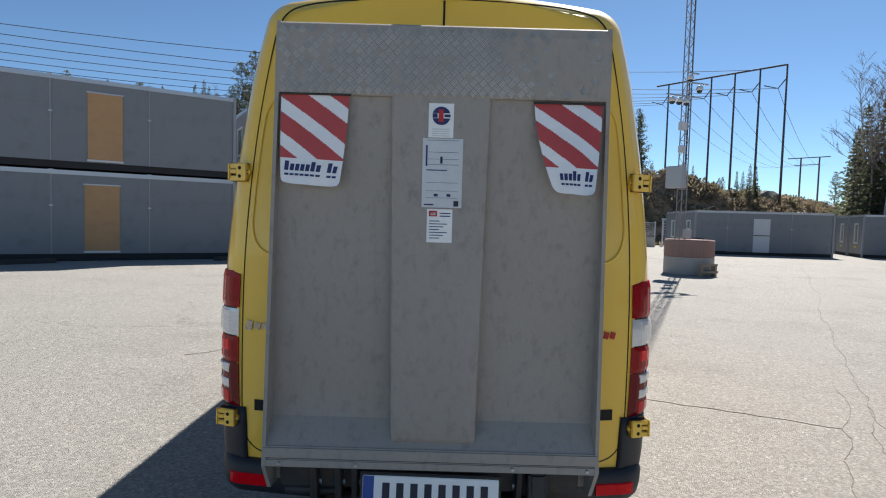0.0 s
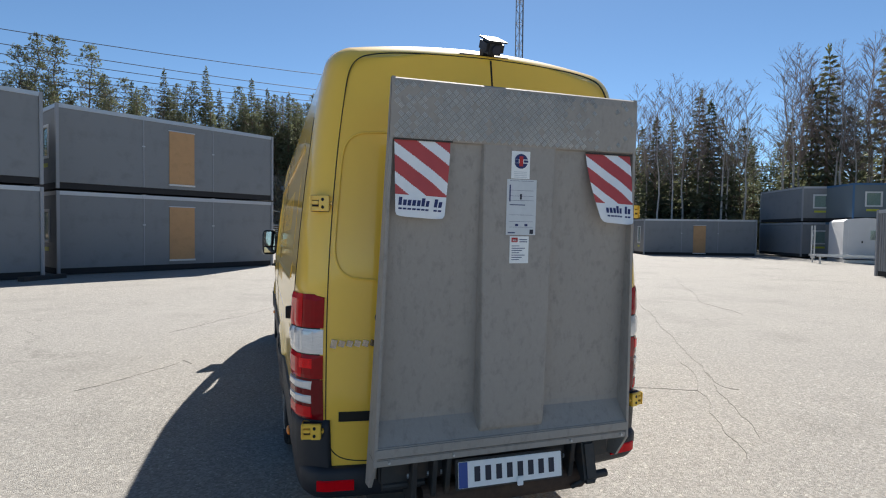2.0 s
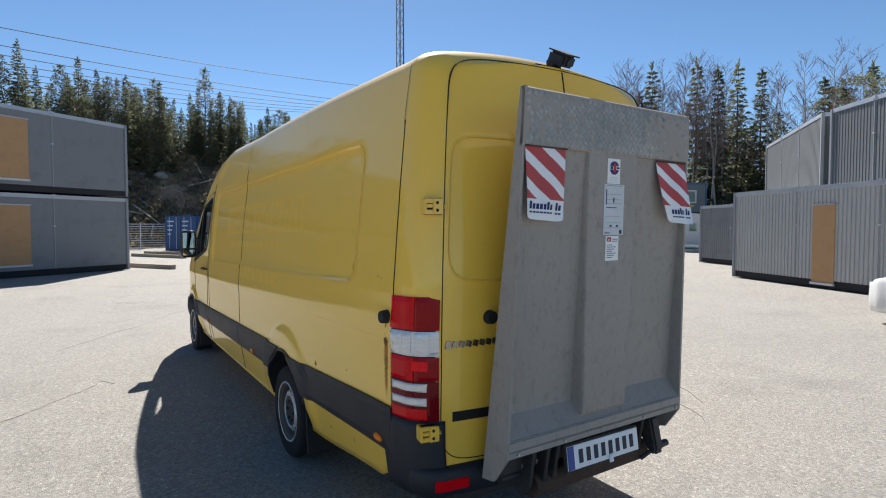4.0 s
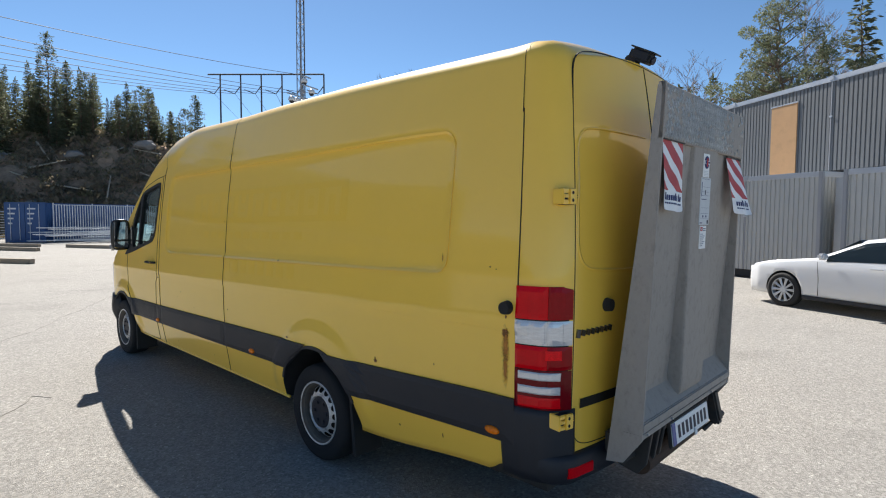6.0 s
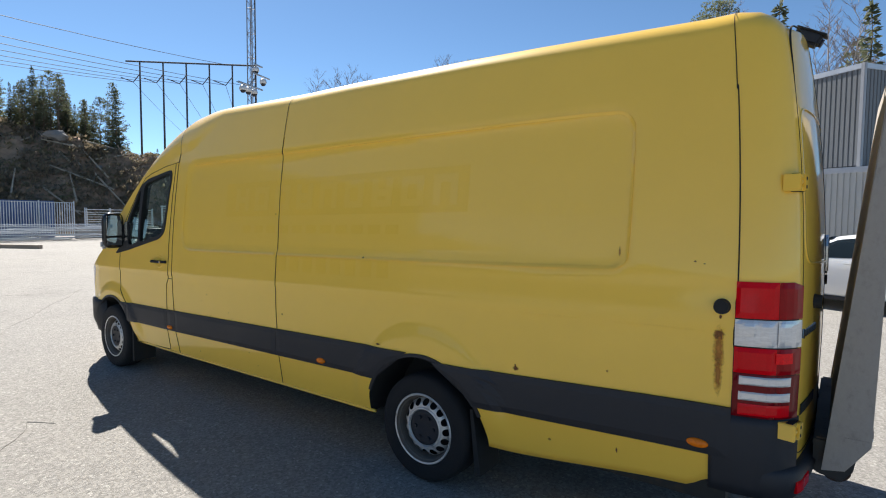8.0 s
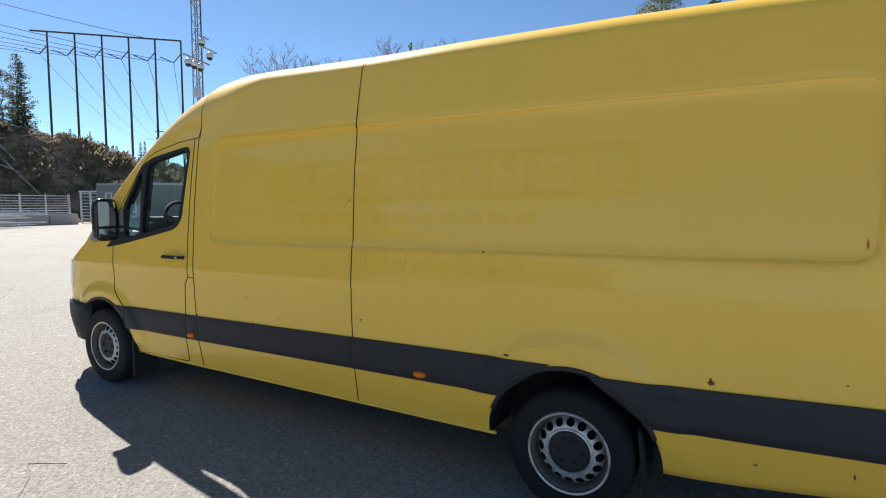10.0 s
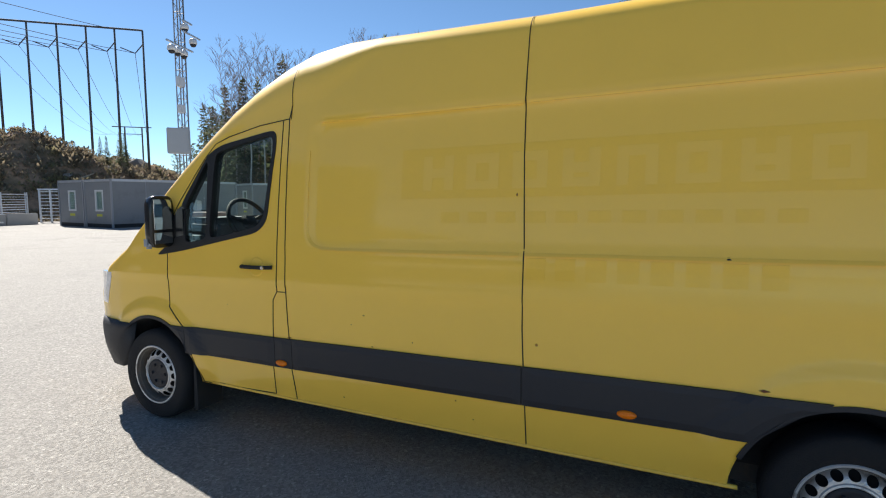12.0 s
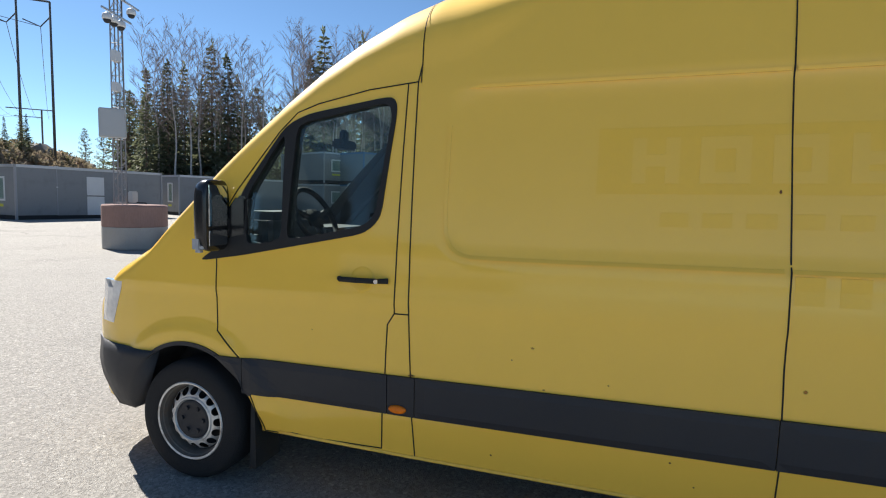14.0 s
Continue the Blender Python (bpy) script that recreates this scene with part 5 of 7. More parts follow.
part("plate_tag", boxes((0.025, 0.055, -0.012, -0.004, -0.075, -0.035), bevel=0.003), M["sticker"], plate)
part("cross_tube", rod(bmesh.new(), (-0.42, 2.05, 0.485), (0.42, 2.05, 0.485), 0.062, n=20), mat("rusty_tube", (0.075, 0.045, 0.03), 0.85, vary=0.5, scale=9, dirt=((0.03, 0.026, 0.024), 0.9, 5)), van, "rusty brown lift cross tube", smooth=False)
for x, tip in ((-0.47, 0.45), (-0.375, 0.46), (-0.31, 0.46), (0.335, 0.46)):
    bm = bmesh.new()
    prism(bm, [(1.955, 0.70), (2.12, 0.69), (2.2, 0.52), (2.12, tip + 0.02), (2.03, tip), (1.985, tip + 0.06)], x - 0.012, x + 0.012, "yz")
    bmesh.ops.bevel(bm, geom=list(bm.edges), offset=0.004, segments=1, affect="EDGES")
    arm = part("lift_arm", bm, M["black_steel"], van, "dark steel lift arm")
    part("bolt", rod(bmesh.new(), (x - 0.02, 2.04, 0.6), (x + 0.02, 2.04, 0.6), 0.016, n=10), M["steel"], arm)
bm = bmesh.new()
prism(bm, [(1.935, 0.70), (2.05, 0.70), (2.02, 0.6), (1.95, 0.505), (1.915, 0.49), (1.895, 0.52)], 0.365, 0.435, "yz")
bmesh.ops.bevel(bm, geom=list(bm.edges), offset=0.012, segments=2, affect="EDGES")
rod(bm, (0.4, 1.93, 0.53), (0.5, 1.93, 0.535), 0.019, n=12)
rod(bm, (0.34, 1.98, 0.46), (0.42, 1.93, 0.53), 0.012, n=8)
part("lift_latch", bm, M["black_steel"], van, "dark steel latch horn with a peg")
rod_bm = bmesh.new()
rod(rod_bm, (-0.6, 2.06, 0.555), (-0.4, 2.06, 0.55), 0.022, n=12)
part("pivot_pin", rod_bm, M["black_steel"], van)
part("lift_housing", boxes((-0.62, 0.58, 2.03, 2.14, 0.575, 0.69), bevel=0.01), M["black_steel"], van, "black lift housing")

# reversing camera and its base on the roof edge
cam_part = part("roof_camera", boxes((-0.048, 0.048, -0.085, 0.05, -0.034, 0.034), bevel=0.014), M["plastic"], van, "black reversing camera under a tilted hood")
cam_part.matrix_basis = pose(-0.005, 2.28, 2.675, 28, 0, 0)
part("hood", boxes((-0.052, 0.052, -0.1, 0.055, 0.03, 0.038), bevel=0.003), M["black_steel"], cam_part, "dark metal hood")
part("lens", rod(bmesh.new(), (0, -0.085, -0.005), (0, -0.096, -0.005), 0.022, n=16), M["ink"], cam_part)
part("camera_arm", boxes((-0.035, 0.025, 2.29, 2.36, 2.60, 2.685), bevel=0.008), M["plastic"], van)
bm = bmesh.new()
prism(bm, [(-0.2, 2.585), (-0.17, 2.628), (0.11, 2.628), (0.14, 2.585)], 2.29, 2.36, "xz")
bmesh.ops.bevel(bm, geom=list(bm.edges), offset=0.008, segments=2, affect="EDGES")
part("top_brake_lamp", bm, mat("brake_lens", (0.06, 0.008, 0.01), 0.2, coat=1.0), van, "dark red high brake lamp")

# ---- van: cab ----
def pane_mesh(pts, right, off=-0.012):
    bm = bmesh.new()
    vs = [bm.verts.new(side_point(y, z, off, right)) for y, z in pts]
    bm.faces.new(vs)
    bmesh.ops.solidify(bm, geom=list(bm.faces), thickness=0.004)
    return bm


FRAME_OUT = [(8.44, 1.31), (8.30, 1.40), (8.215, 1.56), (8.165, 1.70), (7.925, 2.03), (7.80, 2.085), (7.36, 2.15), (7.315, 2.14), (7.302, 2.08), (7.355, 1.56), (7.44, 1.485), (8.15, 1.352)]
M["headlamp"] = mat("headlamp_glass", (0.55, 0.57, 0.6), 0.12, metal=0.4, vary=0.3, scale=14, coat=1.0)
for right in (False, True):
    sx = 1 if right else -1
    for pts in (WIN_MAIN, WIN_Q):
        part("side_window", pane_mesh(pts, right), M["glass"], van, "clear side window").visible_shadow = False
    fr = part("window_frame", van_shell(0.006, 7.0, 8.7), M["rubber"], van, "black window surround")
    x0, x1 = (VX + 0.5, VX + 1.3) if right else (VX - 1.3, VX - 0.5)
    cut(fr, [(yz_prism(rounded_loop(FRAME_OUT), x0, x1), M["rubber"])], "INTERSECT")
    cut(fr, [(van_shell(-0.02, 6.9, 8.8), M["rubber"]), (yz_prism(WIN_MAIN, x0, x1), M["rubber"]), (yz_prism(WIN_Q, x0, x1), M["rubber"])])
    # shallow handle dish, its recess shade put into the deeper trace yellow
    bm = bmesh.new()
    rows = [[bm.verts.new(side_point(7.44 + q * math.cos(a), 1.262 + q * math.sin(a), o, right)) for a in np.linspace(0, 2 * math.pi, 33)[:-1]] for q, o in ((0.064, 0.0005), (0.058, 0.004), (0.05, 0.0025), (0.012, 0.001))]
    for r0, r1 in zip(rows, rows[1:]):
        for k in range(32):
            bm.faces.new((r0[k], r0[(k + 1) % 32], r1[(k + 1) % 32], r1[k]))
    bm.faces.new(rows[-1])
    bmesh.ops.recalc_face_normals(bm, faces=bm.faces)
    part("handle_dish", bm, M["trace"], van, smooth=True)
    bm = bmesh.new()
    ps = [side_point(y, 0.352, -0.002, right) for y in np.linspace(4.6, 7.95, 40)]
    tube(bm, ps, 0.011, 8)
    part("sill_flange", bm, M["yellow"], van, smooth=True)
    # door handle with its dish
    bm = bmesh.new()
    ps = [side_point(y, 1.262, o, right) for y, o in ((7.565, 0.005), (7.545, 0.03), (7.45, 0.038), (7.35, 0.034), (7.3, 0.005))]
    for a, b in zip(ps, ps[1:]):
        rod(bm, a, b, 0.0125, 0.0135, 10)
    h = part("door_handle", bm, M["rubber"], van, "black door handle")
    p = side_point(7.345, 1.262, 0.045, right)
    part("lock", rod(bmesh.new(), p, p + Vector((0.008 * sx, 0, 0)), 0.011, n=12), M["silver"], h)
    # mirror
    bm = bmesh.new()
    rows = []
    for y, k in ((-0.058, 0.93), (-0.052, 0.985), (-0.04, 1.0), (-0.01, 0.97), (0.015, 0.86), (0.032, 0.68), (0.038, 0.4)):
        ring = []
        for q in range(32):
            a = 2 * math.pi * q / 32
            c, sn = math.cos(a), math.sin(a)
            ring.append(bm.verts.new((0.105 * k * math.copysign(abs(c) ** 0.45, c), y, 0.185 * (k * 0.6 + 0.4) * math.copysign(abs(sn) ** 0.45, sn))))
        rows.append(ring)
    for r0, r1 in zip(rows, rows[1:]):
        for q in range(32):
            bm.faces.new((r0[q], r0[(q + 1) % 32], r1[(q + 1) % 32], r1[q]))
    bm.faces.new(rows[0][::-1])
    bm.faces.new(rows[-1])
    bmesh.ops.recalc_face_normals(bm, faces=bm.faces)
    mir = part("door_mirror", bm, M["gloss_black"], van, "tall black door mirror", smooth=True)
    mir.matrix_basis = pose(VX + sx * 1.03, 8.29, 1.515, 0, 0, -6 * sx)
    part("mirror_glass", boxes((-0.08, 0.075, -0.063, -0.057, -0.055, 0.158), bevel=0.003), M["mirror"], mir)
    part("mirror_glass", boxes((-0.08, 0.075, -0.063, -0.057, -0.155, -0.075), bevel=0.003), M["mirror"], mir)
    part("indicator", boxes((-0.108, -0.05, -0.035, 0.03, -0.188, -0.1) if not right else (0.05, 0.108, -0.035, 0.03, -0.188, -0.1), bevel=0.018), M["headlamp"], mir)
    bm = bmesh.new()
    prism(bm, [(8.13, 1.36), (8.3, 1.36), (8.28, 1.52), (8.2, 1.62), (8.13, 1.62)], VX + sx * 0.86, VX + sx * 0.935, "yz")
    bmesh.ops.bevel(bm, geom=list(bm.edges), offset=0.015, segments=2, affect="EDGES")
    box(bm, *sorted((VX + sx * 0.9, VX + sx * 0.97)), 8.23, 8.33, 1.37, 1.52, bevel=0.025)
    part("mirror_arm", bm, M["gloss_black"], van)
    # headlamp and front bumper corner
    part("headlamp", patch(lambda z: 9.02 + (1.16 - z) * 0.38, lambda z: 9.22 + (1.16 - z) * 0.2, 0.90, 1.16, 0.008, right, 6), M["headlamp"], van, "clear headlamp")
    part("front_bumper", patch(arch_edge(AX_F, 0.45, 1, 0.0), lambda z: 9.42 - 0.3 * max(0.0, (0.7 - z) / 0.36) ** 1.4, 0.335, 0.775, 0.035, right, 8, thick=0.04), M["plastic"], van, "dark grey plastic front bumper", smooth=True)
    for y0, y1, lo in ((8.09, 8.02, 0.13), (3.80, 3.68, 0.15)):
        bm = bmesh.new()
        prism(bm, [(y0, 0.54), (y0 + 0.02, 0.54), (y1 + 0.1, lo), (y1 + 0.06, lo)], VX + sx * 0.70, VX + sx * 0.925, "yz")
        part("mud_flap", bm, M["rubber"], van, "black mud flap")
bm = bmesh.new()
a, b, w0, w1 = Vector((0, 8.66, 1.50)), Vector((0, 7.72, 2.36)), 0.80, 0.68
rows = []
for k in range(7):
    f = k / 6
    p = a.lerp(b, f)
    w = w0 + (w1 - w0) * f
    y = p.y
    rows.append([Vector((VX + w * (2 * c / 12 - 1), y, lerp(y, T_TAB) + rake(y, 2) - 0.02 - 0.10 * abs(2 * c / 12 - 1) ** 3)) for c in range(13)])
vs = [[bm.verts.new(p) for p in r] for r in rows]
for r0, r1 in zip(vs, vs[1:]):
    for k in range(12):
        bm.faces.new((r0[k], r0[k + 1], r1[k + 1], r1[k]))
part("windscreen", bm, M["glass"], van, "clear windscreen", smooth=True).visible_shadow = False
bm = bmesh.new()
prism(bm, [(VX - 0.68, 9.40), (VX - 0.6, 9.48), (VX - 0.4, 9.53), (VX + 0.4, 9.53), (VX + 0.6, 9.48), (VX + 0.68, 9.40), (VX + 0.6, 9.2), (VX - 0.6, 9.2)], 0.42, 0.68, "xy")
part("front_bumper", bm, M["plastic"], van, "dark grey plastic front bumper")
part("grille", boxes((VX - 0.5, VX + 0.5, 9.44, 9.52, 0.76, 0.95), bevel=0.02), M["plastic"], van, "black grille")

# cab interior
dash = part("dashboard", boxes((VX - 0.82, VX + 0.82, 8.18, 8.64, 0.7, 1.4), (VX - 0.66, VX - 0.16, 8.14, 8.46, 1.2, 1.53), (VX - 0.12, VX + 0.14, 8.1, 8.3, 0.8, 1.42), bevel=0.05), M["cabin"], van, "dark grey dashboard")
bm = bmesh.new()
lathe(bm, [(0.195 + 0.017 * math.cos(q), 0.017 * math.sin(q)) for q in np.linspace(0, 2 * math.pi, 11)], 40, "z")
for q in (0.3, 2.84, 4.71):
    rod(bm, (0, 0, -0.02), (0.19 * math.cos(q), 0.19 * math.sin(q), 0), 0.018, 0.014, 6)
box(bm, -0.07, 0.07, -0.06, 0.06, -0.03, 0.02, bevel=0.02)
sw = part("steering_wheel", bm, M["rubber"], van, "black steering wheel", smooth=True)
sw.matrix_basis = pose(VX - 0.42, 8.02, 1.495, 62, 0, 0)
for x, w in ((-0.45, 0.26), (0.3, 0.42)):
    bm = bmesh.new()
    box(bm, VX + x - w, VX + x + w, 7.25, 7.75, 0.75, 0.95, bevel=0.05)
    box(bm, VX + x - w + 0.02, VX + x + w - 0.02, 7.16, 7.3, 0.9, 1.5, bevel=0.05)
    box(bm, VX + x - 0.14, VX + x + 0.14, 7.17, 7.27, 1.52, 1.72, bevel=0.04)
    part("seat", bm, M["cabin"], van, "dark grey cloth seat")
# small camera mounted behind the windscreen, with its bracket
part("sun_visor", boxes((VX - 0.1, VX + 0.12, 8.02, 8.1, 1.95, 2.01), (VX - 0.02, VX + 0.04, 8.04, 8.09, 2.0, 2.08), bevel=0.012), M["rubber"], van, "dark screen-mounted camera")
# ---- hillside cover ----
def ground_z(x, y):
    return hill_height(x, y) if y > lerp(x, HILL_BASE) - 1.5 else 0.0


def brush():
    rnd = random.Random(2)
    bm = bmesh.new()
    for k in range(26000):
        x = rnd.uniform(-32, 58)
        d = rnd.uniform(-0.5, 19)
        y = lerp(x, HILL_BASE) + d
        thick = noise.noise((x * 0.3, y * 0.3, 5.0)) + 0.5 * noise.noise((x * 0.9, y * 0.9, 2.0))
        if thick < -0.5:
            continue
        c = Vector((x, y, hill_height(x, y)))
        h = rnd.uniform(0.15, 0.42) * (1 + 0.9 * max(0.0, thick))
        for _ in range(8):
            a = rnd.uniform(0, 6.283)
            e = Vector((math.cos(a) * 0.8, math.sin(a) * 0.8, rnd.uniform(0.3, 1.1))) * h
            w = Vector((-math.sin(a), math.cos(a), rnd.uniform(-0.5, 0.5))) * h * rnd.uniform(0.14, 0.32)
            o = c + Vector((rnd.gauss(0, 0.3), rnd.gauss(0, 0.3), -0.04))
            bm.faces.new([bm.verts.new(p) for p in (o, o + e * 0.5 + w, o + e, o + e * 0.55 - w)])
    return tagged(part("brush", bm, M["brush"]), "brown heather and cut brush on the hillside", "brush", kind="stuff")


def boulder_mesh(seed):
    rnd = random.Random(seed)
    bm = bmesh.new()
    bmesh.ops.create_icosphere(bm, subdivisions=2, radius=1)
    for v in bm.verts:
        n = noise.noise(v.co * 1.3 + Vector((seed * 3.1, 0, 0)))
        v.co *= 1 + 0.45 * n
        v.co.z *= 0.55
    return bm


brush()
b = tagged(part("boulder", boulder_mesh(2), M["stone"]), "large rounded boulder on the crest of the hill", "boulder", "boulders on the hill")
b.matrix_basis = pose(35.4, 60.3, ground_z(35.4, 60.3) + 0.3, 0, 0, 40) @ Matrix.Diagonal((1.3, 1.2, 1.5, 1))
rnd = random.Random(8)
for k in range(40):
    x = rnd.uniform(-30, 62)
    y = lerp(x, HILL_BASE) + rnd.uniform(1, 15)
    b = tagged(part("boulder", boulder_mesh(k % 5), M["stone"]), "grey bare boulder on the hillside", "boulder", "boulders on the hill")
    s = rnd.uniform(0.3, 1.0)
    b.matrix_basis = pose(x, y, ground_z(x, y) + 0.1 * s, 0, 0, rnd.uniform(0, 360)) @ Matrix.Scale(s, 4)
for k in range(46):
    x = rnd.uniform(-22, 26)
    y = lerp(x, HILL_BASE) + rnd.uniform(3, 14)
    a = rnd.uniform(0, 6.283)
    L = rnd.uniform(1.2, 5.5)
    e = Vector((x + L * math.cos(a), y + L * math.sin(a)))
    bm = bmesh.new()
    rod(bm, (x, y, ground_z(x, y) + 0.35), (e.x, e.y, ground_z(e.x, e.y) + 0.5), 0.09, 0.05, 8)
    tagged(part("felled_log", bm, M["bare_wood"]), "pale felled log lying on the slope", "log", "felled logs")


# ---- telecom mast on its concrete ring ----
M["mast_steel"] = mat("weathered_mast_steel", (0.25, 0.25, 0.26), 0.6, metal=0.3, vary=0.2)


def mast():
    t = thing("telecom_mast", pose(8.85, 19.5, 0, 0, 0, 20), "galvanised lattice mast with dome cameras on a concrete ring", "mast")
    part("concrete_ring", lathe(bmesh.new(), [(0.0, 0.0), (0.81, 0.0), (0.84, 0.02), (0.84, 0.60), (0.83, 0.62), (0.0, 0.62)], 40, "z"), M["concrete"], t, "grey concrete ring")
    part("upper_ring", lathe(bmesh.new(), [(0.0, 0.62), (0.82, 0.62), (0.84, 0.64), (0.84, 1.2), (0.81, 1.24), (0.0, 1.24)], 40, "z"), mat("red_brown_concrete", (0.27, 0.17, 0.145), 0.9, vary=0.25, scale=2, fine=25, stretch=(1, 1, 0.3)), t, "reddish stained ring")
    part("foot_frame", boxes((-0.55, 0.25, -1.12, -0.9, 0.12, 0.2), (-0.5, -0.4, -1.1, -0.92, 0.0, 0.4), (0.1, 0.2, -1.1, -0.92, 0.0, 0.4), (-0.55, 0.25, -1.08, -1.0, 0.36, 0.44), bevel=0.01), M["timber"], t, "small timber trestle")
    w0, w1, H = 0.115, 0.085, 20.0
    for sx, sy in ((-1, -1), (1, -1), (1, 1), (-1, 1)):
        part("leg", rod(bmesh.new(), (sx * w0, sy * w0, 1.2), (sx * w1, sy * w1, H), 0.02, 0.018, 8), M["mast_steel"], t)
    n = 64
    bm = bmesh.new()
    for k in range(n):
        z0, z1 = 1.3 + (H - 1.3) * k / n, 1.3 + (H - 1.3) * (k + 1) / n
        a, b = w0 + (w1 - w0) * (z0 - 1.2) / (H - 1.2), w0 + (w1 - w0) * (z1 - 1.2) / (H - 1.2)
        q = [(-1, -1), (1, -1), (1, 1), (-1, 1)]
        for i in range(4):
            (ax, ay), (bx, by) = q[i], q[(i + 1) % 4]
            p0, p1 = ((ax * a, ay * a, z0), (bx * b, by * b, z1)) if (k + i) % 2 else ((bx * a, by * a, z0), (ax * b, ay * b, z1))
            rod(bm, p0, p1, 0.008, 0.008, 4, caps=False)
            if k % 3 == 0:
                rod(bm, (ax * a, ay * a, z0), (bx * a, by * a, z0), 0.01, 0.01, 4, caps=False)
    lat = part("lattice_bracing", bm, M["mast_steel"], t)
    lat["kind"] = "stuff"
    # arms with dome cameras
    for z, offs in ((6.62, (0.62,)), (6.12, (-1.05, -0.62, -0.15)), (6.95, (0.0,))):
        part("camera_arm", boxes((min(offs) - 0.1 if min(offs) < 0 else -0.25, max(offs) + 0.08 if max(offs) > 0 else 0.25, -0.3, -0.24, z + 0.16, z + 0.21), bevel=0.01), M["steel"], t)
        for o in offs:
            d = part("dome_camera", lathe(bmesh.new(), [(0.0, 0.17), (0.06, 0.17), (0.15, 0.12), (0.17, 0.02), (0.17, -0.03), (0.15, -0.08), (0.0, -0.08)], 20, "z"), M["white"], t, "white dome camera", smooth=True)
            d.matrix_basis = pose(o * 0.72 - 0.12, -0.25, z) @ Matrix.Scale(0.72, 4)
            part("dome", lathe(bmesh.new(), [(0.13, -0.08), (0.125, -0.13), (0.08, -0.19), (0.0, -0.21)], 20, "z"), M["plastic"], d, smooth=True)
    for z, h, w, y in ((5.15, 0.3, 0.3, -0.33), (4.35, 0.25, 0.24, -0.33)):
        part("junction_box", boxes((-w / 2 - 0.16, w / 2 - 0.16, y + 0.2, y + 0.35, z, z + h), bevel=0.015), M["white"], t, "white junction box")
    cab = part("cabinet", boxes((-0.24, 0.4, -0.15, 0.15, 3.08, 3.86), bevel=0.02), M["cabinet_grey"], t, "pale grey equipment cabinet")
    cab.matrix_basis = pose(-0.354, 0.06, 0, 0, 0, -66)
    part("cabinet_door", boxes((-0.2, 0.36, -0.162, -0.145, 3.12, 3.82), bevel=0.006), M["cabinet_grey"], cab)
    part("floodlight", boxes((-0.2, 0.15, -0.42, -0.3, 1.3, 1.62), bevel=0.03), M["steel"], t)
    bm = bmesh.new()
    tube(bm, [(0.13, -0.12, 1.25), (0.12, -0.1, 3.0), (0.1, -0.1, 7.0), (0.08, -0.08, 14.0)], 0.02)
    tube(bm, [(0.9, -0.3, 0.0), (0.93, -0.3, 1.15), (0.8, -0.3, 1.28), (0.3, -0.3, 1.3)], 0.02)
    part("cable", bm, M["rubber"], t, "black cable")
    for ob in t.children:
        if not ob.name.startswith(("concrete_ring", "upper_ring", "foot_frame")):
            ob.matrix_basis = Matrix.Translation((-0.15, 0.32, 0)) @ ob.matrix_basis


M["cabinet_grey"] = mat("grey_cabinet_paint", (0.4, 0.41, 0.42), 0.45, vary=0.08, scale=2)
mast()


# ---- power line ----
M["pole"] = mat("weathered_pole", (0.1, 0.095, 0.09), 0.85, vary=0.2)
PL, PR = Vector((27.75, 69.36, 19.6)), Vector((36.1, 58.9, 19.35))
line = thing("power_line_frame", None, "six dark poles under a long cross beam carrying wires", "power line")
for k in range(6):
    p = PL.lerp(PR, k / 5)
    part("pole", rod(bmesh.new(), (p.x, p.y, ground_z(p.x, p.y) - 0.5), p, 0.13, 0.09, 10), M["pole"], line, smooth=True)
q = PL + (PL - PR) * 0.12
part("cross_beam", rod(bmesh.new(), q, PR, 0.1, 0.1, 8), M["pole"], line)
for k in range(6):
    p = PL.lerp(PR, k / 5)
    bm = bmesh.new()
    c = p - (PR - PL).normalized() * 0.8 - Vector((0, 0, 2.4))
    rod(bm, p - Vector((0, 0, 1.4)), c, 0.06, 0.05, 6)
    rod(bm, p - (PR - PL).normalized() * 2.2 - Vector((0, 0, 1.9)), c, 0.06, 0.05, 6)
    part("insulator", bm, M["pole"], line)
far = thing("power_line_frame", None, "distant two-legged pole frame of the same line", "power line")
F1, F2 = Vector((108.5, 172.5, 24.3)), Vector((116.0, 167.2, 24.5))
for p in (F1.lerp(F2, 0.28), F1.lerp(F2, 0.8)):
    part("pole", rod(bmesh.new(), (p.x, p.y, 0), p, 0.3, 0.22, 8), M["pole"], far)
part("cross_beam", rod(bmesh.new(), F1 + (F1 - F2) * 0.1, F2 + (F2 - F1) * 0.1, 0.16, 0.16, 6), M["pole"], far)
part("cross_beam", rod(bmesh.new(), F1.lerp(F2, 0.1) - Vector((0, 0, 2.2)), F1.lerp(F2, 0.8) - Vector((0, 0, 2.2)), 0.12, 0.12, 6), M["pole"], far)


def wire(a, b, sag, r=0.045, n=24):
    a, b = Vector(a), Vector(b)
    pts = []
    for k in range(n + 1):
        f = k / n
        p = a.lerp(b, f)
        p.z -= sag * 4 * f * (1 - f)
        pts.append(p)
    bm = bmesh.new()
    flat = Vector((-(b - a).y, (b - a).x, 0)).normalized() * r
    rings = [[bm.verts.new(p + d) for d in (flat, Vector((0, 0, r)), -flat, Vector((0, 0, -r)))] for p in pts]
    for p, q in zip(rings, rings[1:]):
        for k in range(4):
            bm.faces.new((p[k], p[(k + 1) % 4], q[(k + 1) % 4], q[k]))
    tagged(part("overhead_wire", bm, M["wire"]), "thin dark overhead wire between pole frames", "wire", "overhead wires")


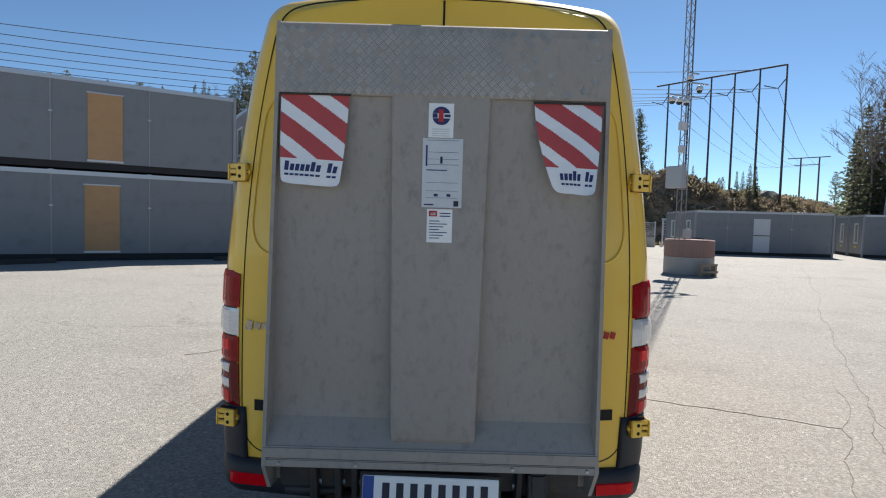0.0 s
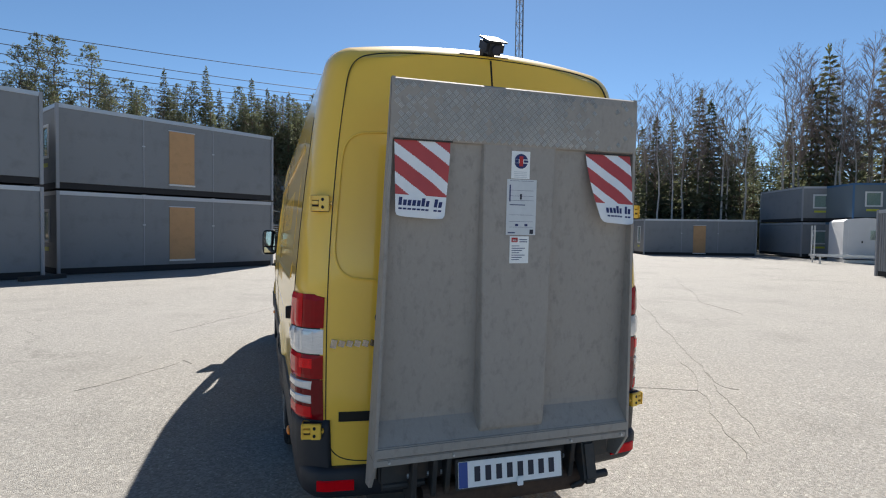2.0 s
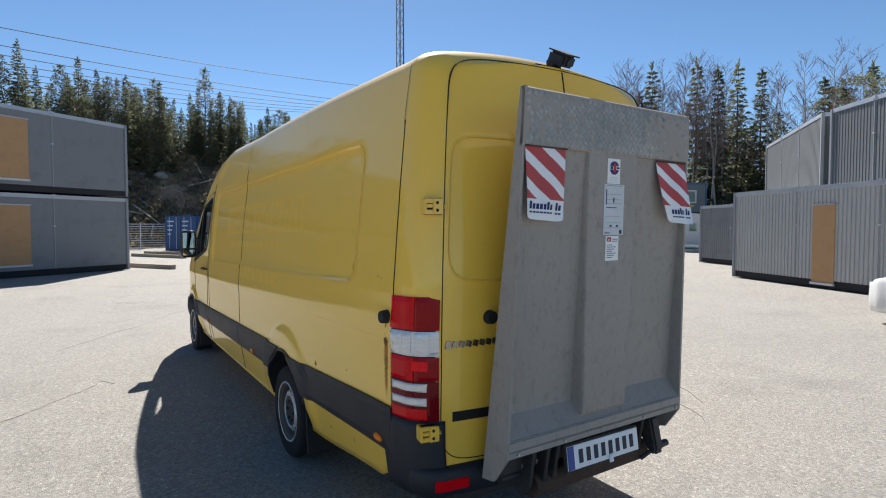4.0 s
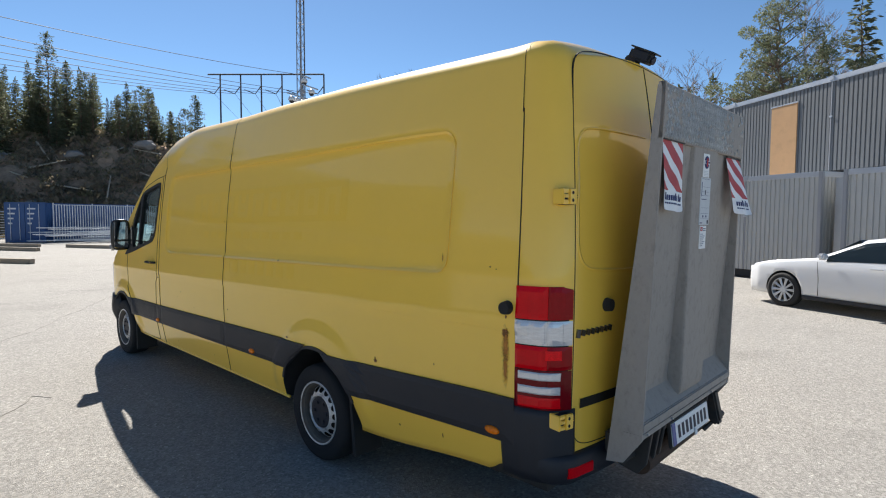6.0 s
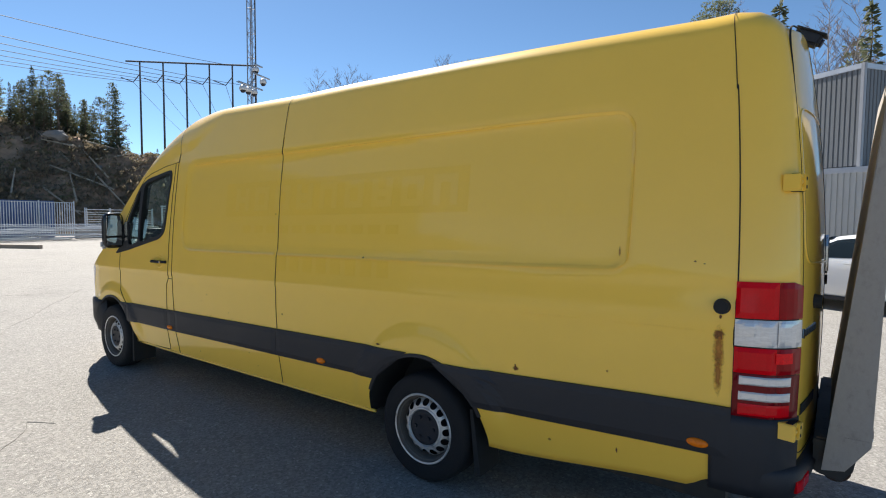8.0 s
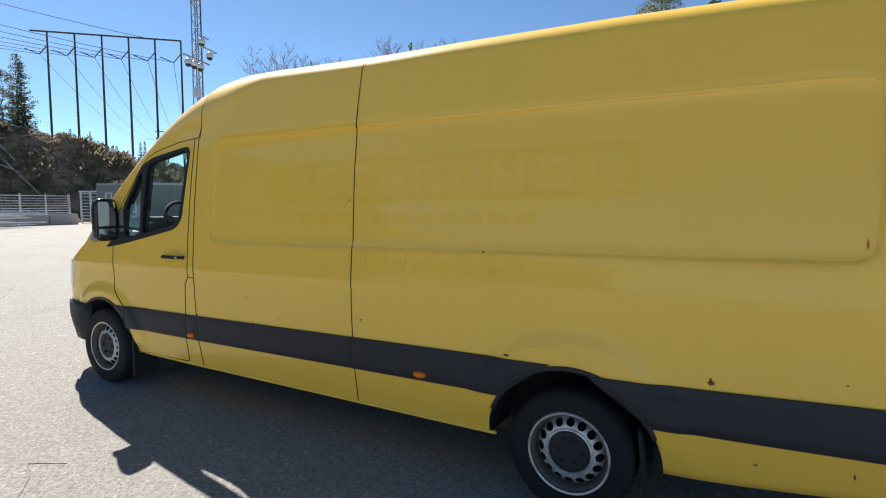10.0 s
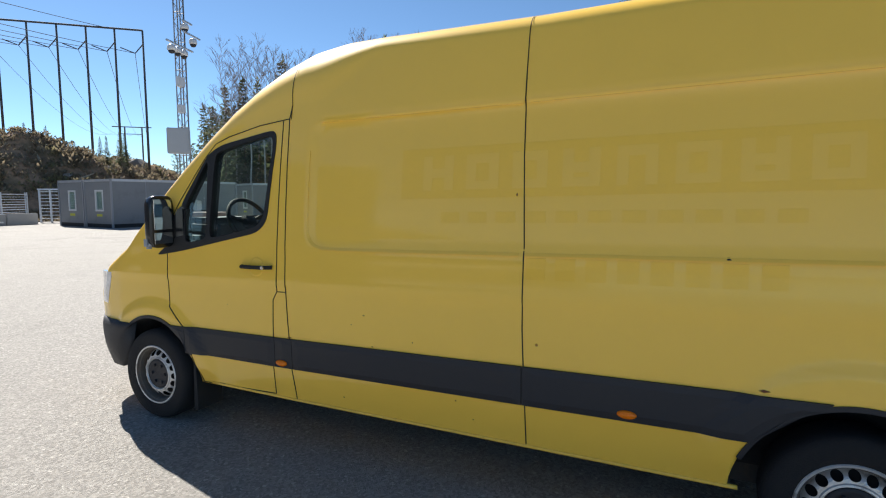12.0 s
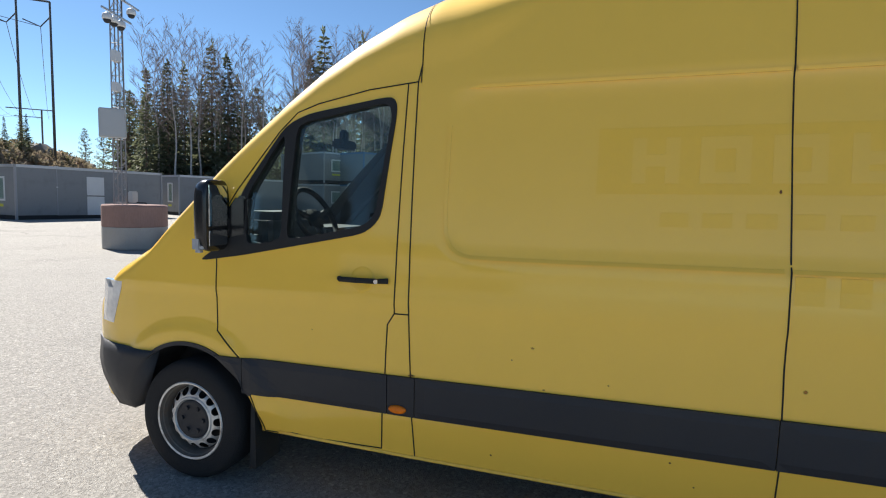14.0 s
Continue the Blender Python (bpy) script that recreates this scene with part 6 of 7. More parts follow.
M["wire"] = mat("dark_wire", (0.05, 0.06, 0.08), 0.6)
WEST = Vector((-95.0, 27.0, 21.0))
across = Vector((0.22, -0.97, 0.0))
for k in range(6):
    p = PL.lerp(PR, k / 5) - (PR - PL).normalized() * 0.8 - Vector((0, 0, 2.4))
    wire(p, WEST + across * (k - 2.5) * 3.2, 5.2, 0.027)
    wire(p, F1.lerp(F2, k / 5) - Vector((0, 0, 1.5)), 4.0, 0.027)
for f in (0.75,):
    p = PL.lerp(PR, f)
    wire(p, WEST + across * (f - 0.5) * 16 + Vector((0, 0, 0.4)), 5.0, 0.028)


# ---- white car ----
def car():
    M["alloy"] = mat("silver_alloy", (0.62, 0.63, 0.64), 0.35, metal=0.4, vary=0.08)
    M["car_white"] = mat("white_car_paint", (0.7, 0.715, 0.73), 0.2, vary=0.02, coat=0.8)
    d = du
    nose = Vector((9.4, 3.4)) - d * 0.92 + dn * 0.86
    t = thing("car", pose(nose.x, nose.y, 0, 0, 0, math.degrees(math.atan2(d.y, d.x))), "white estate car with silver multi-spoke wheels parked by the modules", "car")
    prof = [(0.0, 0.55), (0.03, 0.72), (0.18, 0.80), (0.6, 0.90), (1.35, 0.985), (1.5, 1.0), (2.2, 1.37), (2.6, 1.43), (3.2, 1.45), (3.9, 1.41), (4.5, 1.28), (4.85, 0.98), (4.92, 0.85), (4.94, 0.5)]
    belt = [(0, 0.55), (0.2, 0.78), (1.4, 0.93), (4.6, 1.0), (4.94, 0.9)]
    bm = bmesh.new()
    xs = np.concatenate([np.linspace(0, 0.3, 8), np.linspace(0.36, 4.6, 70), np.linspace(4.65, 4.94, 8)])
    rings = []
    for x in xs:
        top = lerp(x, prof)
        w = 0.94 * lerp(x, [(0, 0.72), (0.1, 0.85), (0.35, 0.96), (0.8, 1.0), (4.2, 1.0), (4.7, 0.95), (4.94, 0.82)])
        bz = min(lerp(x, belt), top - 0.03)
        half = [(w * 0.93, 0.22), (w * 0.985, 0.32), (w, 0.5), (w * 0.995, 0.62), (w * 0.985, 0.75), (w * 0.965, bz)]
        gh = top - bz
        ins = 0.26 * min(1, gh / 0.4)
        half += [(w * 0.965 - ins * 0.25, bz + gh * 0.3), (w * 0.965 - ins * 0.6, bz + gh * 0.65), (w * 0.965 - ins, bz + gh * 0.9), (w * 0.6 if gh > 0.2 else w * 0.7, top - 0.012), (w * 0.3, top), (0, top)]
        rings.append([bm.verts.new((x, -y, z)) for y, z in half] + [bm.verts.new((x, y, z)) for y, z in half[-2::-1]])
    n = len(rings[0])
    for a, b in zip(rings, rings[1:]):
        for k in range(n - 1):
            bm.faces.new((a[k], b[k], b[k + 1], a[k + 1]))
        bm.faces.new((a[n - 1], b[n - 1], b[0], a[0]))
    bm.faces.new(rings[0])
    bm.faces.new(rings[-1][::-1])
    bmesh.ops.recalc_face_normals(bm, faces=bm.faces)
    b = part("body", bm, M["car_white"], t, "glossy white bodywork", smooth=True)
    cuts = []
    for yc in (0.92, 3.86):
        for sy in (-1, 1):
            pts = [(yc + 0.37 * math.cos(a), 0.34 + 0.37 * math.sin(a)) for a in np.linspace(-0.5, math.pi + 0.5, 28)]
            cuts.append((prism(bmesh.new(), pts, sy * 0.62, sy * 1.2, "xz"), M["rubber"]))
    bpy.context.view_layer.update()
    inv = t.matrix_basis
    for cb, m in cuts:
        bmesh.ops.transform(cb, matrix=inv, verts=cb.verts)
    cut(b, cuts)
    M["car_glass"] = mat("dark_car_glass", (0.02, 0.03, 0.035), 0.05, vary=0.0, spec=0.8)
    win = [(1.52, 0.985), (2.28, 1.335), (2.75, 1.39), (3.4, 1.4), (4.0, 1.34), (4.35, 1.15), (4.4, 1.04)]

    def glass_strip(x0, x1):
        bm = bmesh.new()
        cols = []
        for x in np.linspace(x0, x1, 14):
            w = 0.94
            bz, top = lerp(x, belt), lerp(x, prof)
            gh = top - bz
            ins = 0.26 * min(1, gh / 0.4)
            f1 = min(0.86, max(0.1, (lerp(x, win) - 0.03 - bz) / gh))
            col = []
            for q in range(6):
                f = 0.05 + (f1 - 0.05) * q / 5
                col.append(bm.verts.new((x, -(w * 0.965 - ins * lerp(f, [(0, 0), (0.3, 0.25), (0.65, 0.6), (0.9, 1.0)]) + 0.007), bz + f * gh)))
            cols.append(col)
        for a, b in zip(cols, cols[1:]):
            for k in range(5):
                bm.faces.new((a[k], b[k], b[k + 1], a[k + 1]))
        bmesh.ops.solidify(bm, geom=list(bm.faces), thickness=0.004)
        return bm
    for m in (Matrix(), Matrix.Scale(-1, 4, (0, 1, 0))):
        for x0, x1 in ((1.72, 2.72), (2.8, 3.65), (3.72, 4.32)):
            g = part("side_window", glass_strip(x0, x1), M["car_glass"], t, "dark side window")
            g.matrix_basis = m
        for x in (1.58, 2.76, 3.7):
            bm = bmesh.new()
            tube(bm, [(x, -0.942, 0.93), (x + 0.03, -0.945, 0.6), (x + 0.02, -0.93, 0.3)], 0.005, 4)
            part("door_gap", bm, M["gap"], t).matrix_basis = m
        for x in (2.48, 3.42):
            part("door_handle", boxes((x, x + 0.2, -0.965, -0.93, 0.86, 0.885), bevel=0.008), M["car_white"], t).matrix_basis = m
        part("mirror", boxes((1.66, 1.78, -1.1, -0.92, 0.98, 1.1), bevel=0.03), M["car_white"], t, "white door mirror with black foot").matrix_basis = m
        part("sill", boxes((1.3, 3.5, -0.935, -0.85, 0.2, 0.27), bevel=0.01), M["plastic"], t).matrix_basis = m
        for x in (0.92, 3.86):
            w = part("wheel", lathe(bmesh.new(), [(0.235, -0.1), (0.29, -0.11), (0.325, -0.1), (0.335, -0.07), (0.335, 0.07), (0.32, 0.1), (0.2, 0.1)], 36, "x"), M["rubber"], t, "black tyre on a silver alloy wheel", smooth=True)
            w.matrix_basis = m @ pose(x, -0.84, 0.335, 0, 0, 90)
            bm = bmesh.new()
            lathe(bm, [(0.237, -0.098), (0.228, -0.1), (0.22, -0.08), (0.215, 0.05)], 36, "x")
            for k in range(10):
                a = 2 * math.pi * k / 10
                for e in (-0.07, 0.07):
                    rod(bm, (-0.075, 0.05 * math.cos(a), 0.05 * math.sin(a)), (-0.09, 0.226 * math.cos(a + e), 0.226 * math.sin(a + e)), 0.016, 0.013, 5)
            rod(bm, (-0.06, 0, 0), (-0.09, 0, 0), 0.06, 0.05, 16)
            part("rim", bm, M["alloy"], w)
            bm = bmesh.new()
            rod(bm, (0.0, 0, 0), (-0.01, 0, 0), 0.215, 0.215, 24)
            part("brake", bm, M["dark"], w)
    part("windscreen", prism(bmesh.new(), [(1.56, 1.015), (2.16, 1.335), (2.14, 1.36), (1.54, 1.03)], -0.66, 0.66, "xz"), M["car_glass"], t)
    return t


car()


# ---- blue container, fence panels and yard things ----
M["cont_blue"] = mat("blue_container_paint", (0.02, 0.07, 0.2), 0.5, vary=0.15, scale=1.5)
M["pale_steel"] = mat("pale_fence_steel", (0.58, 0.61, 0.64), 0.5, metal=0.3)
ca = math.degrees(math.atan2(44.4 - 45.9, 4.6 - 2.75))
cont = thing("shipping_container", pose(2.75, 45.9, 0, 0, 0, ca), "dark blue steel shipping container with closed end doors", "container")
part("body", boxes((0, 2.44, 0.05, 6.0, 0.1, 2.6)), M["cont_blue"], cont)
for k in range(2):
    dd = part("door", boxes((0.06 + 1.17 * k, 1.21 + 1.17 * k, 0.0, 0.06, 0.16, 2.5), bevel=0.01), M["cont_blue"], cont)
    for x in (0.3, 0.85):
        part("lock_bar", rod(bmesh.new(), (0.06 + 1.17 * k + x, -0.03, 0.15), (0.06 + 1.17 * k + x, -0.03, 2.52), 0.02, n=6), M["pale_steel"], dd)
    for i in range(4):
        part("marking", boxes((0.2 + 1.17 * k, 0.2 + 1.17 * k + 0.5 - 0.08 * i, -0.006, 0.002, 2.15 - 0.32 * i, 2.25 - 0.32 * i)), M["white"], dd)
for x in (0.0, 2.38):
    part("corner_post", boxes((x, x + 0.08, -0.02, 0.1, 0.0, 2.62), bevel=0.01), M["cont_blue"], cont)
for z in (2.52, 0.02):
    part("frame_rail", boxes((0, 2.44, -0.02, 0.1, z, z + 0.1), bevel=0.01), M["cont_blue"], cont)
for k in range(26):
    part("side_rib", boxes((2.43, 2.475, 0.2 + 0.225 * k, 0.31 + 0.225 * k, 0.16, 2.5), bevel=0.008), M["cont_blue"], cont)


def long_container(x, y, a, L):
    """A blue container seen along its ribbed side."""
    t = thing("shipping_container", pose(x, y, 0, 0, 0, a), "blue steel container with a ribbed side behind barred fence", "container", "blue containers")
    part("body", boxes((0, L, 0.05, 2.4, 0.12, 2.5)), M["cont_blue"], t)
    for z in (0.02, 2.46):
        part("frame_rail", boxes((0, L, 0.0, 0.1, z, z + 0.12), bevel=0.01), M["cont_blue"], t)
    for q in (0.0, L - 0.12):
        part("corner_post", boxes((q, q + 0.12, -0.01, 0.12, 0.0, 2.6), bevel=0.01), M["cont_blue"], t)
    for k in range(int(L / 0.28)):
        part("side_rib", boxes((0.16 + 0.28 * k, 0.3 + 0.28 * k, 0.02, 0.06, 0.16, 2.44), bevel=0.008), M["cont_blue"], t)


long_container(5.3, 45.1, 15, 6.0)


def fence_run(name, a, b, h, label, group, bars=26, panels=None, m="pale_steel"):
    a, b = Vector(a), Vector(b)
    L = (b - a).length
    t = thing(name, pose(a.x, a.y, 0, 0, 0, math.degrees(math.atan2(b.y - a.y, b.x - a.x))), label, "fence", group)
    n = panels or max(1, round(L / 2.4))
    for k in range(n + 1):
        part("post", boxes((L * k / n - 0.03, L * k / n + 0.03, -0.03, 0.03, 0, h + 0.05)), M[m], t)
    for z in (0.15, h - 0.1):
        part("rail", boxes((0, L, -0.015, 0.015, z, z + 0.04)), M[m], t)
    return t, L


yard = [((5.1, 44.4), (7.5, 45.04)), ((7.5, 45.04), (9.9, 45.68)), ((9.9, 45.68), (12.2, 46.3))]
for a, b in yard:
    t, L = fence_run("barred_fence", a, b, 2.55, "pale steel barred fence panel standing on the yard", "fence panels", panels=1, m="pale_steel")
    n = int(L / 0.16)
    for k in range(n):
        part("bar", boxes((L * k / n, L * k / n + 0.045, -0.02, 0.02, 0.15, 2.5)), M["pale_steel"], t)
for a, b in (((13.0, 46.6), (18.9, 48.8)), ((20.2, 45.2), (20.6, 41.5)), ((6.0, 49.0), (-20, 44.5)), ((13.5, 47.6), (19.4, 50.0))):
    t, L = fence_run("wire_fence", a, b, 2.1, "galvanised wire fence along the hillside", "wire fences")
    for k in range(11):
        part("wire", rod(bmesh.new(), (0, 0, 0.2 + k * 0.18), (L, 0, 0.2 + k * 0.18), 0.012, n=4, caps=False), M["pale_steel"], t)
# turnstile gate
gt = thing("turnstile_gate", pose(19.2, 47.8, 0, 0, 0, -62), "galvanised full-height turnstile gate", "gate")
for x in (0.0, 0.75, 1.5):
    part("post", boxes((x - 0.05, x + 0.05, -0.05, 0.05, 0, 2.35)), M["pale_steel"], gt)
for k in range(9):
    part("bar", boxes((0.05, 1.45, -0.02, 0.02, 0.25 + 0.24 * k, 0.3 + 0.24 * k)), M["pale_steel"], gt)
part("head", boxes((-0.08, 1.58, -0.1, 0.1, 2.3, 2.42)), M["pale_steel"], gt)
# low wall beside the gate
w = thing("low_wall", pose(11.6, 44.4, 0, 0, 0, 5), "low pale concrete barrier by the fence", "barrier")
for k in range(3):
    part("block", boxes((k * 1.95, k * 1.95 + 1.9, -0.2, 0.2, 0, 0.75), bevel=0.03), M["concrete"], w)
# stacked scaffold frames
rnd = random.Random(12)
for k in range(30):
    x, y, z = 8.6 + rnd.uniform(-2.6, 3.6), 42.3 + rnd.uniform(-0.9, 1.5), 0.06 + 0.105 * (k % 10)
    a = rnd.gauss(0.1, 0.12)
    bm = bmesh.new()
    L = rnd.uniform(3.2, 5.5)
    for o in (-0.3, 0.3):
        rod(bm, (x - L / 2 * math.cos(a) - o * math.sin(a), y - L / 2 * math.sin(a) + o * math.cos(a), z), (x + L / 2 * math.cos(a) - o * math.sin(a), y + L / 2 * math.sin(a) + o * math.cos(a), z), 0.03, n=6)
    for j in range(6):
        f = j / 5 - 0.5
        rod(bm, (x + f * L * math.cos(a) + 0.3 * math.sin(a), y + f * L * math.sin(a) - 0.3 * math.cos(a), z), (x + f * L * math.cos(a) - 0.3 * math.sin(a), y + f * L * math.sin(a) + 0.3 * math.cos(a), z), 0.02, n=5)
    tagged(part("scaffold_frame", bm, M["pale_steel"]), "galvanised scaffold frame lying on a pile", "scaffold frame", "scaffold frames on a pile")
# beams lying on the yard
for x0, y0, x1, y1 in ((0.1, 38.0, 2.4, 33.6), (-0.6, 27.6, 0.8, 25.2), (1.0, 41.0, 3.2, 38.0), (4.2, 36.5, 6.0, 33.0)):
    L = math.hypot(x1 - x0, y1 - y0)
    b = tagged(part("timber_beam", boxes((0, L, -0.11, 0.11, 0, 0.18), bevel=0.012), M["timber"]), "grey timber beam lying on the asphalt", "beam", "beams on the yard")
    b.matrix_basis = pose(x0, y0, 0, 0, 0, math.degrees(math.atan2(y1 - y0, x1 - x0)))
for x, y, a in ((-8.2, 19.4, 60), (-13.2, 15.8, 50)):
    b = tagged(part("support_beam", boxes((0, 1.5, -0.12, 0.12, 0, 0.14), bevel=0.012), M["black_steel"]), "dark support beam under the stacked modules", "beam", "support beams")
    b.matrix_basis = pose(x, y, 0, 0, 0, a)

# white cabin on a skid and a trailer frame
cb = thing("white_cabin", pose(33.6, 24.4, 0.25, 0, 0, -40), "small white cabin with a rounded roof on a steel skid", "cabin")
bm = bmesh.new()
prism(bm, [(0, 0), (2.3, 0), (2.3, 2.35), (2.1, 2.5), (1.15, 2.58), (0.2, 2.5), (0, 2.35)], 0, 3.2, "xz")
part("body", bm, M["white"], cb)
part("door", boxes((0.25, 1.1, -0.03, 0.0, 0.1, 2.1), bevel=0.01), M["white"], cb)
part("door_handle", boxes((0.95, 1.02, -0.06, -0.02, 1.0, 1.14), bevel=0.006), M["rubber"], cb)
part("window", boxes((1.4, 1.95, -0.025, 0.0, 1.2, 1.8), bevel=0.008), M["glass"], cb)
part("skid", boxes((0.0, 2.3, -0.4, 3.4, -0.25, -0.06), bevel=0.01), M["steel"], cb)
tl = thing("trailer_frame", pose(30.6, 23.8, 0, 0, 0, -35), "grey steel trailer frame standing on the yard", "trailer")
for y in (0.0, 1.3):
    part("long_beam", boxes((0, 4.2, y, y + 0.1, 0.42, 0.54), bevel=0.01), M["steel"], tl)
for x in (0.1, 2.0, 4.0):
    part("cross_beam", boxes((x, x + 0.08, 0.1, 1.3, 0.43, 0.52)), M["steel"], tl)
for x in (0.15, 3.9):
    part("leg", boxes((x, x + 0.08, 0.02, 0.1, 0, 0.42)), M["steel"], tl)
    part("leg", boxes((x, x + 0.08, 1.3, 1.38, 0, 0.42)), M["steel"], tl)
part("ladder", boxes((-0.1, -0.04, 0.2, 0.26, 0.3, 2.3), (-0.1, -0.04, 0.7, 0.76, 0.3, 2.3), *[(-0.09, -0.05, 0.26, 0.7, 0.5 + 0.3 * k, 0.53 + 0.3 * k) for k in range(6)]), M["steel"], tl)

# cracks in the asphalt
M["crack"] = mat("dark_crack", (0.19, 0.18, 0.162), 0.95, vary=0.3, fine=30)


def crack(pts, width, seed):
    """A ragged crack through the points, a thin dark sliver on the ground."""
    rnd = random.Random(seed)
    pts = [Vector((*p, 0)) for p in pts]
    wob = 0.09
    for _ in range(5):
        out = [pts[0]]
        for a, b in zip(pts, pts[1:]):
            d = b - a
            n = Vector((-d.y, d.x, 0)).normalized()
            out += [(a + b) / 2 + n * rnd.uniform(-wob, wob) * min(1.0, d.length), b]
        pts = out
        wob *= 0.8
    bm = bmesh.new()
    row = []
    for k, p in enumerate(pts):
        d = (pts[min(k + 1, len(pts) - 1)] - pts[max(k - 1, 0)]).normalized()
        n = Vector((-d.y, d.x, 0)) * width * rnd.uniform(0.04, 0.36) * (0.3 if k in (0, len(pts) - 1) else 1)
        row.append([bm.verts.new((p.x + s * n.x, p.y + s * n.y, z)) for s, z in ((-1.2, 0.0), (-0.6, 0.004), (0.6, 0.004), (1.2, 0.0))])
    for r0, r1 in zip(row, row[1:]):
        for k in range(3):
            bm.faces.new((r0[k], r0[k + 1], r1[k + 1], r1[k]))
    bmesh.ops.recalc_face_normals(bm, faces=bm.faces)
    tagged(part("crack", bm, M["crack"]), "thin ragged crack in the worn asphalt", "crack", "cracks in the yard")


crack([(22.0, 33.0), (14.22, 21.19), (11.37, 16.62), (6.64, 9.11), (4.83, 6.19), (4.11, 5.03), (3.48, 4.07), (3.18, 3.62), (2.87, 3.13)], 0.016, 1)
crack([(4.15, 5.5), (3.4, 4.39), (3.2, 4.01), (2.8, 3.46), (2.6, 3.1), (2.4, 2.83)], 0.011, 2)
crack([(2.0, 5.05), (2.55, 4.81), (2.99, 4.61), (3.41, 4.4)], 0.009, 3)
crack([(4.11, 5.03), (3.8, 4.42), (3.88, 4.29)], 0.008, 4)
crack([(14.0, 17.0), (11.47, 13.49), (9.19, 10.28), (8.53, 8.57)], 0.009, 5)
crack([(-2.6, 9.4), (-1.2, 11.47), (-0.43, 12.74), (1.4, 15.8)], 0.012, 6)
crack([(-3.0, 6.2), (-2.42, 6.83), (-2.11, 7.33), (-1.98, 7.12)], 0.008, 7)
# ---- trees ----
def conifer(seed, height, width, bare=0.25, density=1.0, fine=1.0, pine=False):
    """A spruce with layered drooping boughs, or a pine whose bent limbs carry separate needle pads."""
    rnd = random.Random(seed)
    tr, cr = bmesh.new(), bmesh.new()
    bend = 0.03 if pine else 0.008
    pts = [Vector((0.0, 0.0, -0.3))]
    for k in range(1, 9):
        pts.append(Vector((rnd.uniform(-bend, bend) * height * k / 8, rnd.uniform(-bend, bend) * height * k / 8, height * k / 8)))
    r = 0.0125 * height
    for k in range(8):
        rod(tr, pts[k], pts[k + 1], r * (1 - k / 8.2), r * (1 - (k + 1) / 8.2), 7, caps=False)

    def axis(z):
        k = min(7, max(0, int(z / height * 8)))
        return pts[k].lerp(pts[k + 1], z / height * 8 - k)

    def pad(q, size):
        size *= 1 + 1.6 * (1 - fine)
        for _ in range(int(10 * density)):
            e = Vector((rnd.gauss(0, 1), rnd.gauss(0, 1), rnd.gauss(0.45, 0.7))).normalized()
            spray(cr, q + Vector((e.x * size, e.y * size, e.z * size * 0.45)), e, rnd, rnd.uniform(0.2, 0.42) * fine, 0.22)
    z = bare * height
    while z < height * 0.985:
        f = (z - bare * height) / (height * (1 - bare))
        o = axis(z)
        a0 = rnd.uniform(0, 6.28)
        if pine:
            round_top = math.sin(math.pi * min(1.0, 0.2 + 0.8 * f) ** 1.1) ** 0.7
            reach = width * (0.3 * round_top + 0.85 * (1 - f) ** 1.2)
            count = rnd.randint(3, 5)
            for b in range(count):
                a = a0 + 6.283 * b / count + rnd.uniform(-0.6, 0.6)
                L = reach * rnd.uniform(0.35, 1.2) + 0.25
                d = Vector((math.cos(a), math.sin(a), rnd.uniform(0.0, 0.45) + 0.5 * f)).normalized()
                mid = o + d * L * 0.5
                end = mid + (d + Vector((rnd.gauss(0, 0.25), rnd.gauss(0, 0.25), rnd.uniform(-0.1, 0.45)))).normalized() * L * 0.5
                rod(tr, o, mid, 0.025 + 0.014 * L, 0.02 + 0.006 * L, 4, caps=False)
                rod(tr, mid, end, 0.02 + 0.006 * L, 0.008, 3, caps=False)
                pad(end, 0.15)
                for c in range(1 + int(L * (2.0 if fine > 0.5 else 3.6))):
                    t = rnd.uniform(0.25, 1.0)
                    base = o.lerp(mid, t * 2) if t < 0.5 else mid.lerp(end, t * 2 - 1)
                    side = Vector((-d.y, d.x, 0)).normalized() * rnd.choice((-1, 1))
                    q = base + (d * rnd.uniform(0.1, 0.7) + side * rnd.uniform(0.3, 1.0) + Vector((0, 0, rnd.uniform(0.0, 0.5)))) * (0.22 + 0.24 * L * (1 - 0.5 * t))
                    rod(tr, base, q, 0.012, 0.006, 3, caps=False)
                    pad(q, 0.13)
            z += height * rnd.uniform(0.035, 0.075)
            continue
        reach = width * (1 - f) ** 0.95 * rnd.uniform(0.7, 1.12) + 0.05
        count = rnd.randint(5, 6)
        for b in range(count):
            if rnd.random() < 0.1:
                continue
            a = a0 + 6.283 * b / count + rnd.uniform(-0.35, 0.35)
            L = reach * rnd.uniform(0.55, 1.15)
            d = Vector((math.cos(a), math.sin(a), -0.38 + 0.75 * f + rnd.uniform(-0.15, 0.15))).normalized()
            rod(tr, o, o + d * L, 0.016 + 0.008 * L, 0.006, 3, caps=False)
            side = Vector((-d.y, d.x, 0)).normalized()
            m = max(2, int(L * 4.6 * density))
            for s in range(m):
                t = (s + rnd.random()) / m
                q = o + d * L * t + Vector((0, 0, 0.16 * L * t * t))
                for sg in (-1, 1, 0):
                    e = (d * rnd.uniform(0.5, 1.0) + side * sg * rnd.uniform(0.4, 1.0) + Vector((0, 0, rnd.uniform(-0.75, 0.05)))).normalized()
                    spray(cr, q, e, rnd, rnd.uniform(0.4, 0.8) * (1 - 0.3 * t) * (1 - 0.5 * f) * fine, 0.24)
        z += height * rnd.uniform(0.022, 0.034)
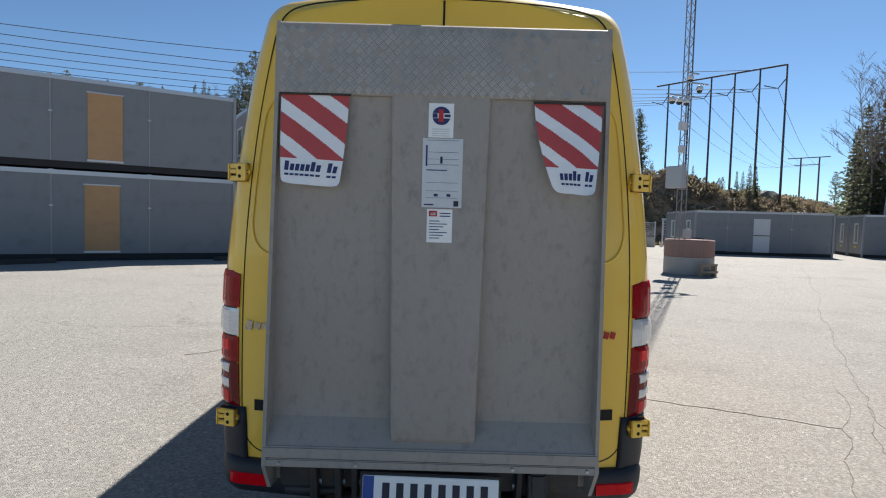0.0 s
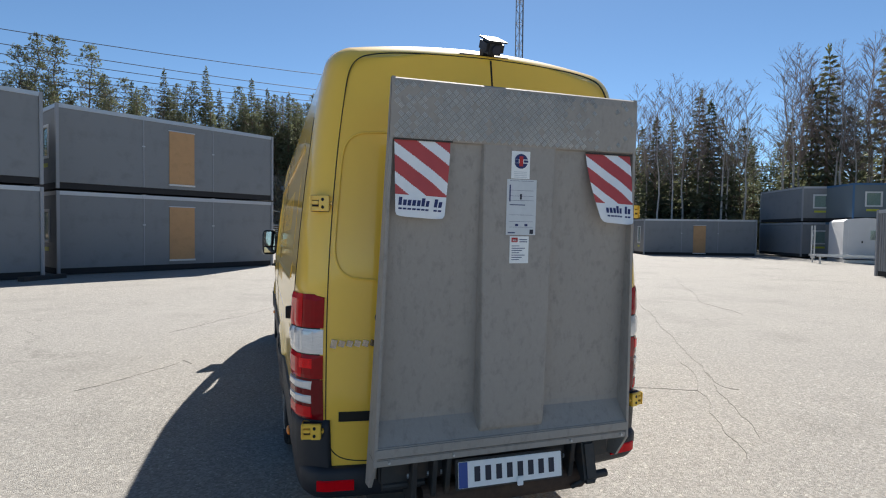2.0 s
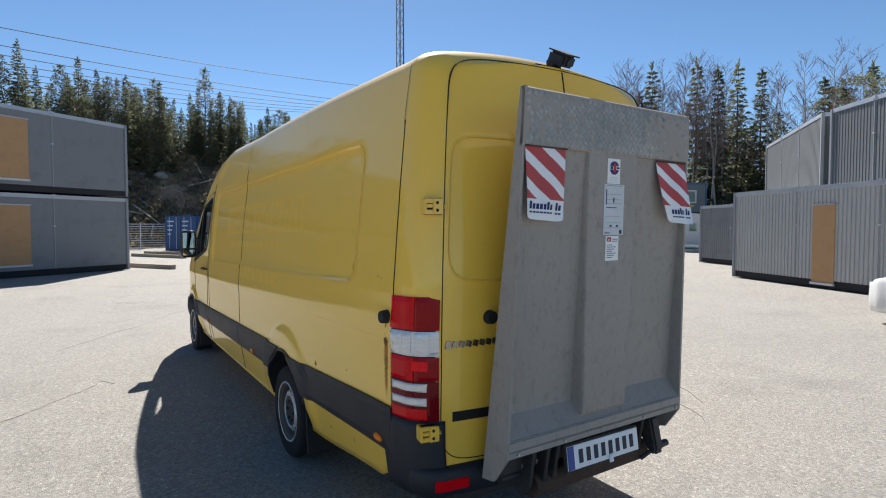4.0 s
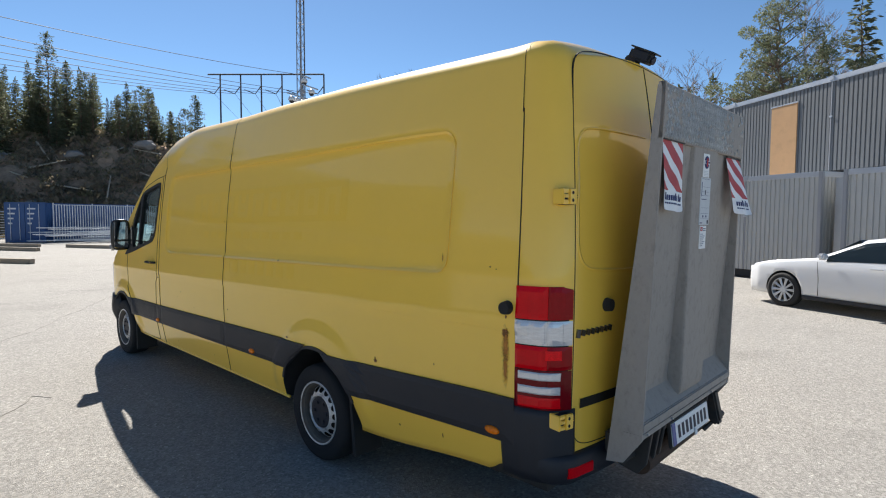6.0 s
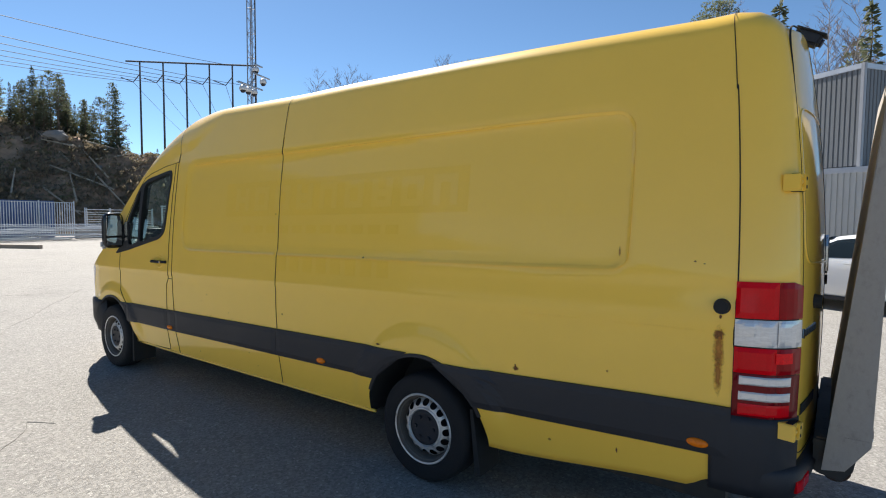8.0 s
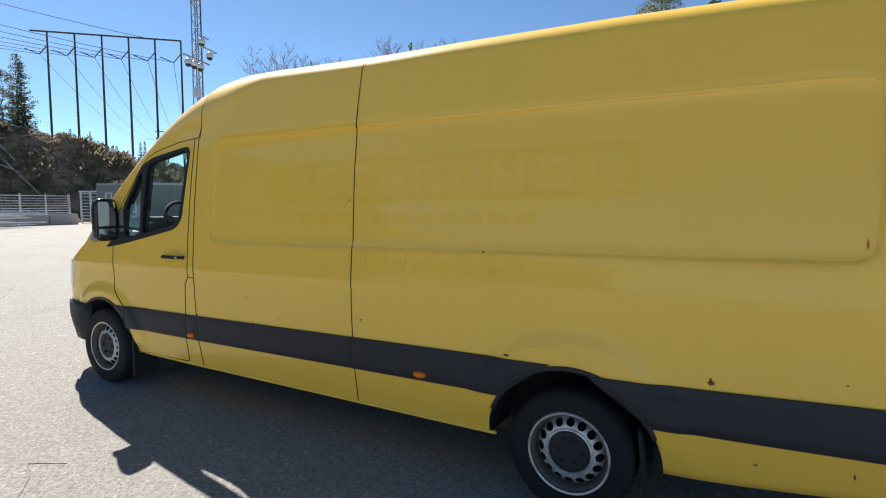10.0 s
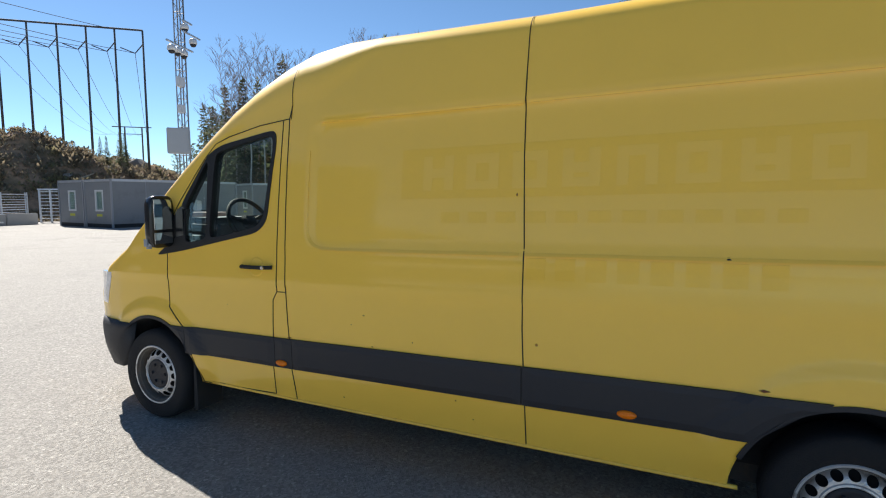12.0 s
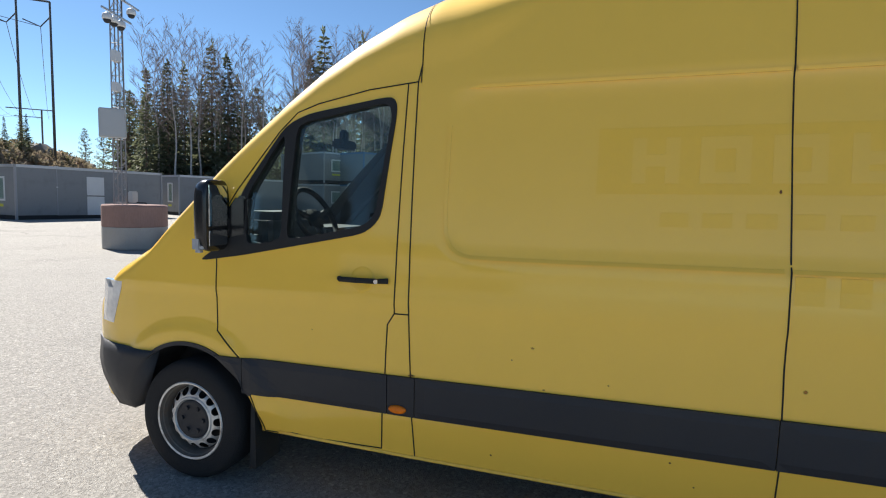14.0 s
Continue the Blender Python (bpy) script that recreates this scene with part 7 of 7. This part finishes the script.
    for _ in range(9):
        e = Vector((rnd.gauss(0, 0.3), rnd.gauss(0, 0.3), 1)).normalized()
        spray(cr, axis(height * rnd.uniform(0.95, 1.0)), e, rnd, 0.4, 0.2)
    return tr, cr


def spray(bm, c, e, rnd, s, wide):
    """A slim four-sided tuft that points along e."""
    w = e.cross(Vector((rnd.gauss(0, 1), rnd.gauss(0, 1), rnd.gauss(0, 1)))).normalized() * s * wide * rnd.uniform(0.6, 1.1)
    bm.faces.new([bm.verts.new(p) for p in (c, c + e * s * 0.5 - w, c + e * s, c + e * s * 0.55 + w)])


def bare_tree(seed, height):
    """A slender leafless tree: steep limbs, each with sprays of fine twigs."""
    rnd = random.Random(seed)
    tr, tw = bmesh.new(), bmesh.new()
    pts = [Vector((0, 0, -0.3))]
    for k in range(1, 9):
        pts.append(Vector((rnd.gauss(0, 0.05) * k, rnd.gauss(0, 0.05) * k, height * k / 8)))
    r = 0.0075 * height
    for k in range(8):
        rod(tr, pts[k], pts[k + 1], r * (1 - k / 8.3), r * (1 - (k + 1) / 8.3), 6, caps=False)

    def sub(o, d, L, r, depth):
        bend = Vector((rnd.gauss(0, 0.12), rnd.gauss(0, 0.12), 0.12))
        m = o + d * L * 0.5
        e = m + (d + bend).normalized() * L * 0.5
        if depth == 0:
            w = d.cross(Vector((rnd.gauss(0, 1), rnd.gauss(0, 1), rnd.gauss(0, 1)))).normalized() * max(r, 0.005) * 1.3
            tw.faces.new([tw.verts.new(p) for p in (o - w, m - w * 0.7, e, m + w * 0.7, o + w)])
            return
        rod(tw, o, m, r, r * 0.7, 3, caps=False)
        rod(tw, m, e, r * 0.7, r * 0.35, 3, caps=False)
        for _ in range(7 if depth > 1 else 6):
            f = rnd.uniform(0.2, 1.0)
            p = o.lerp(m, f * 2) if f < 0.5 else m.lerp(e, f * 2 - 1)
            q = (d + Vector((rnd.gauss(0, 0.5), rnd.gauss(0, 0.5), rnd.uniform(-0.15, 0.5)))).normalized()
            sub(p, q, L * rnd.uniform(0.28, 0.5), r * 0.5, depth - 1)
    for k in range(38):
        f = 0.4 + 0.58 * (k + rnd.random()) / 38
        i = min(7, int(f * 8))
        o = pts[i].lerp(pts[i + 1], f * 8 - i)
        a = rnd.uniform(0, 6.283)
        up = rnd.uniform(0.7, 1.5)
        d = Vector((math.cos(a), math.sin(a), up)).normalized()
        L = height * 0.2 * (1.15 - f) * rnd.uniform(0.6, 1.3) + 0.5
        sub(o, d, L, 0.01 + 0.007 * L, 2)
    return tr, tw


def plant(kind, variant, seed, spots):
    """Plants one tree and its copies; spots: x, y, z, scale, turn."""
    if kind == "bare":
        tr, tw = bare_tree(seed, 20.0)
        label, cat = "tall leafless birch with fine upright twigs", "birch"
    else:
        tr, tw = conifer(seed, *variant)
        label, cat = ("dark green pine with open flat boughs", "pine") if variant[-1] else ("dark spruce with drooping boughs", "spruce")
    base = thing(cat + "_tree", None, label, "tree", "trees round the yard")
    part("trunk", tr, M["birch"] if kind == "bare" else M["bark"], base)
    part("crown", tw, M["twig"] if kind == "bare" else M["needle"], base)
    for k, (x, y, z, s, a) in enumerate(spots):
        m = pose(x, y, z, 0, 0, a) @ Matrix.Scale(s, 4)
        if k == 0:
            base.matrix_basis = m
        else:
            ob = copy_thing(base, pose(x, y, z, 0, 0, a))
            ob.matrix_basis = m


M["twig"] = mat("birch_twigs", (0.27, 0.21, 0.18), 0.9, vary=0.3)
rnd = random.Random(11)
VARIANTS = [("conifer", (11.0, 2.1, 0.12, 1.0, 0.85, True)), ("conifer", (11.0, 1.9, 0.38, 1.0, 0.85, True)), ("conifer", (11.0, 2.3, 0.04, 1.0, 1.0, False)), ("conifer", (11.0, 1.8, 0.05, 1.0, 1.0, False)), ("bare", None), ("bare", None), ("conifer", (11.0, 3.7, 0.16, 8.0, 0.34, True)), ("conifer", (11.0, 1.15, 0.3, 0.8, 0.85, True))]
SPOTS = [[] for _ in VARIANTS]


# highest rise of the tree line above the yard, by bearing in degrees
CREST = [(-60, 12), (-26, 12), (-21, 13), (-14, 15.5), (-6, 14.5), (5, 13.5), (12, 13), (18, 12.5), (22, 11), (25, 8), (27, 6), (30, 7), (34, 6.5), (37, 7), (38.7, 9), (39.5, 16), (43, 22), (60, 26), (90, 30)]


def spot(v, x, y, s, z=None):
    if z is None:
        z = max(0.0, hill_height(x, y)) if y > lerp(x, HILL_BASE) else 0.0
    cap = lerp(math.degrees(math.atan2(x + 1.5, y)), CREST)
    s = min(s, (1.7 + math.hypot(x + 1.5, y) * math.tan(radians(cap)) * rnd.uniform(0.72, 1.0) - z) / (20.0 if v in (4, 5) else 11.0))
    if s > 0.15:
        SPOTS[v].append((x, y, z, s, rnd.uniform(0, 360)))


# wooded crest behind the stacked modules
for k in range(190):
    x = rnd.uniform(-44, 4) if k % 3 else rnd.uniform(3, 24)
    y = lerp(x, HILL_BASE) + rnd.uniform(9 if x < -4 else 13, 32)
    spot(rnd.choice((0, 1, 3, 2, 3, 7, 0, 2)), x, y, rnd.uniform(0.5, 1.1) * lerp(x, [(6, 1.0), (16, 0.72), (25, 0.5), (29, 0.35)]))
for k in range(16):
    x = rnd.uniform(-40, -4)
    spot(rnd.choice((0, 2, 3, 3)), x, lerp(x, HILL_BASE) + rnd.uniform(6, 14), rnd.uniform(0.25, 0.6))
for k in range(12):
    x = rnd.uniform(-44, 10)
    spot(rnd.choice((4, 5)), x, lerp(x, HILL_BASE) + rnd.uniform(10, 24), rnd.uniform(0.4, 0.55))
for k in range(16):
    x = rnd.uniform(22, 40)
    spot(rnd.choice((0, 2, 3)), x, lerp(x, HILL_BASE) + rnd.uniform(16, 30), rnd.uniform(0.2, 0.4))
spot(2, 31.8, 57.2, 0.55)
spot(3, 30.6, 57.5, 0.4)
spot(3, 33.2, 58.5, 0.3)
spot(0, 62, 87, 0.6)
spot(0, 66, 88, 0.66)
spot(1, 68, 86, 0.5)
for k in range(72):
    x = rnd.uniform(-5, 22)
    spot(rnd.choice((0, 1, 2, 3, 7, 3)), x, lerp(x, HILL_BASE) + rnd.uniform(12.5, 20), rnd.uniform(0.45, 0.95))
SPOTS[7].append((9.4, 67.7, hill_height(9.4, 67.7), 0.98, 40))
# the tallest ones along the crest


def crest_tree(v, bearing, dist, rise):
    x, y = -1.4 + dist * math.sin(radians(bearing)), dist * math.cos(radians(bearing))
    z = hill_height(x, y)
    SPOTS[v].append((x, y, z, (1.7 + dist * math.tan(radians(rise)) - z) / 11.0, rnd.uniform(0, 360)))


for v, b, rise in ((0, -18.4, 15.6), (1, -17.0, 15.8), (1, -19.6, 14.6), (1, -14.6, 15.6), (0, -13.6, 13.2), (3, -11.4, 13.0), (2, -8.8, 14.4), (0, -7.6, 13.2), (2, -5.2, 15.0), (2, -4.0, 13.2), (3, -1.0, 14.4), (0, 0.4, 12.4), (3, 2.5, 13.4), (1, 4.4, 12.6)):
    crest_tree(v, b, rnd.uniform(66, 70), rise)
# forest beyond the far modules: two tall groups with a low gap between them


def stand(v, bearing, dist, rise):
    """A tree whose top stands rise degrees above the eye, seen from the van's tail."""
    x, y = -1.4 + dist * math.sin(radians(bearing)), dist * math.cos(radians(bearing))
    SPOTS[v].append((x, y, 0.0, (1.7 + dist * math.tan(radians(rise))) / (20.0 if v in (4, 5) else 11.0), rnd.uniform(0, 360)))


for k in range(15):
    stand((4, 5)[k % 2], 38.0 + 0.68 * k + rnd.uniform(-0.3, 0.3), rnd.uniform(56, 62), rnd.uniform(12.5, 15.2))
for b, rise, v in ((37.9, 8.0, 2), (38.5, 10.2, 3), (39.1, 8.6, 2), (39.8, 11.0, 3), (41.2, 11, 2), (42.6, 9.5, 3), (43.6, 13.2, 2), (44.6, 12.2, 3), (45.6, 10.5, 2), (47.2, 9.5, 0), (46.4, 8.5, 3), (40.4, 9, 2), (48.2, 8, 2)):
    stand(v, b, rnd.uniform(57, 62), rise)
for k in range(18):
    stand((4, 5)[k % 2], 50.6 + 0.55 * k + rnd.uniform(-0.3, 0.3), rnd.uniform(57, 62), rnd.uniform(13.0, 16.4))
for b, rise, v in ((51.0, 10.0, 3), (52.4, 13.0, 3), (53.6, 15.6, 2), (55.2, 10.5, 0), (57.6, 15.6, 2), (59.4, 14.6, 3), (61, 15, 2), (63, 14, 3)):
    stand(v, b, rnd.uniform(58, 63), rise)
for k in range(90):
    stand((2, 3, 0, 2, 3, 5)[k % 6], 37.6 + 0.33 * k + rnd.uniform(-0.3, 0.3), rnd.uniform(70, 90), rnd.uniform(6.2, 8.6))
for k in range(38):
    f = rnd.random()
    x, y = 60 - 15 * f + rnd.uniform(-3, 8), 36 - 36 * f + rnd.uniform(-4, 4)
    v = rnd.choice((4, 2, 5, 1, 0, 4, 3))
    spot(v, x, y, rnd.uniform(0.7, 0.95) if v in (4, 5) else rnd.uniform(1.0, 1.5), 0)
for x, y, v, s in ((33, 8.8, 6, 1.3), (35.5, 10.2, 6, 1.05), (38, 8.5, 4, 0.85), (40, 6, 2, 1.5), (37, 3, 4, 0.75), (41, 1, 3, 1.4), (38, 15.8, 4, 0.68), (36.5, 13.8, 5, 0.62), (38.8, 16.6, 3, 1.05), (40.5, 18.5, 5, 0.7)):
    spot(v, x, y, s, 0)
for (kind, var), seed, spots in zip(VARIANTS, (3, 5, 7, 13, 17, 23, 31, 37), SPOTS):
    plant(kind, var, seed, spots)
